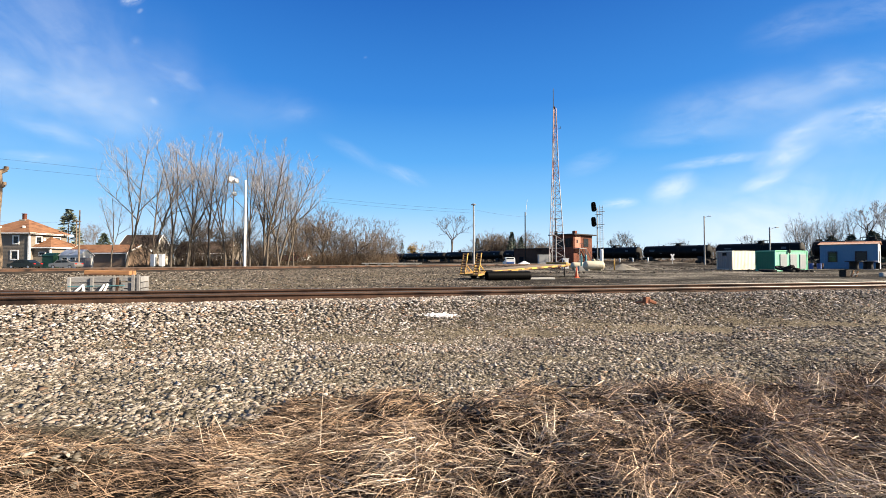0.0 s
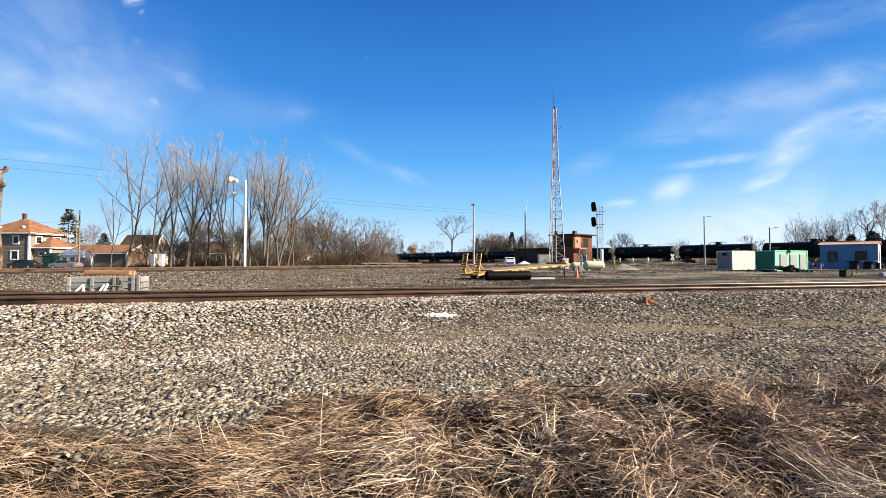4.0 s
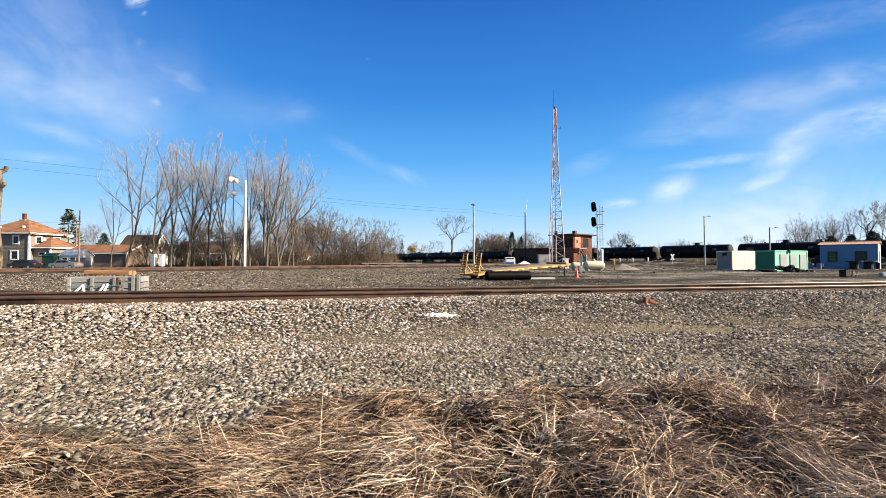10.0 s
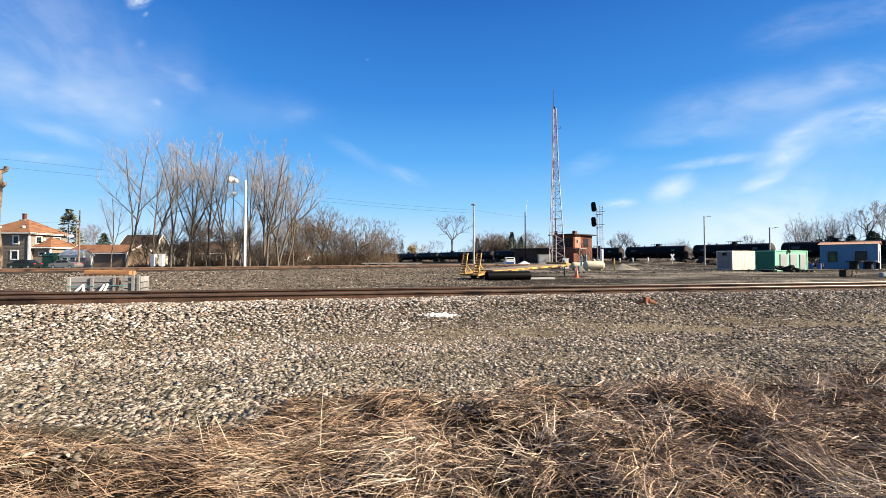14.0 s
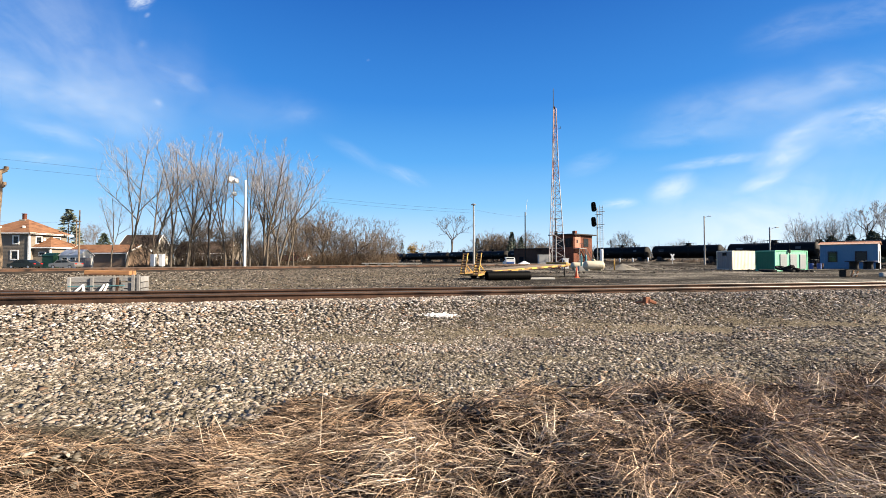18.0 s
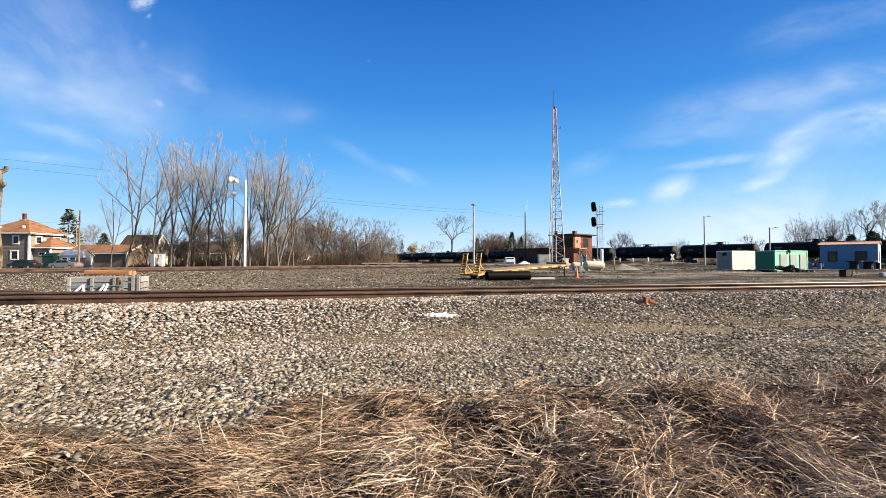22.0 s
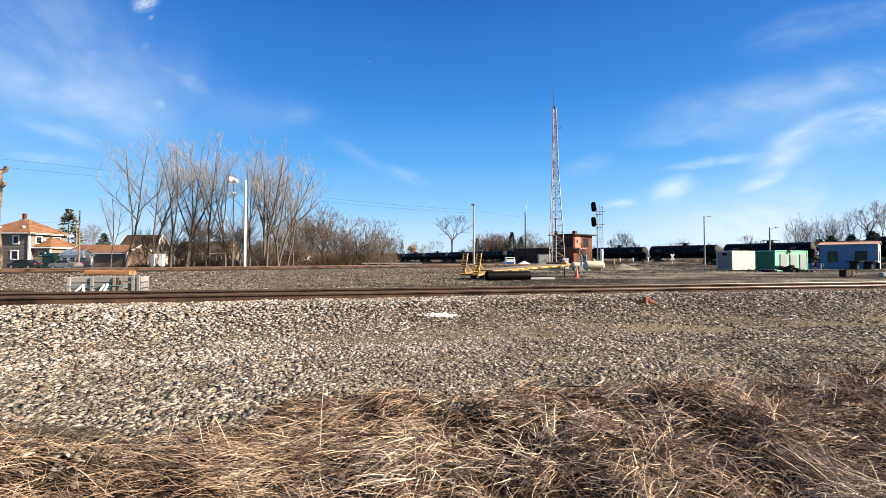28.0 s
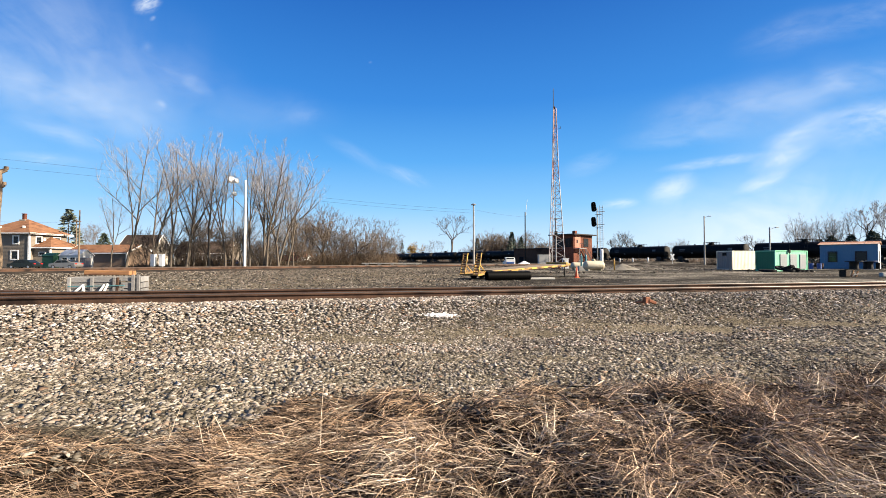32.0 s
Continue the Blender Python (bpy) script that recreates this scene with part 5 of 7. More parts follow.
def lying_tyre(x, y, z, r, tilt, turn):
    bm = bmesh.new()
    prof = [(r * 0.58, -0.1), (r * 0.9, -0.12), (r, -0.09), (r, 0.09), (r * 0.9, 0.12), (r * 0.58, 0.1), (r * 0.58, -0.1)]
    lathe(bm, prof, 20)
    o = obj_from("tyre", bm, M_RUBBER)
    o.matrix_basis = pose(x, y, z, tilt, 0, turn)
    return tagged(o, "old black rubber tyre on a heap", "tyre", "tyre heap")


def tyre_heap(cx, cy):
    rng = random.Random(3)
    for i in range(13):
        lying_tyre(cx + rng.uniform(-1.9, 1.9), cy + rng.uniform(-0.5, 0.5), rng.uniform(0.14, 0.6) if i > 5 else 0.16, rng.uniform(0.42, 0.6), rng.uniform(-30, 30) if i > 5 else rng.uniform(-6, 6), rng.uniform(0, 360))
    for i in range(4):
        lying_tyre(cx + 1.6 + i * 0.6, cy - 0.3 + 0.1 * i, 0.14, 0.42, 0, 0)


tyre_heap(40.0, 51.6)
mound("rubble_heap", 45.2, 60.6, 1.4, 0.5, 0.25, M_TIE, "small dark rubble heap beside a container", "rubble", 2, 22)


def window(parent, m, w, h, frame_mat=None, glass=None, bars=(1, 1), depth=0.1, frame_w=0.09):
    """A framed window facing -y, its lower left corner at the pose m."""
    fm = frame_mat or M_WHITE
    bm = bmesh.new()
    box(bm, (w / 2, 0, -0.02), (w + 2 * frame_w, depth, frame_w), bevel=0.01)
    win = part("window", bm, fm, parent)
    win.matrix_basis = m
    for x in (-frame_w / 2, w + frame_w / 2):
        bm = bmesh.new()
        box(bm, (x, 0, h / 2), (frame_w, depth * 0.9, h), bevel=0.01)
        part("frame", bm, fm, win)
    bm = bmesh.new()
    box(bm, (w / 2, 0, h + frame_w / 2), (w + 2 * frame_w, depth, frame_w), bevel=0.01)
    part("frame", bm, fm, win)
    nx, nz = bars
    for i in range(nx):
        for j in range(nz):
            bm = bmesh.new()
            box(bm, (w * (i + 0.5) / nx, 0.02, h * (j + 0.5) / nz), (w / nx - 0.04, 0.02, h / nz - 0.04))
            part("pane", bm, glass or M_GLASS, win)
    return win


def blue_shed():
    # front left corner and the turn of the long front
    s = thing("shed", pose(60.6, 70.0, 0, 0, 0, -48), "blue sheet-metal shed with a rusty sheet roof", "shed")
    L, D, H, RISE = 6.6, 5.0, 3.85, 0.42
    bm = bmesh.new()
    box(bm, (L / 2, D / 2, H / 2), (L, D, H))
    part("wall", bm, M_BLUE, s)
    bm = bmesh.new()
    for i in range(30):
        box(bm, (L * (i + 0.5) / 30, -0.012, H / 2 + 0.05), (0.035, 0.03, H - 0.12))
    part("siding_ribs", bm, M_BLUE, s)
    bm = bmesh.new()
    box(bm, (L + 0.02, D / 2, H / 2), (0.05, D, H))
    part("end_wall", bm, M_WHITE, s, "white painted end wall")
    bm = bmesh.new()
    prism(bm, [(0, H), (D, H), (D / 2, H + RISE)], 0, L)
    for v in bm.verts:
        v.co = Vector((v.co.y, v.co.x, v.co.z))
    bmesh.ops.recalc_face_normals(bm, faces=bm.faces)
    part("gable", bm, M_WHITE, s)
    for sgn in (0, 1):
        for i in range(9):
            bm = bmesh.new()
            w = (L + 0.5) / 9
            a = math.degrees(math.atan2(RISE, D / 2))
            box(bm, (0, 0, 0), (w - 0.015, D / 2 / math.cos(radians(a)) + 0.28, 0.05), bevel=0.008)
            box(bm, (w / 2 - 0.04, 0, 0.028), (0.04, D / 2 / math.cos(radians(a)) + 0.28, 0.05))
            o = part("roof_panel", bm, M_RUSTROOF, s)
            y = D / 4 - 0.1 if sgn == 0 else D * 3 / 4 + 0.1
            o.matrix_basis = pose(-0.25 + w * (i + 0.5), y, H + RISE / 2, a if sgn == 0 else -a, 0, 0)
    window(s, pose(1.05, -0.05, 1.15), 0.95, 1.5, M_TIE, bars=(1, 2), frame_w=0.1)
    window(s, pose(4.2, -0.05, 1.15), 1.15, 1.5, M_TIE, bars=(1, 1), frame_w=0.1)
    w = window(s, pose(L + 0.06, 1.6, 1.2, 0, 0, 90), 0.8, 1.5, M_WOOD, bars=(1, 1))
    return s


blue_shed()


def barrel(x, y, paint, label):
    bm = bmesh.new()
    lathe(bm, [(0, 0), (0.28, 0), (0.29, 0.03), (0.285, 0.3), (0.3, 0.31), (0.285, 0.33), (0.285, 0.58), (0.3, 0.6), (0.285, 0.62), (0.29, 0.87), (0.27, 0.88), (0.27, 0.86), (0, 0.86)], 18)
    o = obj_from("barrel", bm, paint)
    o.location = (x, y, 0)
    return tagged(o, label, "barrel")


M_BLUEDRUM = surf("blue_drum", (0.0235, 0.0704, 0.235), 0.5, 0, 2, 0.2, 20, 0.05)
barrel(56.2, 66.5, M_BLUEDRUM, "blue steel drum beside the shed")
barrel(57.0, 66.0, M_BLUEDRUM, "blue steel drum beside the shed")
barrel(58.0, 66.8, M_RAIL, "rusty brown steel drum beside the shed")


def spool_table(x, y, r, h, label, material):
    """A cable spool stood on end."""
    t = thing("cable_spool", pose(x, y, 0), label, "cable spool", "spools by the shed")
    for z in (0.05, h - 0.05):
        bm = bmesh.new()
        lathe(bm, [(0, -0.05), (r, -0.05), (r, 0.05), (0, 0.05)], 22, pose(0, 0, z))
        part("flange", bm, material, t)
    bm = bmesh.new()
    lathe(bm, [(r * 0.55, 0.1), (r * 0.5, h / 2), (r * 0.55, h - 0.1)], 18)
    part("drum", bm, M_BLACK, t)
    return t


spool_table(58.5, 62.0, 1.0, 1.25, "dark wooden cable spool standing on end", M_BLACK)
spool_table(61.5, 63.0, 1.05, 1.3, "wooden cable spool standing on end", M_WOOD)
spool_table(63.3, 63.4, 0.45, 1.05, "small dark cable spool standing on end", M_BLACK)


def scrap(x, y):
    """A rusty steel box and a broken pallet end dumped by the line."""
    bm = bmesh.new()
    box(bm, (0, 0, 0.27), (0.55, 0.5, 0.5), (0, 0, 20), bevel=0.03)
    box(bm, (0, 0, 0.55), (0.6, 0.55, 0.06), (0, 4, 20), bevel=0.01)
    o = obj_from("wooden_box", bm, M_TIE)
    o.location = (x, y, 0)
    tagged(o, "dark weathered wooden box beside the tracks", "box")
    pl = thing("broken_pallet", pose(x + 1.0, y + 0.1, 0.0, 0, 12, 10), "broken pale wooden pallet end beside the tracks", "pallet")
    for k in range(4):
        bm = bmesh.new()
        box(bm, (0.05 * k, 0.12 * k, 0.2 + 0.05 * k), (0.6, 0.1, 0.03), (0, -25 + 14 * k, 15 * k), bevel=0.006)
        part("slat", bm, M_WOOD, pl)
    for dx in (-0.2, 0.25):
        bm = bmesh.new()
        box(bm, (dx, 0.1, 0.25), (0.08, 0.1, 0.6), (0, 10, 0), bevel=0.01)
        part("stringer", bm, M_NEWWOOD, pl)


scrap(33.9, 36.8)
bm = bmesh.new()
box(bm, (0, 0, 0.18), (0.9, 0.4, 0.36), bevel=0.05)
box(bm, (0.6, 0.1, 0.12), (0.5, 0.4, 0.25), (0, 20, 10), bevel=0.04)
o = obj_from("concrete_block", bm, M_CONCRETE)
o.location = (37.4, 36.8, 0)
tagged(o, "pale broken concrete block beside the tracks", "concrete block")


# ---- interlocking tower, mast, signal ----
def brick_tower():
    t = thing("signal_tower", pose(28.5, 95.0, 0, 0, 0, 40), "two-storey red brick railway tower with a flat dark roof", "building")
    L, D, H = 7.4, 5.4, 6.9        # front along x, end along y
    bm = bmesh.new()
    box(bm, (L / 2, D / 2, H / 2), (L, D, H))
    part("wall", bm, M_BRICK, t)
    bm = bmesh.new()
    for i in range(33):
        z = 0.1 + i * 0.21
        box(bm, (L / 2, -0.004, z), (L, 0.012, 0.02))
        box(bm, (-0.004, D / 2, z), (0.012, D, 0.02))
    part("mortar_joints", bm, M_MORTAR, t)
    bm = bmesh.new()
    box(bm, (L / 2, D / 2, H + 0.12), (L + 1.5, D + 1.5, 0.26), bevel=0.03)
    part("roof", bm, M_DARKROOF, t)
    bm = bmesh.new()
    box(bm, (2.9, D * 0.3, H + 0.65), (0.75, 0.75, 0.85), bevel=0.03)
    part("chimney", bm, M_BRICK, t)
    window(t, pose(4.0, -0.03, 4.4), 1.7, 1.75, M_BLACK, bars=(3, 1))
    window(t, pose(-0.03, 4.4, 4.3, 0, 0, -90), 1.6, 1.8, M_BLACK, bars=(2, 1))
    window(t, pose(-0.03, 2.0, 4.3, 0, 0, -90), 1.4, 1.8, M_BLACK, bars=(2, 1))
    bm = bmesh.new()
    box(bm, (1.5, -0.03, 5.0), (2.2, 0.1, 3.6))
    part("door_surround", bm, M_DOORBRICK, t, "faded red wooden entrance bay")
    bm = bmesh.new()
    box(bm, (1.2, -0.09, 5.0), (0.85, 0.08, 2.0), bevel=0.01)
    d = part("door", bm, M_DOORBRICK, t)
    bm = bmesh.new()
    box(bm, (1.2, -0.135, 5.5), (0.5, 0.02, 0.7))
    part("pane", bm, M_GLASS, d)
    # outside stair with landing
    bm = bmesh.new()
    box(bm, (1.5, -0.75, 3.9), (2.6, 1.3, 0.12))
    for x in (0.3, 2.7):
        box(bm, (x, -1.3, 1.95), (0.12, 0.12, 3.9))
    part("landing", bm, M_WOOD, t)
    bm = bmesh.new()
    for k in range(16):
        box(bm, (2.9 + k * 0.22, -0.75, 3.7 - k * 0.23), (0.27, 1.0, 0.05))
    box(bm, (4.6, -1.25, 1.95), (5.0, 0.06, 0.28), (0, 46.3, 0))
    box(bm, (4.6, -0.25, 1.95), (5.0, 0.06, 0.28), (0, 46.3, 0))
    part("stair", bm, M_DARKROOF, t)
    bm = bmesh.new()
    rod(bm, (0.3, -1.35, 4.95), (2.8, -1.35, 4.95), 0.04, n=6)
    rod(bm, (2.8, -1.35, 4.95), (6.3, -1.35, 1.3), 0.04, n=6)
    for k in range(5):
        rod(bm, (0.3 + k * 0.62, -1.35, 3.9), (0.3 + k * 0.62, -1.35, 4.95), 0.03, n=6)
    for k in range(6):
        rod(bm, (3.2 + k * 0.6, -1.35, 3.5 - k * 0.62), (3.2 + k * 0.6, -1.35, 4.5 - k * 0.62), 0.03, n=6)
    part("railing", bm, M_DARKROOF, t)
    return t


brick_tower()


def low_building():
    t = thing("storage_building", pose(17.6, 108.0, 0, 0, 0, -35), "long low dark brick storage building", "building")
    bm = bmesh.new()
    box(bm, (6.2, 3, 2.0), (12.4, 6, 4.0))
    part("wall", bm, M_BRICKDARK, t)
    bm = bmesh.new()
    box(bm, (6.2, 3, 4.1), (12.9, 6.6, 0.22), bevel=0.03)
    part("roof", bm, M_DARKROOF, t)
    for x in (2.0, 7.5):
        bm = bmesh.new()
        box(bm, (x, -0.03, 1.1), (1.1, 0.1, 2.2), bevel=0.02)
        part("door", bm, M_BLACK, t)
    return t


M_BRICKDARK = surf("sooty_brick", (0.091, 0.051, 0.0355), 0.9, 0, 0.8, 0.25, 10, 0.15, dirt=(0.0501, 0.0309, 0.0237), dirt_amount=0.3)
low_building()


def radio_mast():
    m = thing("radio_mast", pose(20.65, 80, 0, 0, 0, 4), "tall tapering red and white lattice radio mast", "radio mast")
    H, n = 29.4, 24
    levels = [H * (k / n) ** 0.85 for k in range(n + 1)]

    def corner(i, z):
        w = 1.56 - 0.98 * z / 18 if z < 18 else 0.58 - 0.33 * (z - 18) / 11.4
        return Vector((w * (1, -1, 0)[i], w * (-0.58, -0.58, 1.15)[i], z))

    for s in range(8):
        bm = bmesh.new()
        for k in range(3 * s, 3 * s + 3):
            for i in range(3):
                rod(bm, corner(i, levels[k]), corner(i, levels[k + 1]), 0.075 if s < 3 else 0.082, n=6)
                j = (i + 1) % 3
                p, q = (i, j) if k % 2 else (j, i)
                rod(bm, corner(p, levels[k]), corner(q, levels[k + 1]), 0.036 if s < 3 else 0.045, n=4)
                rod(bm, corner(i, levels[k]), corner(j, levels[k]), 0.028, n=4)
        part("lattice_section", bm, M_TOWERRED if s in (4, 6, 7) else M_TOWERPALE, m)
    bm = bmesh.new()
    rod(bm, (0.1, 0, 0), (0.05, 0, H), 0.05, n=6)
    rod(bm, (0.1, 0, 0), (0.1, 0, 8.9), 0.14, n=8)
    box(bm, (0.1, 0, 8.95), (0.6, 0.5, 0.18), bevel=0.03)
    part("feed_line", bm, M_SIGSTEEL, m)
    bm = bmesh.new()
    rod(bm, corner(1, H) + Vector((0, 0, -1.5)), corner(1, H) + Vector((0, 0, 3.7)), 0.08, 0.05, n=6)
    part("whip_aerial", bm, M_BLACK, m)
    bm = bmesh.new()
    rod(bm, corner(0, 25.5), corner(0, 25.5) + Vector((0.7, 0, 0.3)), 0.03, n=5)
    rod(bm, corner(0, 25.5) + Vector((0.7, 0, 0.1)), corner(0, 25.5) + Vector((0.7, 0, 0.6)), 0.03, n=5)
    part("side_aerial", bm, M_BLACK, m)
    bm = bmesh.new()
    lathe(bm, [(0, 0), (0.18, 0), (0.2, 0.2), (0.1, 0.42), (0, 0.44)], 14, pose(0, 0, H))
    part("beacon", bm, M_RAIL, m, "dark red beacon lamp")
    bm = bmesh.new()
    box(bm, (0, -0.4, 6.2), (0.5, 0.4, 0.9), bevel=0.03)
    part("junction_box", bm, M_BLACK, m)
    for i in range(3):
        bm = bmesh.new()
        c = corner(i, 0)
        box(bm, (c.x, c.y, 0.15), (0.7, 0.7, 0.4), bevel=0.03)
        part("footing", bm, M_CONCRETE, m)
    return m


M_TOWERPALE = surf("faded_tower_white", (0.3, 0.273, 0.268), 0.6, 0.1, 1.5, 0.2, 20, 0.1, dirt=(0.218, 0.155, 0.146), dirt_amount=0.3)
M_SKID = surf("rust_red_steel", (0.109, 0.0319, 0.02), 0.85, 0, 2, 0.35, 20, 0.2)
M_SIGSTEEL = surf("dull_signal_steel", (0.182, 0.187, 0.187), 0.55, 0.3, 2, 0.2, 30, 0.05)
M_GASCREAM = surf("weathered_tank_cream", (0.419, 0.382, 0.282), 0.55, 0, 1.2, 0.15, 30, 0.05, dirt=(0.273, 0.228, 0.155), dirt_amount=0.35)
radio_mast()


def signal():
    s = thing("signal_mast", pose(22.0, 62.0, 0), "railway colour-light signal on a steel mast with ladder", "railway signal")
    bm = bmesh.new()
    rod(bm, (0, 0, 0), (0, 0, 8.9), 0.085, 0.07, n=10)
    part("mast", bm, M_SIGSTEEL, s)
    bm = bmesh.new()
    for x in (0.42, 0.85):
        rod(bm, (x, 0.1, 0.3), (x, 0.1, 9.2), 0.042, n=5)
    for k in range(29):
        rod(bm, (0.42, 0.1, 0.5 + 0.3 * k), (0.85, 0.1, 0.5 + 0.3 * k), 0.022, n=5)
    part("ladder", bm, M_SIGSTEEL, s)
    for z in (4.4, 6.5, 8.3):
        bm = bmesh.new()
        for y in (-0.35, 0.35):
            rod(bm, (-0.1, y, z), (0.95, y, z), 0.025, n=5)
        for x in (-0.1, 0.95):
            rod(bm, (x, -0.35, z), (x, 0.35, z), 0.025, n=5)
        box(bm, (0.2, 0, z - 0.4), (0.8, 0.7, 0.03))
        part("platform", bm, M_SIGSTEEL, s)
    for z in (6.85, 9.0):
        bm = bmesh.new()
        rim = [(0.33 * math.copysign(abs(math.cos(a)) ** 0.6, math.cos(a)), 0.36 * math.copysign(1, math.sin(a)) + 0.34 * math.sin(a)) for a in (math.pi / 8 * (k + 0.5) for k in range(16))]
        prism(bm, rim, -0.04, 0.04)
        prism(bm, [(x * 0.75, z2 * 0.9) for x, z2 in rim], 0.045, 0.34)
        head = part("signal_head", bm, M_BLACKPLASTIC, s, "black three-lamp signal head")
        head.matrix_basis = pose(-0.5, 0, z, 0, -5, -38)
        for k in (-1, 0, 1):
            bm = bmesh.new()
            lathe(bm, [(0.13, 0.0), (0.145, 0.28)], 14, pose(0, -0.05, 0.4 * k) @ pose(0, 0, 0, 90, 0, 0))
            part("hood", bm, M_BLACKPLASTIC, head)
        bm = bmesh.new()
        rod(bm, (-0.35, 0, z - 0.4), (0, 0, z - 0.4), 0.04, n=6)
        part("bracket", bm, M_SIGSTEEL, s)
    bm = bmesh.new()
    box(bm, (0, 0, 0.15), (0.8, 0.8, 0.3), bevel=0.03)
    part("base", bm, M_CONCRETE, s)
    return s


signal()


def white_post(x, y, r, h, label, z=0.0, material=None, name="post"):
    bm = bmesh.new()
    lathe(bm, [(0, 0), (r, 0), (r, h - r * 0.4), (r * 0.7, h), (0, h + 0.02)], 14)
    o = smooth(obj_from(name, bm, material or M_WHITE))
    o.location = (x, y, z)
    return tagged(o, label, "post")


white_post(21.85, 60.0, 0.22, 2.9, "thick white steel post beside the signal")
white_post(23.6, 60.0, 0.09, 1.6, "yellow steel guard post", material=M_YELLOW, name="bollard")
for x, y, h in ((44.0, 101.0, 1.0), (46.6, 99.0, 1.1), (41.8, 103.0, 1.0)):
    white_post(x, y, 0.16, h, "short white marker post", 0.85)


def gas_tank(x, y, turn, R, L):
    g = thing("gas_tank", pose(x, y, 0, 0, 0, turn), "white horizontal propane tank on short legs", "gas tank", "propane tanks")
    bm = bmesh.new()
    prof = [(0, -L / 2)]
    prof += [(R * math.sin(i / 6 * math.pi / 2), -L / 2 + 0.45 * (1 - math.cos(i / 6 * math.pi / 2))) for i in range(1, 7)]
    prof += [(R * math.sin(i / 6 * math.pi / 2), L / 2 - 0.45 * (1 - math.cos(i / 6 * math.pi / 2))) for i in range(6, 0, -1)] + [(0, L / 2)]
    lathe(bm, prof, 24, pose(0, 0, R + 0.12, 0, 90, 0))
    smooth(part("shell", bm, M_GASCREAM, g))
    for x in (-L * 0.3, L * 0.3):
        bm = bmesh.new()
        box(bm, (x, 0, 0.12), (0.16, 0.9, 0.3), bevel=0.02)
        part("saddle", bm, M_GASCREAM, g)
    bm = bmesh.new()
    lathe(bm, [(0.2, 0), (0.2, 0.2), (0.12, 0.27), (0, 0.28)], 14, pose(0, 0, 2 * R + 0.08))
    part("valve_dome", bm, M_GASCREAM, g)
    return g


gas_tank(19.45, 56.2, 4, 0.6, 2.8)
gas_tank(18.55, 59.0, 4, 0.5, 2.6)
M_TEAL = surf("teal_paint", (0.0455, 0.173, 0.2), 0.5, 0, 2, 0.15, 20, 0.05)
for x in (17.9, 18.5):
    bm = bmesh.new()
    lathe(bm, [(0, 0), (0.13, 0), (0.13, 1.35), (0.08, 1.5), (0.04, 1.52), (0.04, 1.65), (0, 1.65)], 12)
    o = obj_from("gas_cylinder", bm, M_TEAL)
    o.location = (x + 0.4, 57.6, 0.6)
    tagged(o, "teal upright gas cylinder behind the propane tank", "gas cylinder", "gas cylinders")
bm = bmesh.new()
box(bm, (0, 0, 0.3), (1.6, 0.7, 0.6), bevel=0.02)
o = obj_from("plinth", bm, M_CONCRETE)
o.location = (18.7, 57.6, 0)
tagged(o, "low concrete plinth under gas cylinders", "plinth")


def cabinet_box(x, y, w, d, h, material, label, turn=0):
    c = thing("equipment_cabinet", pose(x, y, 0, 0, 0, turn), label, "cabinet", "trackside cabinets")
    bm = bmesh.new()
    box(bm, (0, 0, h / 2 + 0.1), (w, d, h), bevel=0.03)
    part("body", bm, material, c)
    bm = bmesh.new()
    box(bm, (0, 0, h + 0.13), (w + 0.12, d + 0.12, 0.07), bevel=0.02)
    part("lid", bm, material, c)
    for sx in (-1, 1):
        bm = bmesh.new()
        box(bm, (sx * w / 4, -d / 2 - 0.015, h / 2 + 0.1), (w / 2 - 0.06, 0.03, h - 0.14), bevel=0.008)
        dr = part("door", bm, material, c)
        bm = bmesh.new()
        box(bm, (sx * 0.06, -d / 2 - 0.05, h / 2 + 0.1), (0.03, 0.04, 0.16))
        part("handle", bm, M_BLACK, dr)
    bm = bmesh.new()
    box(bm, (0, 0, 0.06), (w + 0.1, d + 0.1, 0.12))
    part("base", bm, M_CONCRETE, c)
    return c


cabinet_box(19.1, 82.0, 2.3, 1.2, 2.25, M_CONCRETE, "pale grey double-door trackside cabinet")
cabinet_box(19.1, 68.0, 0.85, 0.5, 1.5, M_WHITE, "small white meter cabinet near the mast")


bm = bmesh.new()
box(bm, (0, 0, 0.5), (3.2, 0.9, 0.12), bevel=0.02)
box(bm, (0, 0, 0.92), (3.2, 0.7, 0.14), bevel=0.02)
for x in (-1.4, -0.5, 0.45, 1.4):
    box(bm, (x, 0, 0.45), (0.14, 0.8, 0.9))
o = obj_from("steel_skid", bm, M_SKID)
o.location = (18.2, 70.0, 0)
tagged(o, "rust-red steel skid frame near the mast's foot", "skid frame")


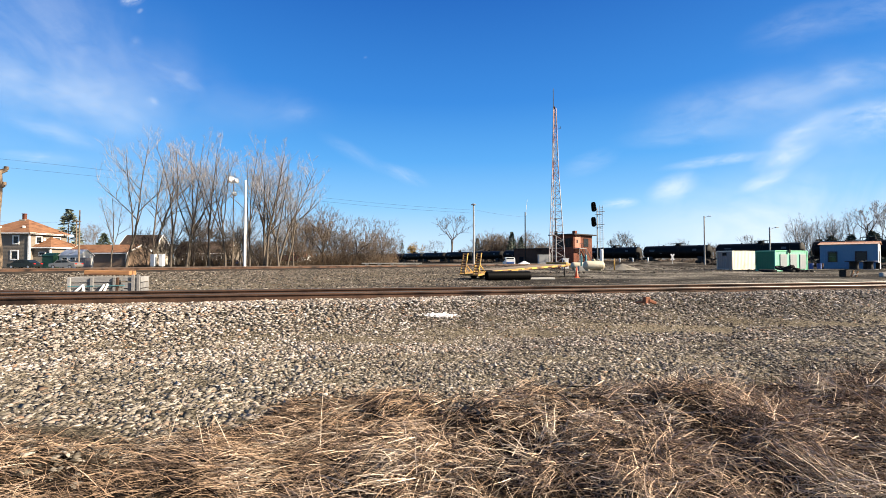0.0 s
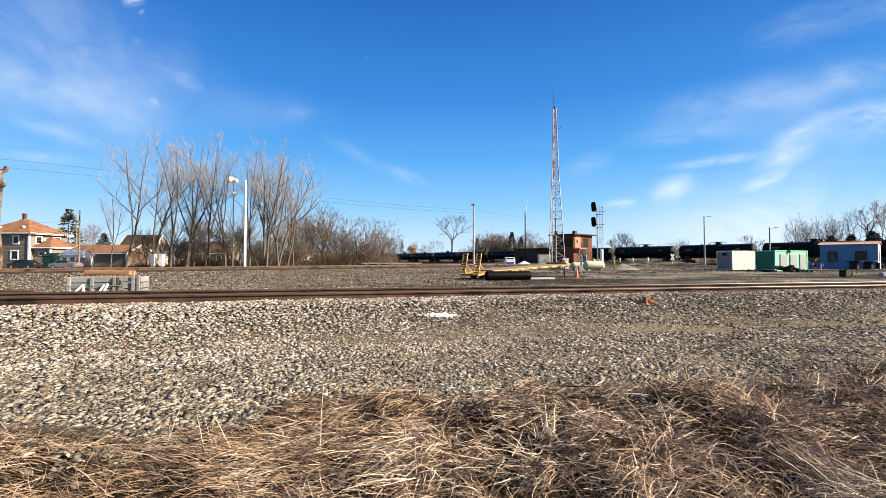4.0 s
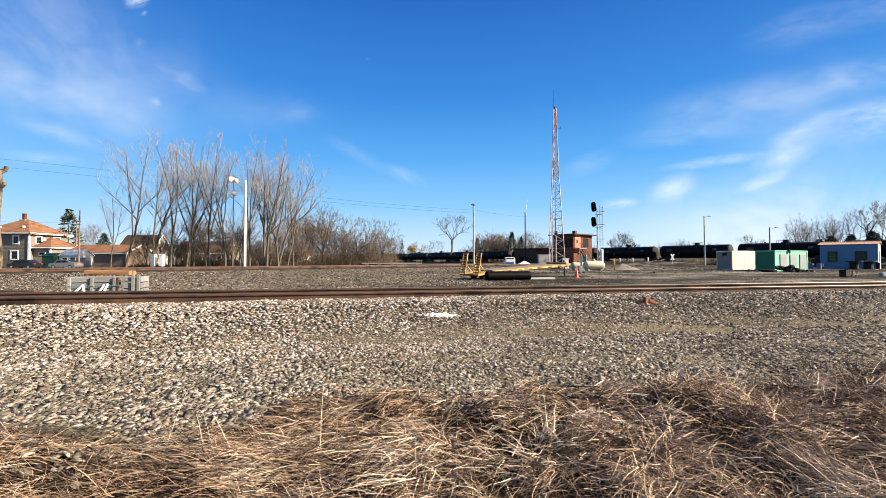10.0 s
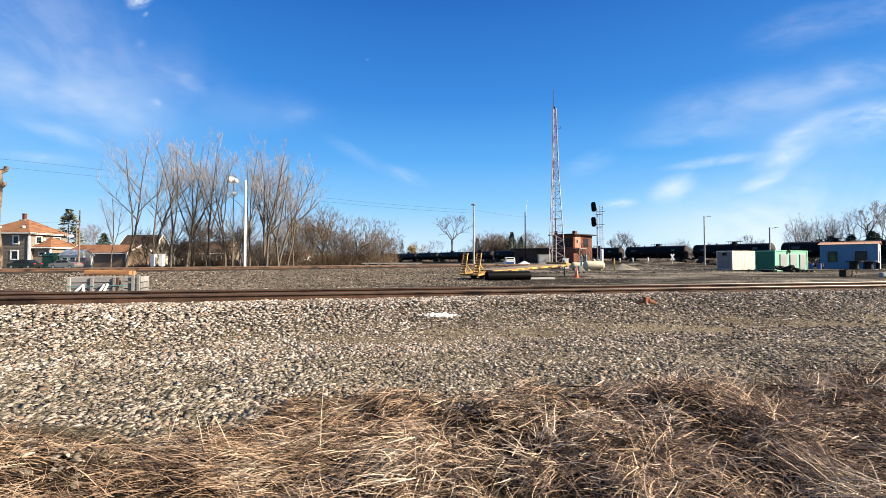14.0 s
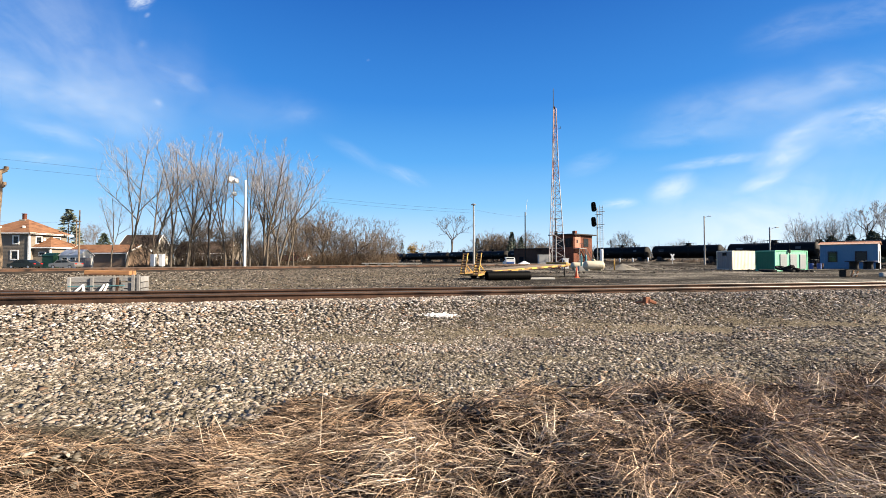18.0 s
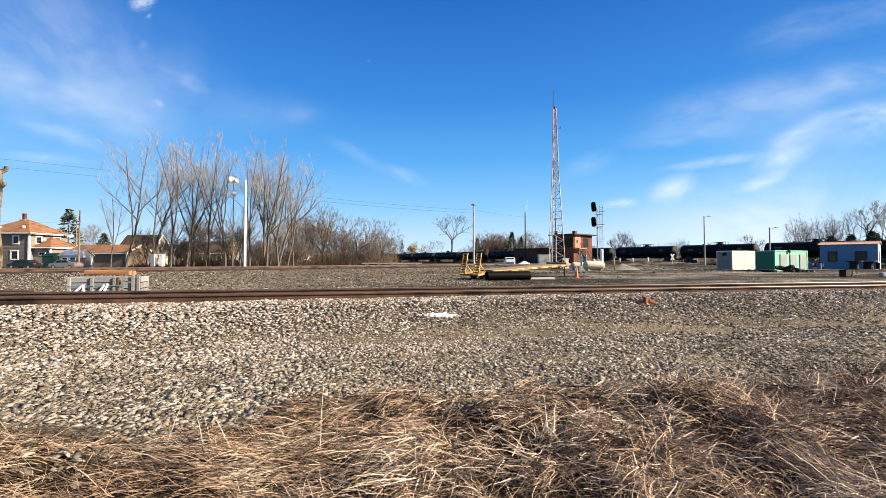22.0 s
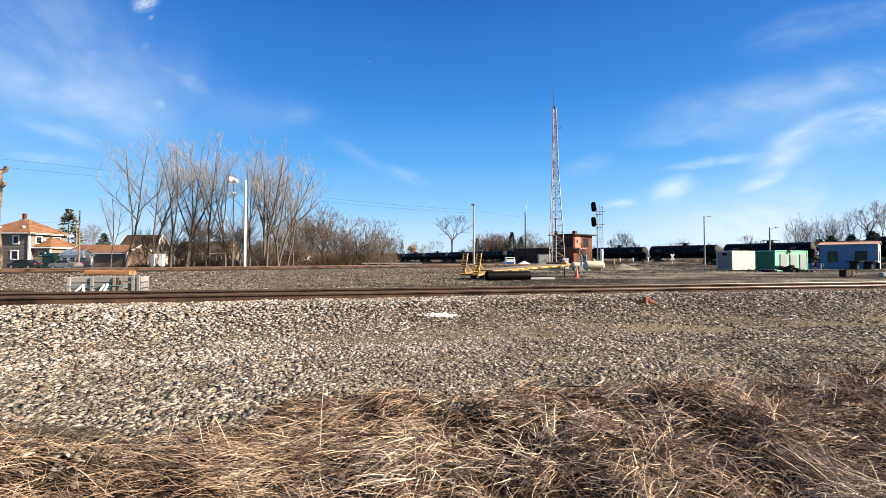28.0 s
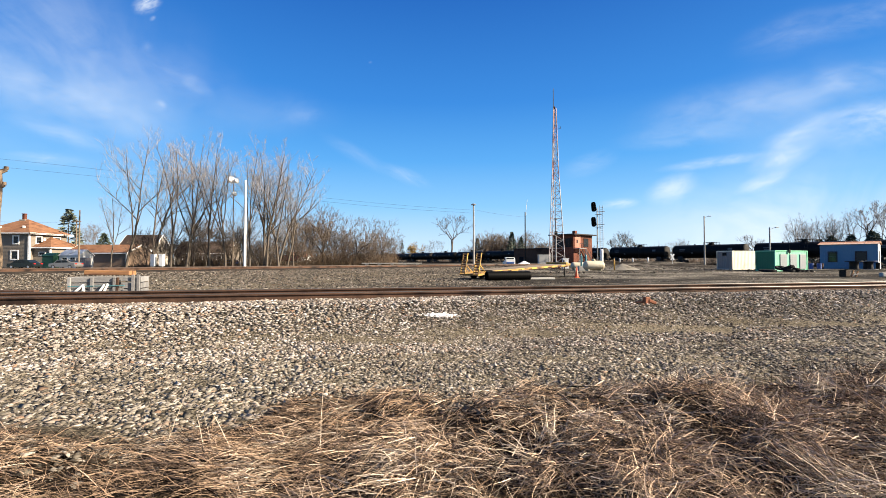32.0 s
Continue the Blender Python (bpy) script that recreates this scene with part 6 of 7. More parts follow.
# ---- trailer ----
def trailer():
    # x runs from the ramps to the tongue
    a = math.degrees(math.atan2(5.0, 8.0))
    t = thing("flatbed_trailer", pose(2.83, 31.35, 0) @ pose(0, 0, 0, 0, 0, a) @ pose(0, 0, 0, 0, -3.0, 0), "yellow tilt-bed equipment trailer with raised loading ramps", "trailer")
    L, W, H = 9.0, 2.3, 0.5
    for y in (0, W):
        bm = bmesh.new()
        box(bm, (L / 2 + 0.4, y, H + 0.02), (L - 1.2, 0.12, 0.15), bevel=0.015)
        part("side_beam", bm, M_YELLOW, t)
    for k in range(8):
        bm = bmesh.new()
        box(bm, (1.3 + k * 1.0, W / 2, H - 0.02), (0.1, W - 0.14, 0.12))
        part("crossmember", bm, M_BLACK, t)
    for k in range(9):
        bm = bmesh.new()
        box(bm, (L / 2 + 0.4, 0.19 + k * 0.24, H + 0.11), (L - 1.2, 0.22, 0.05), bevel=0.008)
        part("deck_plank", bm, M_DECK, t)
    bm = bmesh.new()
    box(bm, (0.35, W / 2, H - 0.08), (1.3, W, 0.14), (0, -6, 0), bevel=0.015)
    part("beavertail", bm, M_YELLOW, t)
    for y in (0.3, W - 0.3):
        bm = bmesh.new()
        for dy in (-0.28, 0.28):
            rod(bm, (-0.35, y + dy, 0.3), (0.05, y + dy, 1.95), 0.055, n=6)
        for dy in (-0.28, 0.28):
            rod(bm, (0.4, y + dy, 0.45), (-0.1, y + dy, 1.05), 0.035, n=6)
        ramp_part = part("ramp", bm, M_YELLOW, t, "yellow raised ladder ramp")
        for k in range(9):
            s = k / 8.4
            bm = bmesh.new()
            rod(bm, (-0.35 + 0.4 * s, y - 0.28, 0.35 + 1.6 * s), (-0.35 + 0.4 * s, y + 0.28, 0.35 + 1.6 * s), 0.05, n=6)
            part("rung", bm, M_RUNG, ramp_part)
    for x in (1.0, 1.75):
        for y in (-0.1, W + 0.1):
            bm = bmesh.new()
            lathe(bm, [(0, -0.11), (0.17, -0.11), (0.19, -0.09), (0.28, -0.11), (0.32, -0.07), (0.32, 0.07), (0.28, 0.11), (0.19, 0.09), (0, 0.09)], 20, pose(x, y, 0.26 - 0.02 * x, 90, 0, 0))
            w = part("wheel", bm, M_RUBBER, t)
            bm = bmesh.new()
            lathe(bm, [(0, 0.115), (0.15, 0.115), (0.17, 0.09), (0.17, -0.115), (0, -0.115)], 16, pose(x, y, 0.26 - 0.02 * x, 90, 0, 0))
            part("rim", bm, M_TRUCKS, w)
        bm = bmesh.new()
        rod(bm, (x, 0, 0.25), (x, W, 0.25), 0.06, n=8)
        part("axle", bm, M_BLACK, t)
    bm = bmesh.new()
    for y in (0.35, W - 0.35):
        rod(bm, (L - 0.9, y, H), (L + 0.9, W / 2, H), 0.08, n=6)
    box(bm, (L + 1.1, W / 2, H), (0.6, 0.2, 0.18), bevel=0.02)
    part("tongue", bm, M_YELLOW, t)
    bm = bmesh.new()
    box(bm, (L - 0.2, W / 2, H + 0.08), (0.2, W, 0.4), bevel=0.02)
    part("headboard", bm, M_YELLOW, t)
    bm = bmesh.new()
    rod(bm, (L + 0.7, W / 2, -0.46), (L + 0.7, W / 2, H + 0.4), 0.06, n=8)
    box(bm, (L + 0.7, W / 2, -0.47), (0.5, 0.5, 0.06))
    part("jack", bm, M_BLACK, t)
    for k in range(7):
        bm = bmesh.new()
        box(bm, (1.5 + k * 1.05, -0.07, H), (0.35, 0.015, 0.07))
        part("reflector", bm, M_RAIL, t)
    return t


trailer()


def culvert():
    bm = bmesh.new()
    prof = [(0.27, -1.65), (0.31, -1.65)]
    for k in range(22):
        z = -1.6 + 3.2 * k / 22
        prof += [(0.31, z), (0.313, z + 0.03), (0.313, z + 0.08), (0.31, z + 0.11)]
    prof += [(0.31, 1.65), (0.27, 1.65), (0.27, -1.65)]
    lathe(bm, prof, 22)
    o = smooth(obj_from("drain_pipe", bm, M_BLACKPLASTIC))
    o.matrix_basis = pose(4.55, 30.4, 0.34, 0, 0, 17) @ pose(0, 0, 0, 0, 90, 0)
    return tagged(o, "black corrugated plastic drain pipe lying on the ground", "pipe")


culvert()
bm = bmesh.new()
box(bm, (0, 0, 0.07), (2.15, 0.5, 0.14), bevel=0.03)
o = obj_from("concrete_slab", bm, M_CONCRETE)
o.matrix_basis = pose(7.1, 31.9, 0, 0, 0, 8)
tagged(o, "flat pale concrete slab lying beneath the trailer", "concrete slab")


def cone(x, y, z=0.0):
    c = thing("traffic_cone", pose(x, y, z), "orange traffic cone with a square foot", "traffic cone")
    bm = bmesh.new()
    box(bm, (0, 0, 0.02), (0.38, 0.38, 0.04), bevel=0.012)
    part("foot", bm, M_ORANGE, c)
    bm = bmesh.new()
    lathe(bm, [(0.15, 0.04), (0.035, 0.86), (0.02, 0.88), (0, 0.88)], 18)
    smooth(part("body", bm, M_ORANGE, c))
    return c


cone(10.7, 34.9)


# ---- crate and timber beside the main line ----
def crate():
    c = thing("timber_crate", pose(-11.43, 13.3, 0.14, 0, 0, 13), "weathered grey wooden crate with a plank side", "crate")
    for k in range(4):
        bm = bmesh.new()
        box(bm, (0.85, 0.0, 0.12 + k * 0.19), (1.7, 0.035, 0.165), bevel=0.008)
        part("plank", bm, M_WOOD, c)
        bm = bmesh.new()
        box(bm, (2.2, 0.0, 0.12 + k * 0.19), (0.62, 0.035, 0.165 - 0.04 * (k % 2)), (0, 3 * (k % 2), 0), bevel=0.008)
        part("plank", bm, M_WOOD, c)
        bm = bmesh.new()
        box(bm, (1.25, 0.8, 0.12 + k * 0.19), (2.5, 0.035, 0.165), bevel=0.008)
        part("plank", bm, M_WOOD, c)
        for x in (-0.02, 2.52):
            bm = bmesh.new()
            box(bm, (x, 0.4, 0.12 + k * 0.19), (0.035, 0.76, 0.165), bevel=0.008)
            part("plank", bm, M_WOOD, c)
    for x, h in ((0.05, 0.76), (0.83, 0.76), (1.62, 0.76), (2.28, 0.84), (2.47, 0.84)):
        bm = bmesh.new()
        box(bm, (x, -0.05, h / 2), (0.11, 0.07, h), bevel=0.01)
        part("stud", bm, M_WOOD, c)
    bm = bmesh.new()
    box(bm, (1.72, -0.06, 0.36), (0.09, 0.06, 0.8), (0, 4, 0), bevel=0.01)
    part("stud", bm, M_RAIL, c, "rust-brown upright bar")
    bm = bmesh.new()
    box(bm, (1.25, 0.4, 0.04), (2.5, 0.8, 0.05))
    part("floor_board", bm, M_WOOD, c)
    for (x0, z0), (x1, z1) in (((0.2, 0.26), (0.54, 0.52)), ((0.56, 0.56), (0.6, 0.24)), ((1.06, 0.24), (1.3, 0.54)), ((1.24, 0.24), (1.42, 0.56))):
        bm = bmesh.new()
        rod(bm, (x0, -0.12, z0), (x1, -0.12, z1), 0.042, n=6)
        part("strap", bm, M_WHITE, c, "slanting white strap")
    bm = bmesh.new()
    rod(bm, (0.05, -0.1, 0.5), (2.0, -0.1, 0.5), 0.012, n=6)
    part("cord", bm, M_TEAL, c, "teal cord along the side")
    for o in c.children:
        o.matrix_basis = Matrix.Diagonal((0.77, 0.77, 1, 1)) @ o.matrix_basis
    return c


crate()
for k, (x0, y0, z0, ln, a) in enumerate(((-11.03, 13.45, 1.02, 1.24, 12.0), (-11.0, 13.66, 1.01, 1.18, 14.0))):
    bm = bmesh.new()
    box(bm, (ln / 2, 0, 0.075), (ln, 0.2, 0.14), (0, 0.8, 0), bevel=0.016)
    o = obj_from("timber_beam", bm, M_NEWWOOD)
    o.matrix_basis = pose(x0, y0, z0 - 0.05, 0, 0, a)
    tagged(o, "orange-brown sawn timber lying on the crate", "timber", "timbers on the crate")
bm = bmesh.new()
box(bm, (1.6, 0, 0.09), (3.6, 0.2, 0.18), bevel=0.015)
o = obj_from("old_tie", bm, M_RAIL)
o.matrix_basis = pose(-15.3, 12.4, 0.38, 0, 0, 7)
tagged(o, "rust-brown timber lying beside the rails", "timber")

# small things on the near shoulder
bm = bmesh.new()
box(bm, (0, 0, 0.07), (0.14, 0.11, 0.16), (0, 8, 20), bevel=0.015)
box(bm, (0.13, 0.01, 0.04), (0.2, 0.11, 0.07), (0, 22, 10), bevel=0.012)
box(bm, (-0.16, 0.0, 0.03), (0.14, 0.05, 0.04), (0, -8, 5), bevel=0.01)
o = obj_from("broken_brick", bm, M_BROKEN)
o.location = (4.7, 10.1, float(height(np.array(4.7), np.array(10.1))))
tagged(o, "broken red-brown brick on the ballast", "brick")

# ---- poles and wires ----
def pole(x, y, h, r, material, label, lamp="", arm=1.0, name="utility_pole", z=0.0):
    p = thing(name, pose(x, y, z), label, "pole")
    bm = bmesh.new()
    rod(bm, (0, 0, -0.2), (0, 0, h), r, r * 0.7, 10)
    part("shaft", bm, material, p)
    if lamp == "top":
        bm = bmesh.new()
        lathe(bm, [(0, 0), (0.5, 0.02), (0.55, 0.12), (0.3, 0.3), (0, 0.32)], 14, pose(0, 0, h))
        part("lamp", bm, M_STEEL, p, "round lamp head")
    if lamp == "arm":
        bm = bmesh.new()
        rod(bm, (0, 0, h - 0.4), (arm, 0, h), 0.04, n=6)
        part("arm", bm, M_STEEL, p)
        bm = bmesh.new()
        box(bm, (arm + 0.25, 0, h - 0.02), (0.6, 0.3, 0.18), bevel=0.05)
        part("lamp", bm, M_STEEL, p, "street lamp head")
    if lamp == "cross":
        bm = bmesh.new()
        box(bm, (0, -0.1, h - 0.5), (2.0, 0.1, 0.12))
        part("crossarm", bm, material, p)
    return p


pole(-25.95, 57.0, 11.9, 0.18, M_WHITE, "tall white steel pole beside the second line", name="steel_pole")
pole(6.2, 88.0, 12.5, 0.2, M_POLEGREY, "grey lamp pole in the yard", "top", name="lamp_pole")
up = pole(18.9, 100.0, 12.4, 0.16, M_BLACK, "thin dark utility pole with a white whip aerial")
bm = bmesh.new()
rod(bm, (0.1, -0.2, 11.6), (0.45, -0.2, 15.4), 0.05, 0.03, n=6)
part("whip_aerial", bm, M_WHITE, up, "thin white whip aerial")
pole(57.1, 95.0, 11.0, 0.17, M_POLEGREY, "weathered grey lamp pole with a short arm", "arm", 1.0, name="lamp_pole")
pole(60.1, 80.0, 7.4, 0.16, M_POLEGREY, "weathered grey lamp pole behind the containers", "arm", 1.1, name="lamp_pole")


def snag(x, y, h):
    """A topped dead trunk with sawn limb stubs."""
    s = thing("dead_tree", pose(x, y, 0), "topped dead tree trunk with sawn limb stubs", "tree")
    rng = random.Random(17)
    seg = []
    pt, rad = Vector((0, 0, -0.2)), 0.34
    for k in range(10):
        q = Vector((0.12 * math.sin(k * 0.9), 0.1 * math.cos(k), h * (k + 1) / 10))
        seg.append((pt, q, rad, rad * 0.95))
        pt, rad = q, rad * 0.95
    new("trunk", tube_mesh("trunk", seg, M_SNAG, 10)).parent = s
    for z, a, ln, r in ((h * 0.84, 20, 0.5, 0.16), (h * 0.9, 200, 0.45, 0.14), (h * 0.99, 60, 0.6, 0.18), (h * 0.7, 330, 0.4, 0.12), (h * 0.62, 150, 0.35, 0.12)):
        bm = bmesh.new()
        d = Vector((math.cos(radians(a)), math.sin(radians(a)), 0.7)).normalized()
        c = Vector((0, 0, z))
        rod(bm, c, c + d * ln, r * 1.2, r, 8)
        rod(bm, c + d * ln, c + d * ln + Vector((0, 0, 0.3)), r, r * 0.9, 8)
        part("limb_stub", bm, M_SNAG, s)
    return s


snag(-41.0, 40.0, 9.6)
pole(-72.5, 86.0, 9.5, 0.14, M_POLEWOOD, "wooden utility pole behind the houses", "cross")
pole(-55.2, 66.0, 9.0, 0.13, M_POLEWOOD, "slim wooden pole beside the parked cars")


def floodlight():
    p = thing("floodlight_mast", pose(-33.8, 70.0, 0), "lattice floodlight mast with white lamps behind trees", "lamp mast")
    bm = bmesh.new()
    rod(bm, (0, 0, 0), (0, 0, 14.1), 0.1, 0.07, 8)
    part("shaft", bm, M_POLEWOOD, p)
    for x, z, r in ((-0.15, 14.25, 0.62), (0.62, 14.1, 0.42), (0.35, 12.0, 0.4)):
        bm = bmesh.new()
        lathe(bm, [(0, 0.35), (r * 0.7, 0.3), (r, 0.0), (r * 0.95, -0.1), (0, -0.12)], 16, pose(x, -0.4, z, 75, 0, 40))
        part("lamp", bm, M_WHITE, p, "white round lamp")
    return p


floodlight()


def wire(p, q, sag, r=0.013):
    bm = bmesh.new()
    p, q = Vector(p), Vector(q)
    prev = p
    for k in range(1, 17):
        t = k / 16
        c = p.lerp(q, t) - Vector((0, 0, sag * 4 * t * (1 - t)))
        rod(bm, prev, c, r, n=4, caps=False)
        prev = c
    o = obj_from("overhead_wire", bm, M_WIRE)
    return tagged(o, "thin black overhead wire", "wire", "overhead wires")


wire((-90, 50, 16.5), (-24.9, 80, 13.2), -0.8)
wire((-90, 50, 15.4), (-24.9, 80, 12.4), -0.6)
wire((-24.9, 80, 13.2), (6.2, 88, 11.5), 0.25)
wire((-24.9, 80, 12.5), (6.2, 88, 10.9), 0.25)
wire((6.2, 88, 11.6), (18.9, 100, 11.3), 0.2)
wire((-88, 84, 8.9), (-72.5, 86, 9.0), 0.2)
wire((-72.5, 86, 9.0), (-55.2, 66, 8.6), 0.6)


def crossbuck(x, y):
    c = thing("crossing_sign", pose(x, y, 0.6), "white crossed-board railway crossing sign on a post", "sign")
    bm = bmesh.new()
    rod(bm, (0, 0, -0.6), (0, 0, 1.9), 0.06, n=8)
    part("post", bm, M_STEEL, c)
    for a in (45, -45):
        bm = bmesh.new()
        box(bm, (0, -0.08 - (0.03 if a > 0 else 0), 1.45), (1.5, 0.025, 0.34), (0, a + 18 * (1 if a > 0 else -1), 0), bevel=0.008)
        part("board", bm, M_WHITE, c)
    return c


crossbuck(51.6, 98.0)


# ---- parked vehicles ----
def car(m, paint, label):
    c = thing("car", m, label, "car", "parked cars")
    L, W = 4.6, 1.75
    side = [(0.0, 0.45), (0.05, 0.8), (0.9, 0.93), (1.45, 1.38), (3.1, 1.42), (3.9, 1.0), (4.5, 0.92), (4.6, 0.5), (4.45, 0.28), (0.15, 0.28)]
    bm = bmesh.new()
    prism(bm, side, 0, W)
    bmesh.ops.bevel(bm, geom=bm.edges[:], offset=0.05, segments=2, affect="EDGES")
    part("body", bm, paint, c)
    for y in (-0.012, W + 0.012):
        for pts in ([(1.2, 0.96), (1.58, 1.3), (2.2, 1.33), (2.2, 0.98)], [(2.3, 0.98), (2.3, 1.33), (3.02, 1.34), (3.5, 1.02)]):
            bm = bmesh.new()
            prism(bm, pts, y - 0.008, y + 0.008)
            part("side_window", bm, M_GLASS, c)
    bm = bmesh.new()
    box(bm, (1.16, W / 2, 1.16), (0.03, W - 0.3, 0.55), (0, 51, 0))
    part("windscreen", bm, M_GLASS, c)
    bm = bmesh.new()
    box(bm, (3.54, W / 2, 1.22), (0.03, W - 0.3, 0.72), (0, -62, 0))
    part("rear_window", bm, M_GLASS, c)
    for x in (0.85, 3.7):
        for y in (0.08, W - 0.08):
            bm = bmesh.new()
            lathe(bm, [(0, -0.1), (0.2, -0.1), (0.3, -0.1), (0.33, -0.07), (0.33, 0.07), (0.3, 0.1), (0, 0.1)], 18, pose(x, y, 0.33, 90, 0, 0))
            w = part("wheel", bm, M_RUBBER, c)
            bm = bmesh.new()
            lathe(bm, [(0, 0.112), (0.19, 0.112), (0.2, -0.112), (0, -0.112)], 14, pose(x, y, 0.33, 90, 0, 0))
            part("rim", bm, M_STEEL, w)
    for y in (0.25, W - 0.25):
        bm = bmesh.new()
        box(bm, (4.56, y, 0.8), (0.08, 0.35, 0.16), bevel=0.02)
        part("tail_light", bm, M_LAMPRED, c, "red tail light")
        bm = bmesh.new()
        box(bm, (0.06, y, 0.7), (0.08, 0.35, 0.14), bevel=0.02)
        part("headlight", bm, M_GLASS, c)
    return c


car(pose(-63.2, 63.0, 0.1) @ Matrix.Diagonal((0.86, 0.9, 0.95, 1)), M_DARKCAR, "dark green parked saloon car")
car(pose(-57.6, 63.5, 0.1) @ Matrix.Diagonal((0.86, 0.9, 0.95, 1)), M_SILVER, "silver-brown parked estate car")
car(pose(-43.0, 82.0, 0.0), M_BLUEDRUM, "dark blue car parked among the trees")


def pickup():
    c = thing("pickup_truck", pose(14.5, 87.5, 0.1, 0, 0, 90) @ Matrix.Diagonal((1, 1, 0.84, 1)), "white parked service truck with a blue front", "truck")
    bm = bmesh.new()
    prism(bm, [(0, 0.4), (0, 1.6), (0.1, 1.62), (0.35, 2.1), (1.7, 2.15), (1.9, 1.5), (2.0, 1.15), (4.4, 1.1), (4.5, 0.5), (4.4, 0.4)], 0, 1.9)
    bmesh.ops.bevel(bm, geom=bm.edges[:], offset=0.05, segments=1, affect="EDGES")
    part("body", bm, M_WHITE, c)
    bm = bmesh.new()
    box(bm, (0.2, 0.95, 1.86), (0.03, 1.6, 0.42), (0, 28, 0))
    part("windscreen", bm, M_GLASS, c)
    bm = bmesh.new()
    box(bm, (-0.03, 0.95, 0.85), (0.06, 1.5, 0.4), bevel=0.02)
    part("grille", bm, M_BLUEDRUM, c, "blue front panel")
    for y in (-0.01, 1.91):
        bm = bmesh.new()
        prism(bm, [(0.35, 1.5), (0.5, 2.0), (1.5, 2.03), (1.65, 1.5)], y - 0.01, y + 0.01)
        part("side_window", bm, M_GLASS, c)
    for x in (0.8, 3.6):
        for y in (0.1, 1.8):
            bm = bmesh.new()
            lathe(bm, [(0, -0.12), (0.34, -0.12), (0.39, -0.08), (0.39, 0.08), (0.34, 0.12), (0, 0.12)], 18, pose(x, y, 0.39, 90, 0, 0))
            part("wheel", bm, M_RUBBER, c)
    return c


pickup()


def heap(name, x, y, sx, sy, h, material, label, seed):
    """A poured heap: a slumped cone with an uneven skirt."""
    rng = random.Random(seed)
    bm = bmesh.new()
    rings, k = [], 28
    for j in range(7):
        f = j / 6
        rings.append([bm.verts.new((math.cos(6.283 * i / k) * sx * f * rng.uniform(0.9, 1.1), math.sin(6.283 * i / k) * sy * f * rng.uniform(0.9, 1.1),
                                    h * (1 - f) ** 1.15 + rng.uniform(-0.03, 0.03) * h - 0.05 * f)) for i in range(k)])
    for a, b in zip(rings, rings[1:]):
        for i in range(k):
            bm.faces.new((a[i], a[(i + 1) % k], b[(i + 1) % k], b[i]))
    bmesh.ops.remove_doubles(bm, verts=bm.verts, dist=0.02)
    o = smooth(obj_from(name, bm, material))
    o.location = (x, y, float(height(np.array(x), np.array(y))))
    return tagged(o, label, "heap")


heap("salt_heap", 15.9, 85.5, 3.0, 1.7, 1.25, M_WHITE, "white poured heap beside the parked truck", 5)
heap("gravel_heap", 26.0, 63.0, 2.6, 2.2, 0.9, M_BED, "pale gravel heap beside the signal", 6)


# ---- houses ----
def hip_roof(bm, x0, x1, y0, y1, z, h, over=0.5, ridge=None):
    x0, x1, y0, y1 = x0 - over, x1 + over, y0 - over, y1 + over
    r = ridge if ridge is not None else max(0.0, (x1 - x0) - (y1 - y0)) / 2
    cx, cy = (x0 + x1) / 2, (y0 + y1) / 2
    b = [bm.verts.new(p) for p in ((x0, y0, z), (x1, y0, z), (x1, y1, z), (x0, y1, z))]
    t = [bm.verts.new((cx - r - 0.02, cy, z + h)), bm.verts.new((cx + r + 0.02, cy, z + h))]
    lo = [bm.verts.new((v.co.x, v.co.y, z - 0.12)) for v in b]
    bm.faces.new((b[0], b[1], t[1], t[0]))
    bm.faces.new((b[1], b[2], t[1]))
    bm.faces.new((b[2], b[3], t[0], t[1]))
    bm.faces.new((b[3], b[0], t[0]))
    bm.faces.new(lo[::-1])
    for i in range(4):
        j = (i + 1) % 4
        bm.faces.new((b[i], lo[i], lo[j], b[j]))
    bmesh.ops.recalc_face_normals(bm, faces=bm.faces)
    return bm


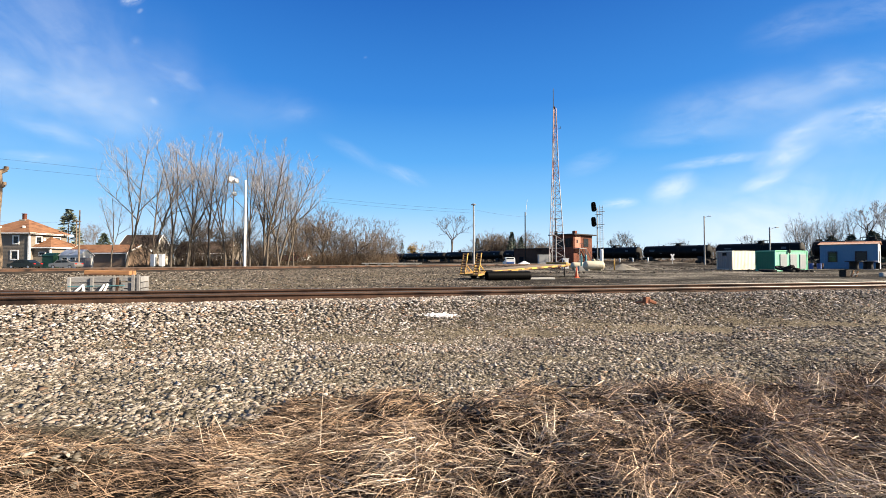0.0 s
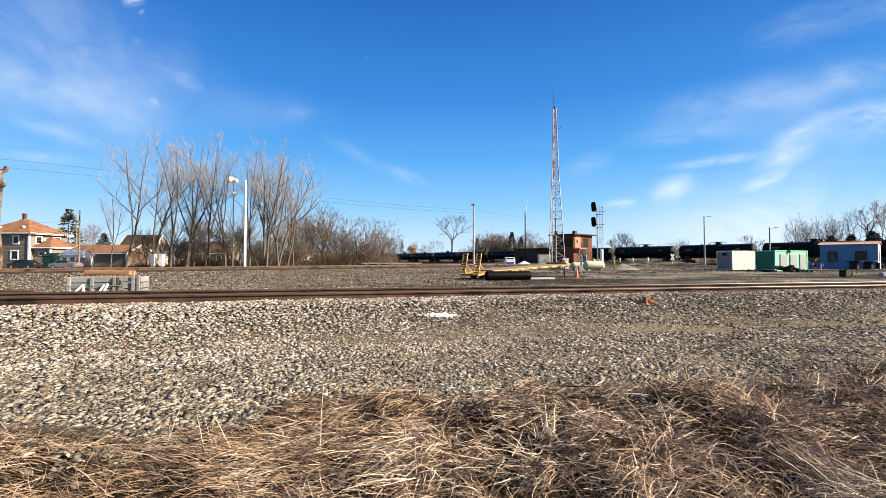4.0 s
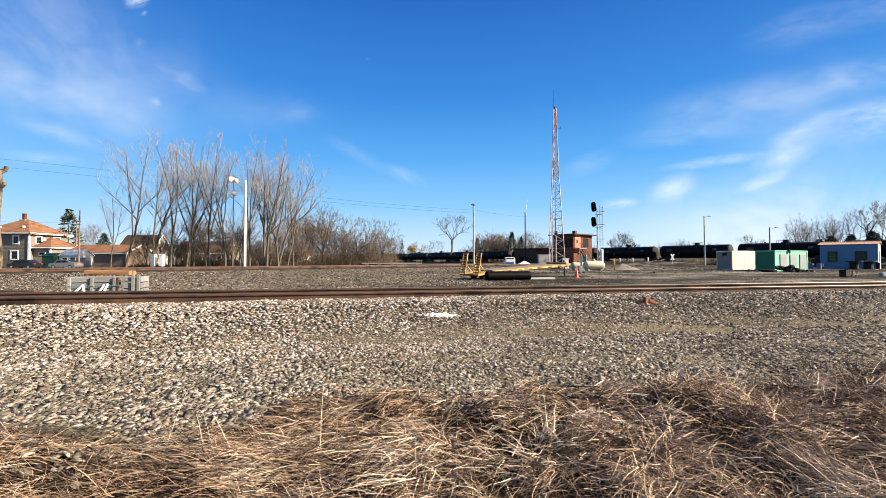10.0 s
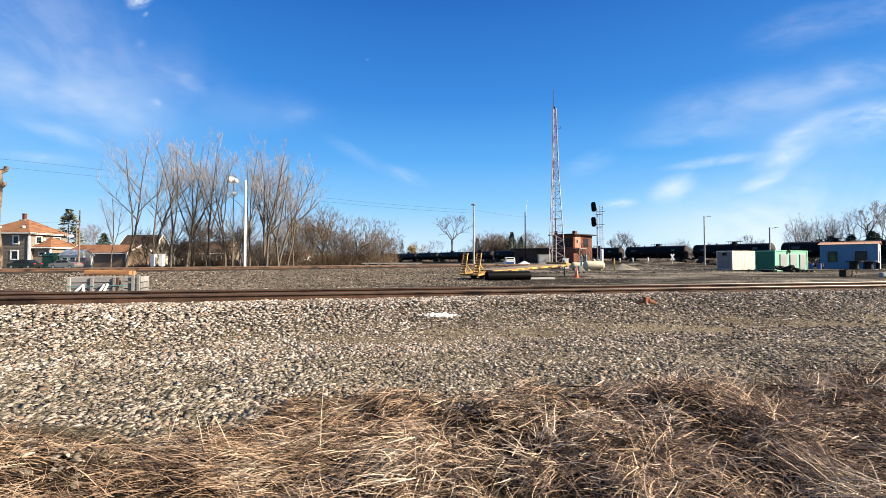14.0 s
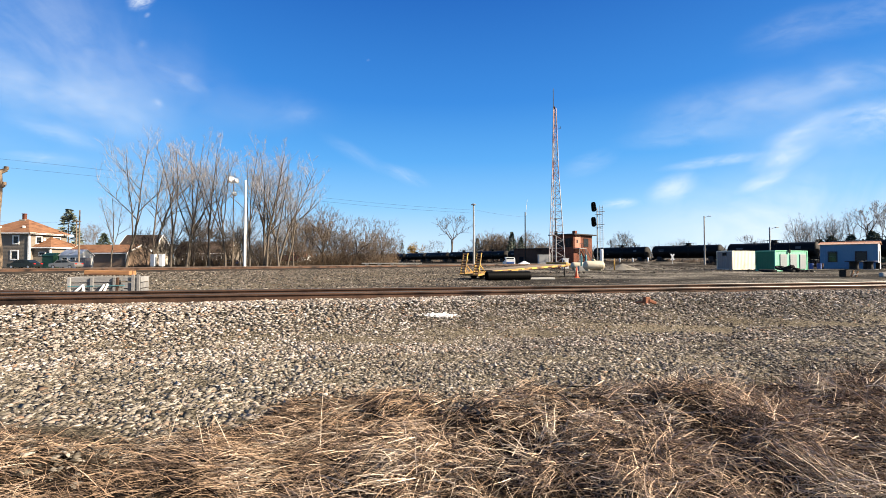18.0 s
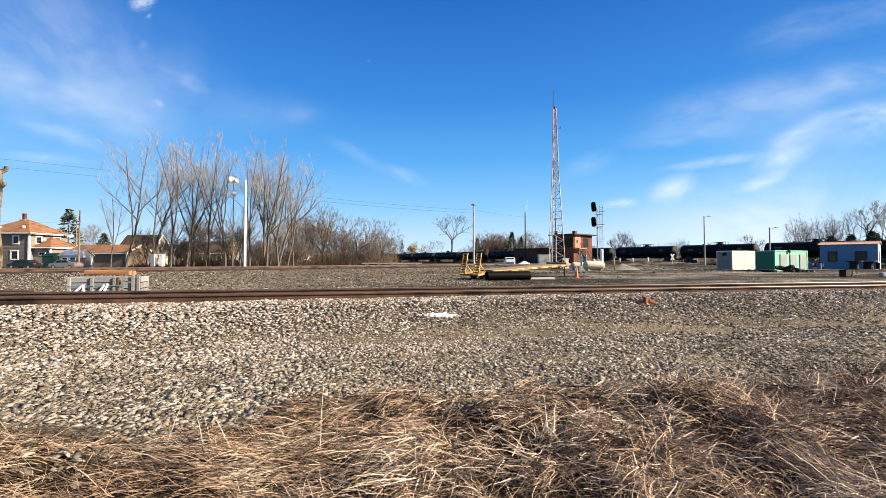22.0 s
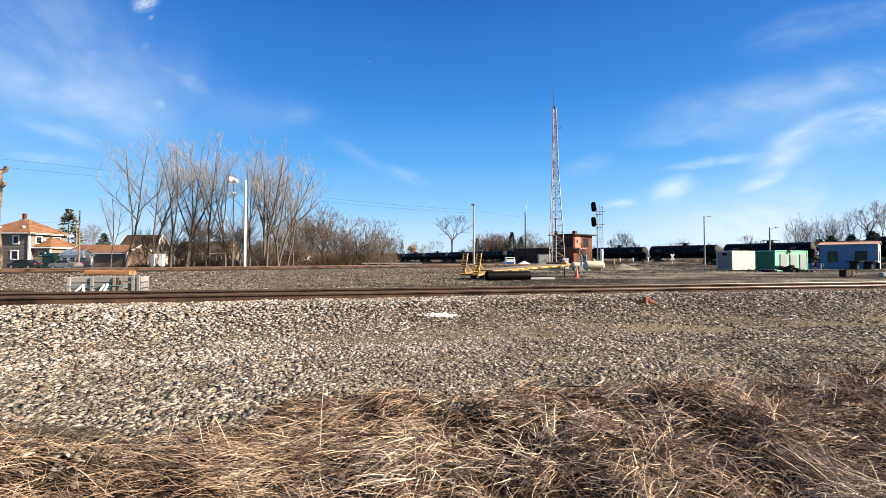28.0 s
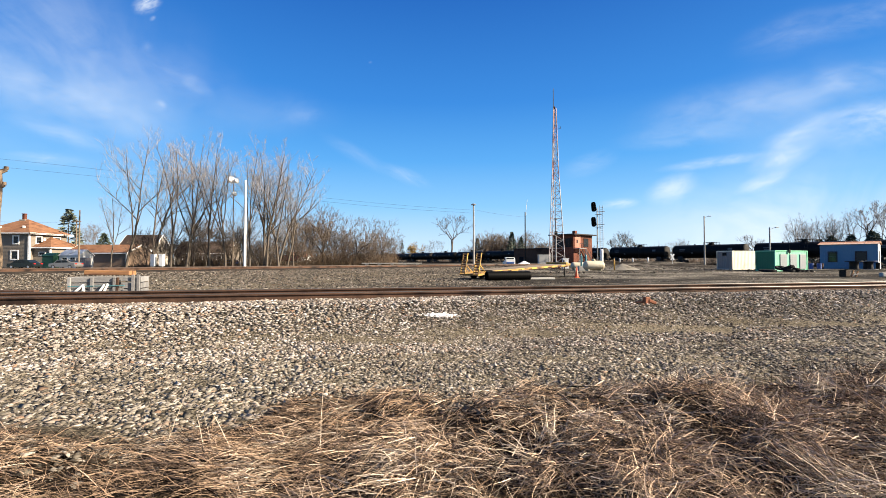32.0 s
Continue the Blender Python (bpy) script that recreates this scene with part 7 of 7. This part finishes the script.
def house():
    h = thing("house", pose(-76.1, 80, 0), "two-storey taupe house with white trim and brown hip roof", "house")
    W, D, E = 9.0, 8.0, 6.2
    bm = bmesh.new()
    box(bm, (-W / 2, D / 2, E / 2), (W, D, E))
    part("wall", bm, M_TAUPE, h)
    bm = bmesh.new()
    for k in range(24):
        box(bm, (-W / 2, -0.012, 0.3 + k * 0.25), (W, 0.03, 0.03))
        box(bm, (0.012, D / 2, 0.3 + k * 0.25), (0.03, D, 0.03))
    part("clapboards", bm, M_TAUPE, h)
    bm = bmesh.new()
    hip_roof(bm, -W, 0, 0, D, E + 0.15, 2.9, 0.75)
    part("roof", bm, M_SHINGLE, h)
    bm = bmesh.new()
    box(bm, (-W / 2, -0.72, E + 0.1), (W + 1.5, 0.06, 0.26))
    box(bm, (0.72, D / 2, E + 0.1), (0.06, D + 1.5, 0.26))
    part("fascia", bm, M_WHITE, h, "white roof fascia")
    bm = bmesh.new()
    box(bm, (-0.0, -0.0, E / 2), (0.3, 0.3, E), bevel=0.02)
    part("corner_board", bm, M_WHITE, h, "white corner board")
    bm = bmesh.new()
    box(bm, (-W / 2 - 0.3, D / 2, E + 3.4), (0.5, 0.5, 1.4), bevel=0.03)
    box(bm, (-W / 2 - 0.3, D / 2, E + 4.1), (0.62, 0.62, 0.14), bevel=0.02)
    part("chimney", bm, M_BRICK, h, "red brick chimney")
    bm = bmesh.new()
    box(bm, (-W / 2 - 0.3, D / 2, E + 2.75), (1.15, 1.0, 0.5), bevel=0.04)
    part("chimney_flashing", bm, M_BED, h, "pale grey chimney flashing")
    for x, y, z in ((-2.0, 1.0, E + 1.35), (-6.4, 0.9, E + 1.25), (0.9, 2.0, 5.2)):
        bm = bmesh.new()
        box(bm, (x, y, z), (0.35, 0.4, 0.45), bevel=0.04)
        part("roof_vent", bm, M_WHITE, h, "small pale roof vent")
    for x, z, w, ht in ((-2.85, 4.4, 0.85, 1.35), (-3.2, 1.5, 1.1, 1.5)):
        window(h, pose(x, -0.04, z), w, ht, M_WHITE, bars=(1, 2), frame_w=0.22)
    window(h, pose(0.05, 1.4, 4.5, 0, 0, 90), 1.0, 1.2, M_WHITE, bars=(1, 2), frame_w=0.2)
    window(h, pose(0.05, 5.0, 4.5, 0, 0, 90), 1.4, 1.2, M_WHITE, bars=(2, 1), frame_w=0.2)
    # low porch wing with its own hip roof
    bm = bmesh.new()
    box(bm, (1.6, 4.5, 1.8), (3.2, 7.4, 3.6))
    part("wing_wall", bm, M_TAUPE, h)
    bm = bmesh.new()
    hip_roof(bm, -3.2, 3.2, 0.8, 8.2, 3.75, 2.1, 0.5, 0)
    part("wing_roof", bm, M_SHINGLE, h)
    bm = bmesh.new()
    box(bm, (1.9, 0.26, 3.68), (3.8, 0.06, 0.22))
    box(bm, (3.73, 4.5, 3.68), (0.06, 8.4, 0.22))
    part("wing_fascia", bm, M_WHITE, h)
    bm = bmesh.new()
    box(bm, (3.2, 0.8, 1.8), (0.24, 0.24, 3.6))
    part("wing_corner_board", bm, M_WHITE, h)
    window(h, pose(1.2, 0.76, 2.3), 1.0, 0.5, M_WHITE, bars=(2, 1), frame_w=0.12)
    return h


house()


def gable_house(name, m, L, D, E, rise, wall, roof, label, trim=True, over=0.35, windows=()):
    """Ridge along x, long front facing -y."""
    g = thing(name, m, label, "house" if "house" in name else "garage")
    bm = bmesh.new()
    prism(bm, [(0, 0), (D, 0), (D, E), (D / 2, E + rise), (0, E)], 0, L)
    for v in bm.verts:
        v.co = Vector((v.co.y, v.co.x, v.co.z))
    bmesh.ops.recalc_face_normals(bm, faces=bm.faces)
    part("wall", bm, wall, g)
    a = math.atan2(rise, D / 2)
    sl = (D / 2 + over) / math.cos(a)
    for sgn in (0, 1):
        bm = bmesh.new()
        box(bm, (L / 2, 0, 0), (L + 2 * over, sl, 0.14), bevel=0.01)
        o = part("roof", bm, roof, g)
        yc = (D / 2 - over) / 2 if sgn == 0 else D - (D / 2 - over) / 2
        o.matrix_basis = pose(0, yc, E + rise / 2 - over * math.tan(a) / 2 + 0.1, math.degrees(a) * (1 if sgn == 0 else -1), 0, 0)
    if trim:
        for x in (-over, L + over):
            for sgn in (0, 1):
                bm = bmesh.new()
                box(bm, (0, 0, 0), (0.08, sl, 0.24))
                o = part("bargeboard", bm, M_WHITE, g, "white bargeboard")
                yc = (D / 2 - over) / 2 if sgn == 0 else D - (D / 2 - over) / 2
                o.matrix_basis = pose(x, yc, E + rise / 2 - over * math.tan(a) / 2 + 0.06, math.degrees(a) * (1 if sgn == 0 else -1), 0, 0)
        bm = bmesh.new()
        box(bm, (L / 2, -over, E - over * math.tan(a) + 0.02), (L + 2 * over, 0.07, 0.2))
        part("fascia", bm, M_WHITE, g)
        for x in (0.0, L):
            bm = bmesh.new()
            box(bm, (x, 0, E / 2), (0.2, 0.2, E - 0.1))
            part("corner_board", bm, M_WHITE, g)
    for x, z, w, hh in windows:
        window(g, pose(x, -0.04, z), w, hh, M_WHITE, bars=(2, 2), frame_w=0.12)
    return g


M_GARAGE = surf("brown_garage_siding", (0.17, 0.113, 0.073), 0.75, 0, 0.8, 0.15, 12, 0.1, stretch=(0.5, 0.5, 6))
M_BROWNROOF = surf("dark_brown_shingle", (0.0546, 0.0391, 0.0309), 0.9, 0, 1.0, 0.3, 15, 0.2)
M_PINKROOF = surf("faded_red_roof", (0.182, 0.0546, 0.0455), 0.8, 0, 1.0, 0.2, 15, 0.1)
M_BUFF = surf("buff_siding", (0.297, 0.266, 0.219), 0.75, 0, 0.8, 0.12, 12, 0.1, stretch=(0.5, 0.5, 6))
gable_house("garage", pose(-71.5, 82.5, 0, 0, 0, -4), 12.2, 6.6, 2.8, 1.45, M_GARAGE, M_SHINGLE, "long taupe garage with brown shingle roof and white trim")
gable_house("house", pose(-80.6, 108.0, 0, 0, 0, -8), 9.6, 5.6, 4.3, 3.3, M_BUFF, M_BROWNROOF, "cream house with dark brown gable roof behind the grove", windows=((2, 1.5, 1.2, 1.3), (5.5, 1.5, 1.2, 1.3)))
gable_house("house", pose(-69.0, 112.0, 0, 0, 0, 3), 13.5, 8.0, 3.3, 2.9, M_TAUPE, M_BROWNROOF, "brown low house with dark roof behind the grove", windows=((2, 1.2, 1.2, 1.2), (7, 1.2, 1.2, 1.2), (10.5, 1.2, 1.2, 1.2)))
gable_house("shed_house", pose(-36.0, 100.0, 0, 0, 0, 0), 4.5, 4.0, 2.2, 1.0, M_WHITE, M_RUSTROOF, "small pale outbuilding with rusty roof", trim=False)
gable_house("shed_house", pose(-30.0, 80.5, 0, 0, 0, 4), 2.7, 2.4, 1.4, 0.8, M_CREAM, M_PINKROOF, "small red-roofed outbuilding behind the thicket", trim=False)
M_DKGREEN = surf("dark_green_paint", (0.0157, 0.0704, 0.0391), 0.6, 0, 1, 0.2, 15, 0.05)
gable_house("garden_shed", pose(-64.9, 70.5, 0), 1.7, 2.0, 2.0, 0.4, M_DKGREEN, M_DKGREEN, "dark green garden shed", trim=False, over=0.1)
gable_house("garden_shed", pose(-63.0, 71.5, 0), 3.2, 3.0, 2.1, 0.9, M_WHITE, M_WHITE, "white garden shed with windows", trim=False, over=0.15, windows=((0.5, 1.1, 0.8, 0.7), (1.8, 1.1, 0.8, 0.7)))
bm = bmesh.new()
for k in range(8):
    box(bm, (0.15 + k * 0.3, 0, 0.9), (0.28, 0.04, 1.75 + 0.05 * (k % 2)), bevel=0.01)
# the fence shares the grey toned for the container's shaded end
o = obj_from("fence_panel", bm, M_CREAMSHADE)
o.location = (-59.4, 70.5, 0)
tagged(o, "pale grey board fence panel beside the garage", "fence")
for x in (-39.9, -38.75):
    c = thing("relay_case", pose(x, 60.0, 0.1), "white trackside relay case on a post", "cabinet", "relay cases")
    bm = bmesh.new()
    box(bm, (0, 0, 1.25), (0.58, 0.45, 1.55), bevel=0.04)
    part("case", bm, M_WHITE, c)
    bm = bmesh.new()
    box(bm, (0, 0, 2.05), (0.66, 0.53, 0.08), bevel=0.02)
    part("lid", bm, M_WHITE, c)
    bm = bmesh.new()
    box(bm, (0, 0, 0.25), (0.3, 0.3, 0.5))
    part("stand", bm, M_CONCRETE, c)

# low concrete loading platform beyond the second line
pf = thing("loading_platform", pose(-9.3, 80.0, 0, 0, 0, 3), "low pale concrete loading platform beyond the tracks", "platform")
bm = bmesh.new()
box(bm, (0, 0, 0.8), (10.8, 3.0, 0.12), bevel=0.03)
part("slab", bm, M_CONCRETE, pf)
for k in range(5):
    bm = bmesh.new()
    box(bm, (-4.6 + k * 2.3, 0, 0.34), (0.5, 2.4, 0.74))
    part("pier", bm, M_CONCRETE, pf)


# ---- clouds ----
CLOUDS = []
CLOUD_Y = 3000.0                  # distance of the nearest flat cloud disc
WIND = Vector((4.0, 14.0))        # drift in 32 s, for a layer 260 m up


def cloud(az, el, wide, tall, tilt, density, seed, streak=2.0, fine=1.0, rim=0.0, drift=True, name="cloud", label="thin white fibrous high cloud", shift=None):
    """A flat disc of thin cloud facing the camera, placed to fit its view; az and el are slopes in thousandths, its
    size in the same measure.
    """
    bm = bmesh.new()
    bmesh.ops.create_circle(bm, cap_ends=True, segments=36, radius=0.5)
    far = CLOUD_Y + 60 * len(CLOUDS)
    k = far / 1000
    for v in bm.verts:
        v.co = Vector((v.co.x * wide * k, v.co.y * tall * k, 0))
    g = fine / (130 * k)
    o = obj_from(name, bm, cloud_mat("ice_cloud", seed, density, (g, g * streak), rim))
    o.visible_shadow = False
    tagged(o, label, name, "high clouds", "structure")
    d = 260.0 * 1000 / max(el, 60)
    x = az / 1000 * d
    d2, x2 = d + WIND.y, x + WIND.x
    shift = shift or (x2 / d2 * 1000 - az, 260.0 / d2 * 1000 - max(el, 60)) if drift else (0, 0)
    CLOUDS.append((o, az, el, tilt, shift, far))


def cloud_pose(az, el, tilt, far):
    return Matrix.Translation((az / 1000 * far, far, el / 1000 * far)) @ Matrix.Rotation(radians(-tilt), 4, "Y") @ Matrix.Rotation(radians(90), 4, "X")


# veil in the west
cloud(-960, 460, 1150, 640, -20, 0.40, 1, 1.4, 0.35)
cloud(-830, 375, 560, 250, -20, 0.30, 2, 2.4, 0.7)
cloud(-960, 400, 380, 130, -14, 0.30, 30, 2.6, 1.0)
cloud(-760, 340, 300, 90, -24, 0.26, 31, 3.0, 1.2)
cloud(-900, 296, 330, 60, -17, 0.30, 3, 3.4, 1.3)
cloud(-935, 236, 260, 44, -4, 0.34, 4, 3.4, 1.3)
cloud(-675, 365, 44, 34, -10, 0.55, 5, 1.4, 2.6)
cloud(-590, 415, 100, 46, -24, 0.36, 6, 2.6, 2.0)
cloud(-640, 440, 260, 60, -32, 0.16, 32, 3.0, 1.4)
cloud(-714, 505, 44, 40, 50, 0.14, 7, 1.8, 2.6)
cloud(-430, 350, 420, 150, -4, 0.13, 8, 1.4, 0.7)
cloud(-335, 338, 120, 56, 8, 0.13, 9, 1.8, 1.6)
cloud(-90, 196, 150, 44, -22, 0.36, 10, 2.8, 1.7)
cloud(-200, 245, 240, 50, -28, 0.13, 11, 2.6, 1.3)
cloud(-722, 617, 88, 60, 24, 0.9, 12, 2.2, 6.5)
cloud(-706, 580, 22, 16, 30, 0.4, 33, 1.4, 6.0)
cloud(-640, 400, 500, 260, -22, 0.16, 42, 1.5, 0.5)
cloud(-180, 470, 14, 10, 10, 0.12, 43, 1.4, 6.0)
# bands in the east; the first disc paints in pale haze above the horizon
cloud(880, 75, 1350, 350, 3, 0.82, 14, 1.4, 0.5, drift=False)
cloud(900, 330, 700, 420, 12, 0.22, 41, 1.8, 0.35)
cloud(1000, 325, 420, 130, 9, 0.65, 16, 2.6, 1.1)
cloud(840, 305, 260, 64, 24, 0.5, 15, 2.8, 1.5)
cloud(800, 248, 230, 92, 28, 0.8, 34, 2.0, 1.3)
cloud(745, 182, 170, 50, 22, 0.85, 35, 3.2, 1.9)
cloud(535, 166, 170, 80, 20, 0.8, 17, 2.0, 1.5)
cloud(404, 130, 120, 32, 5, 0.85, 18, 2.8, 1.8)
cloud(640, 230, 330, 34, 8, 0.6, 20, 3.6, 1.6)
cloud(340, 225, 170, 66, 20, 0.26, 19, 2.4, 1.4)
cloud(690, 355, 640, 180, 11, 0.32, 21, 2.4, 0.7)
cloud(560, 290, 380, 70, 6, 0.3, 36, 3.0, 1.0)
cloud(930, 420, 520, 110, 12, 0.3, 37, 2.8, 0.8)
cloud(830, 545, 360, 130, 17, 0.18, 22, 2.4, 0.8)
cloud(980, 575, 340, 110, 14, 0.28, 38, 2.8, 0.9)
cloud(640, 440, 260, 80, 12, 0.16, 39, 2.6, 1.0)
cloud(436, 480, 130, 36, 12, 0.1, 23, 2.6, 1.6)
cloud(640, 180, 900, 170, 8, 0.3, 24, 2.6, 0.8)
cloud(1000, 290, 620, 420, 10, 0.34, 25, 1.8, 0.5)
cloud(980, 263, 84, 4.5, -3, 1.0, 44, 1.0, 1.0, rim=0.4, name="contrail", label="thin white aircraft contrail", shift=(-213, 0))


# ---- what moves ----
def motions():
    times = [0, 2, 4, 6, 8, 10, 12, 14, 16, 18, 20, 22, 24, 26, 28, 30, 32]
    for car_ob, i in TRAIN:
        rows = []
        for t in times:
            n = i + 0.5 + couplings_passed(t)
            rows.append((t, pose(LINE_X + STEP.x * n, LINE_Y + STEP.y * n, LINE_Z + STEP.z * n, 0, 0, LINE_TURN)))
        walk(car_ob, rows)
    for o, az, el, tilt, (u, v), far in CLOUDS:
        walk(o, [(t, cloud_pose(az + u * t / 32, el + v * t / 32, tilt, far)) for t in (0, 8, 16, 24, 32)])


motions()
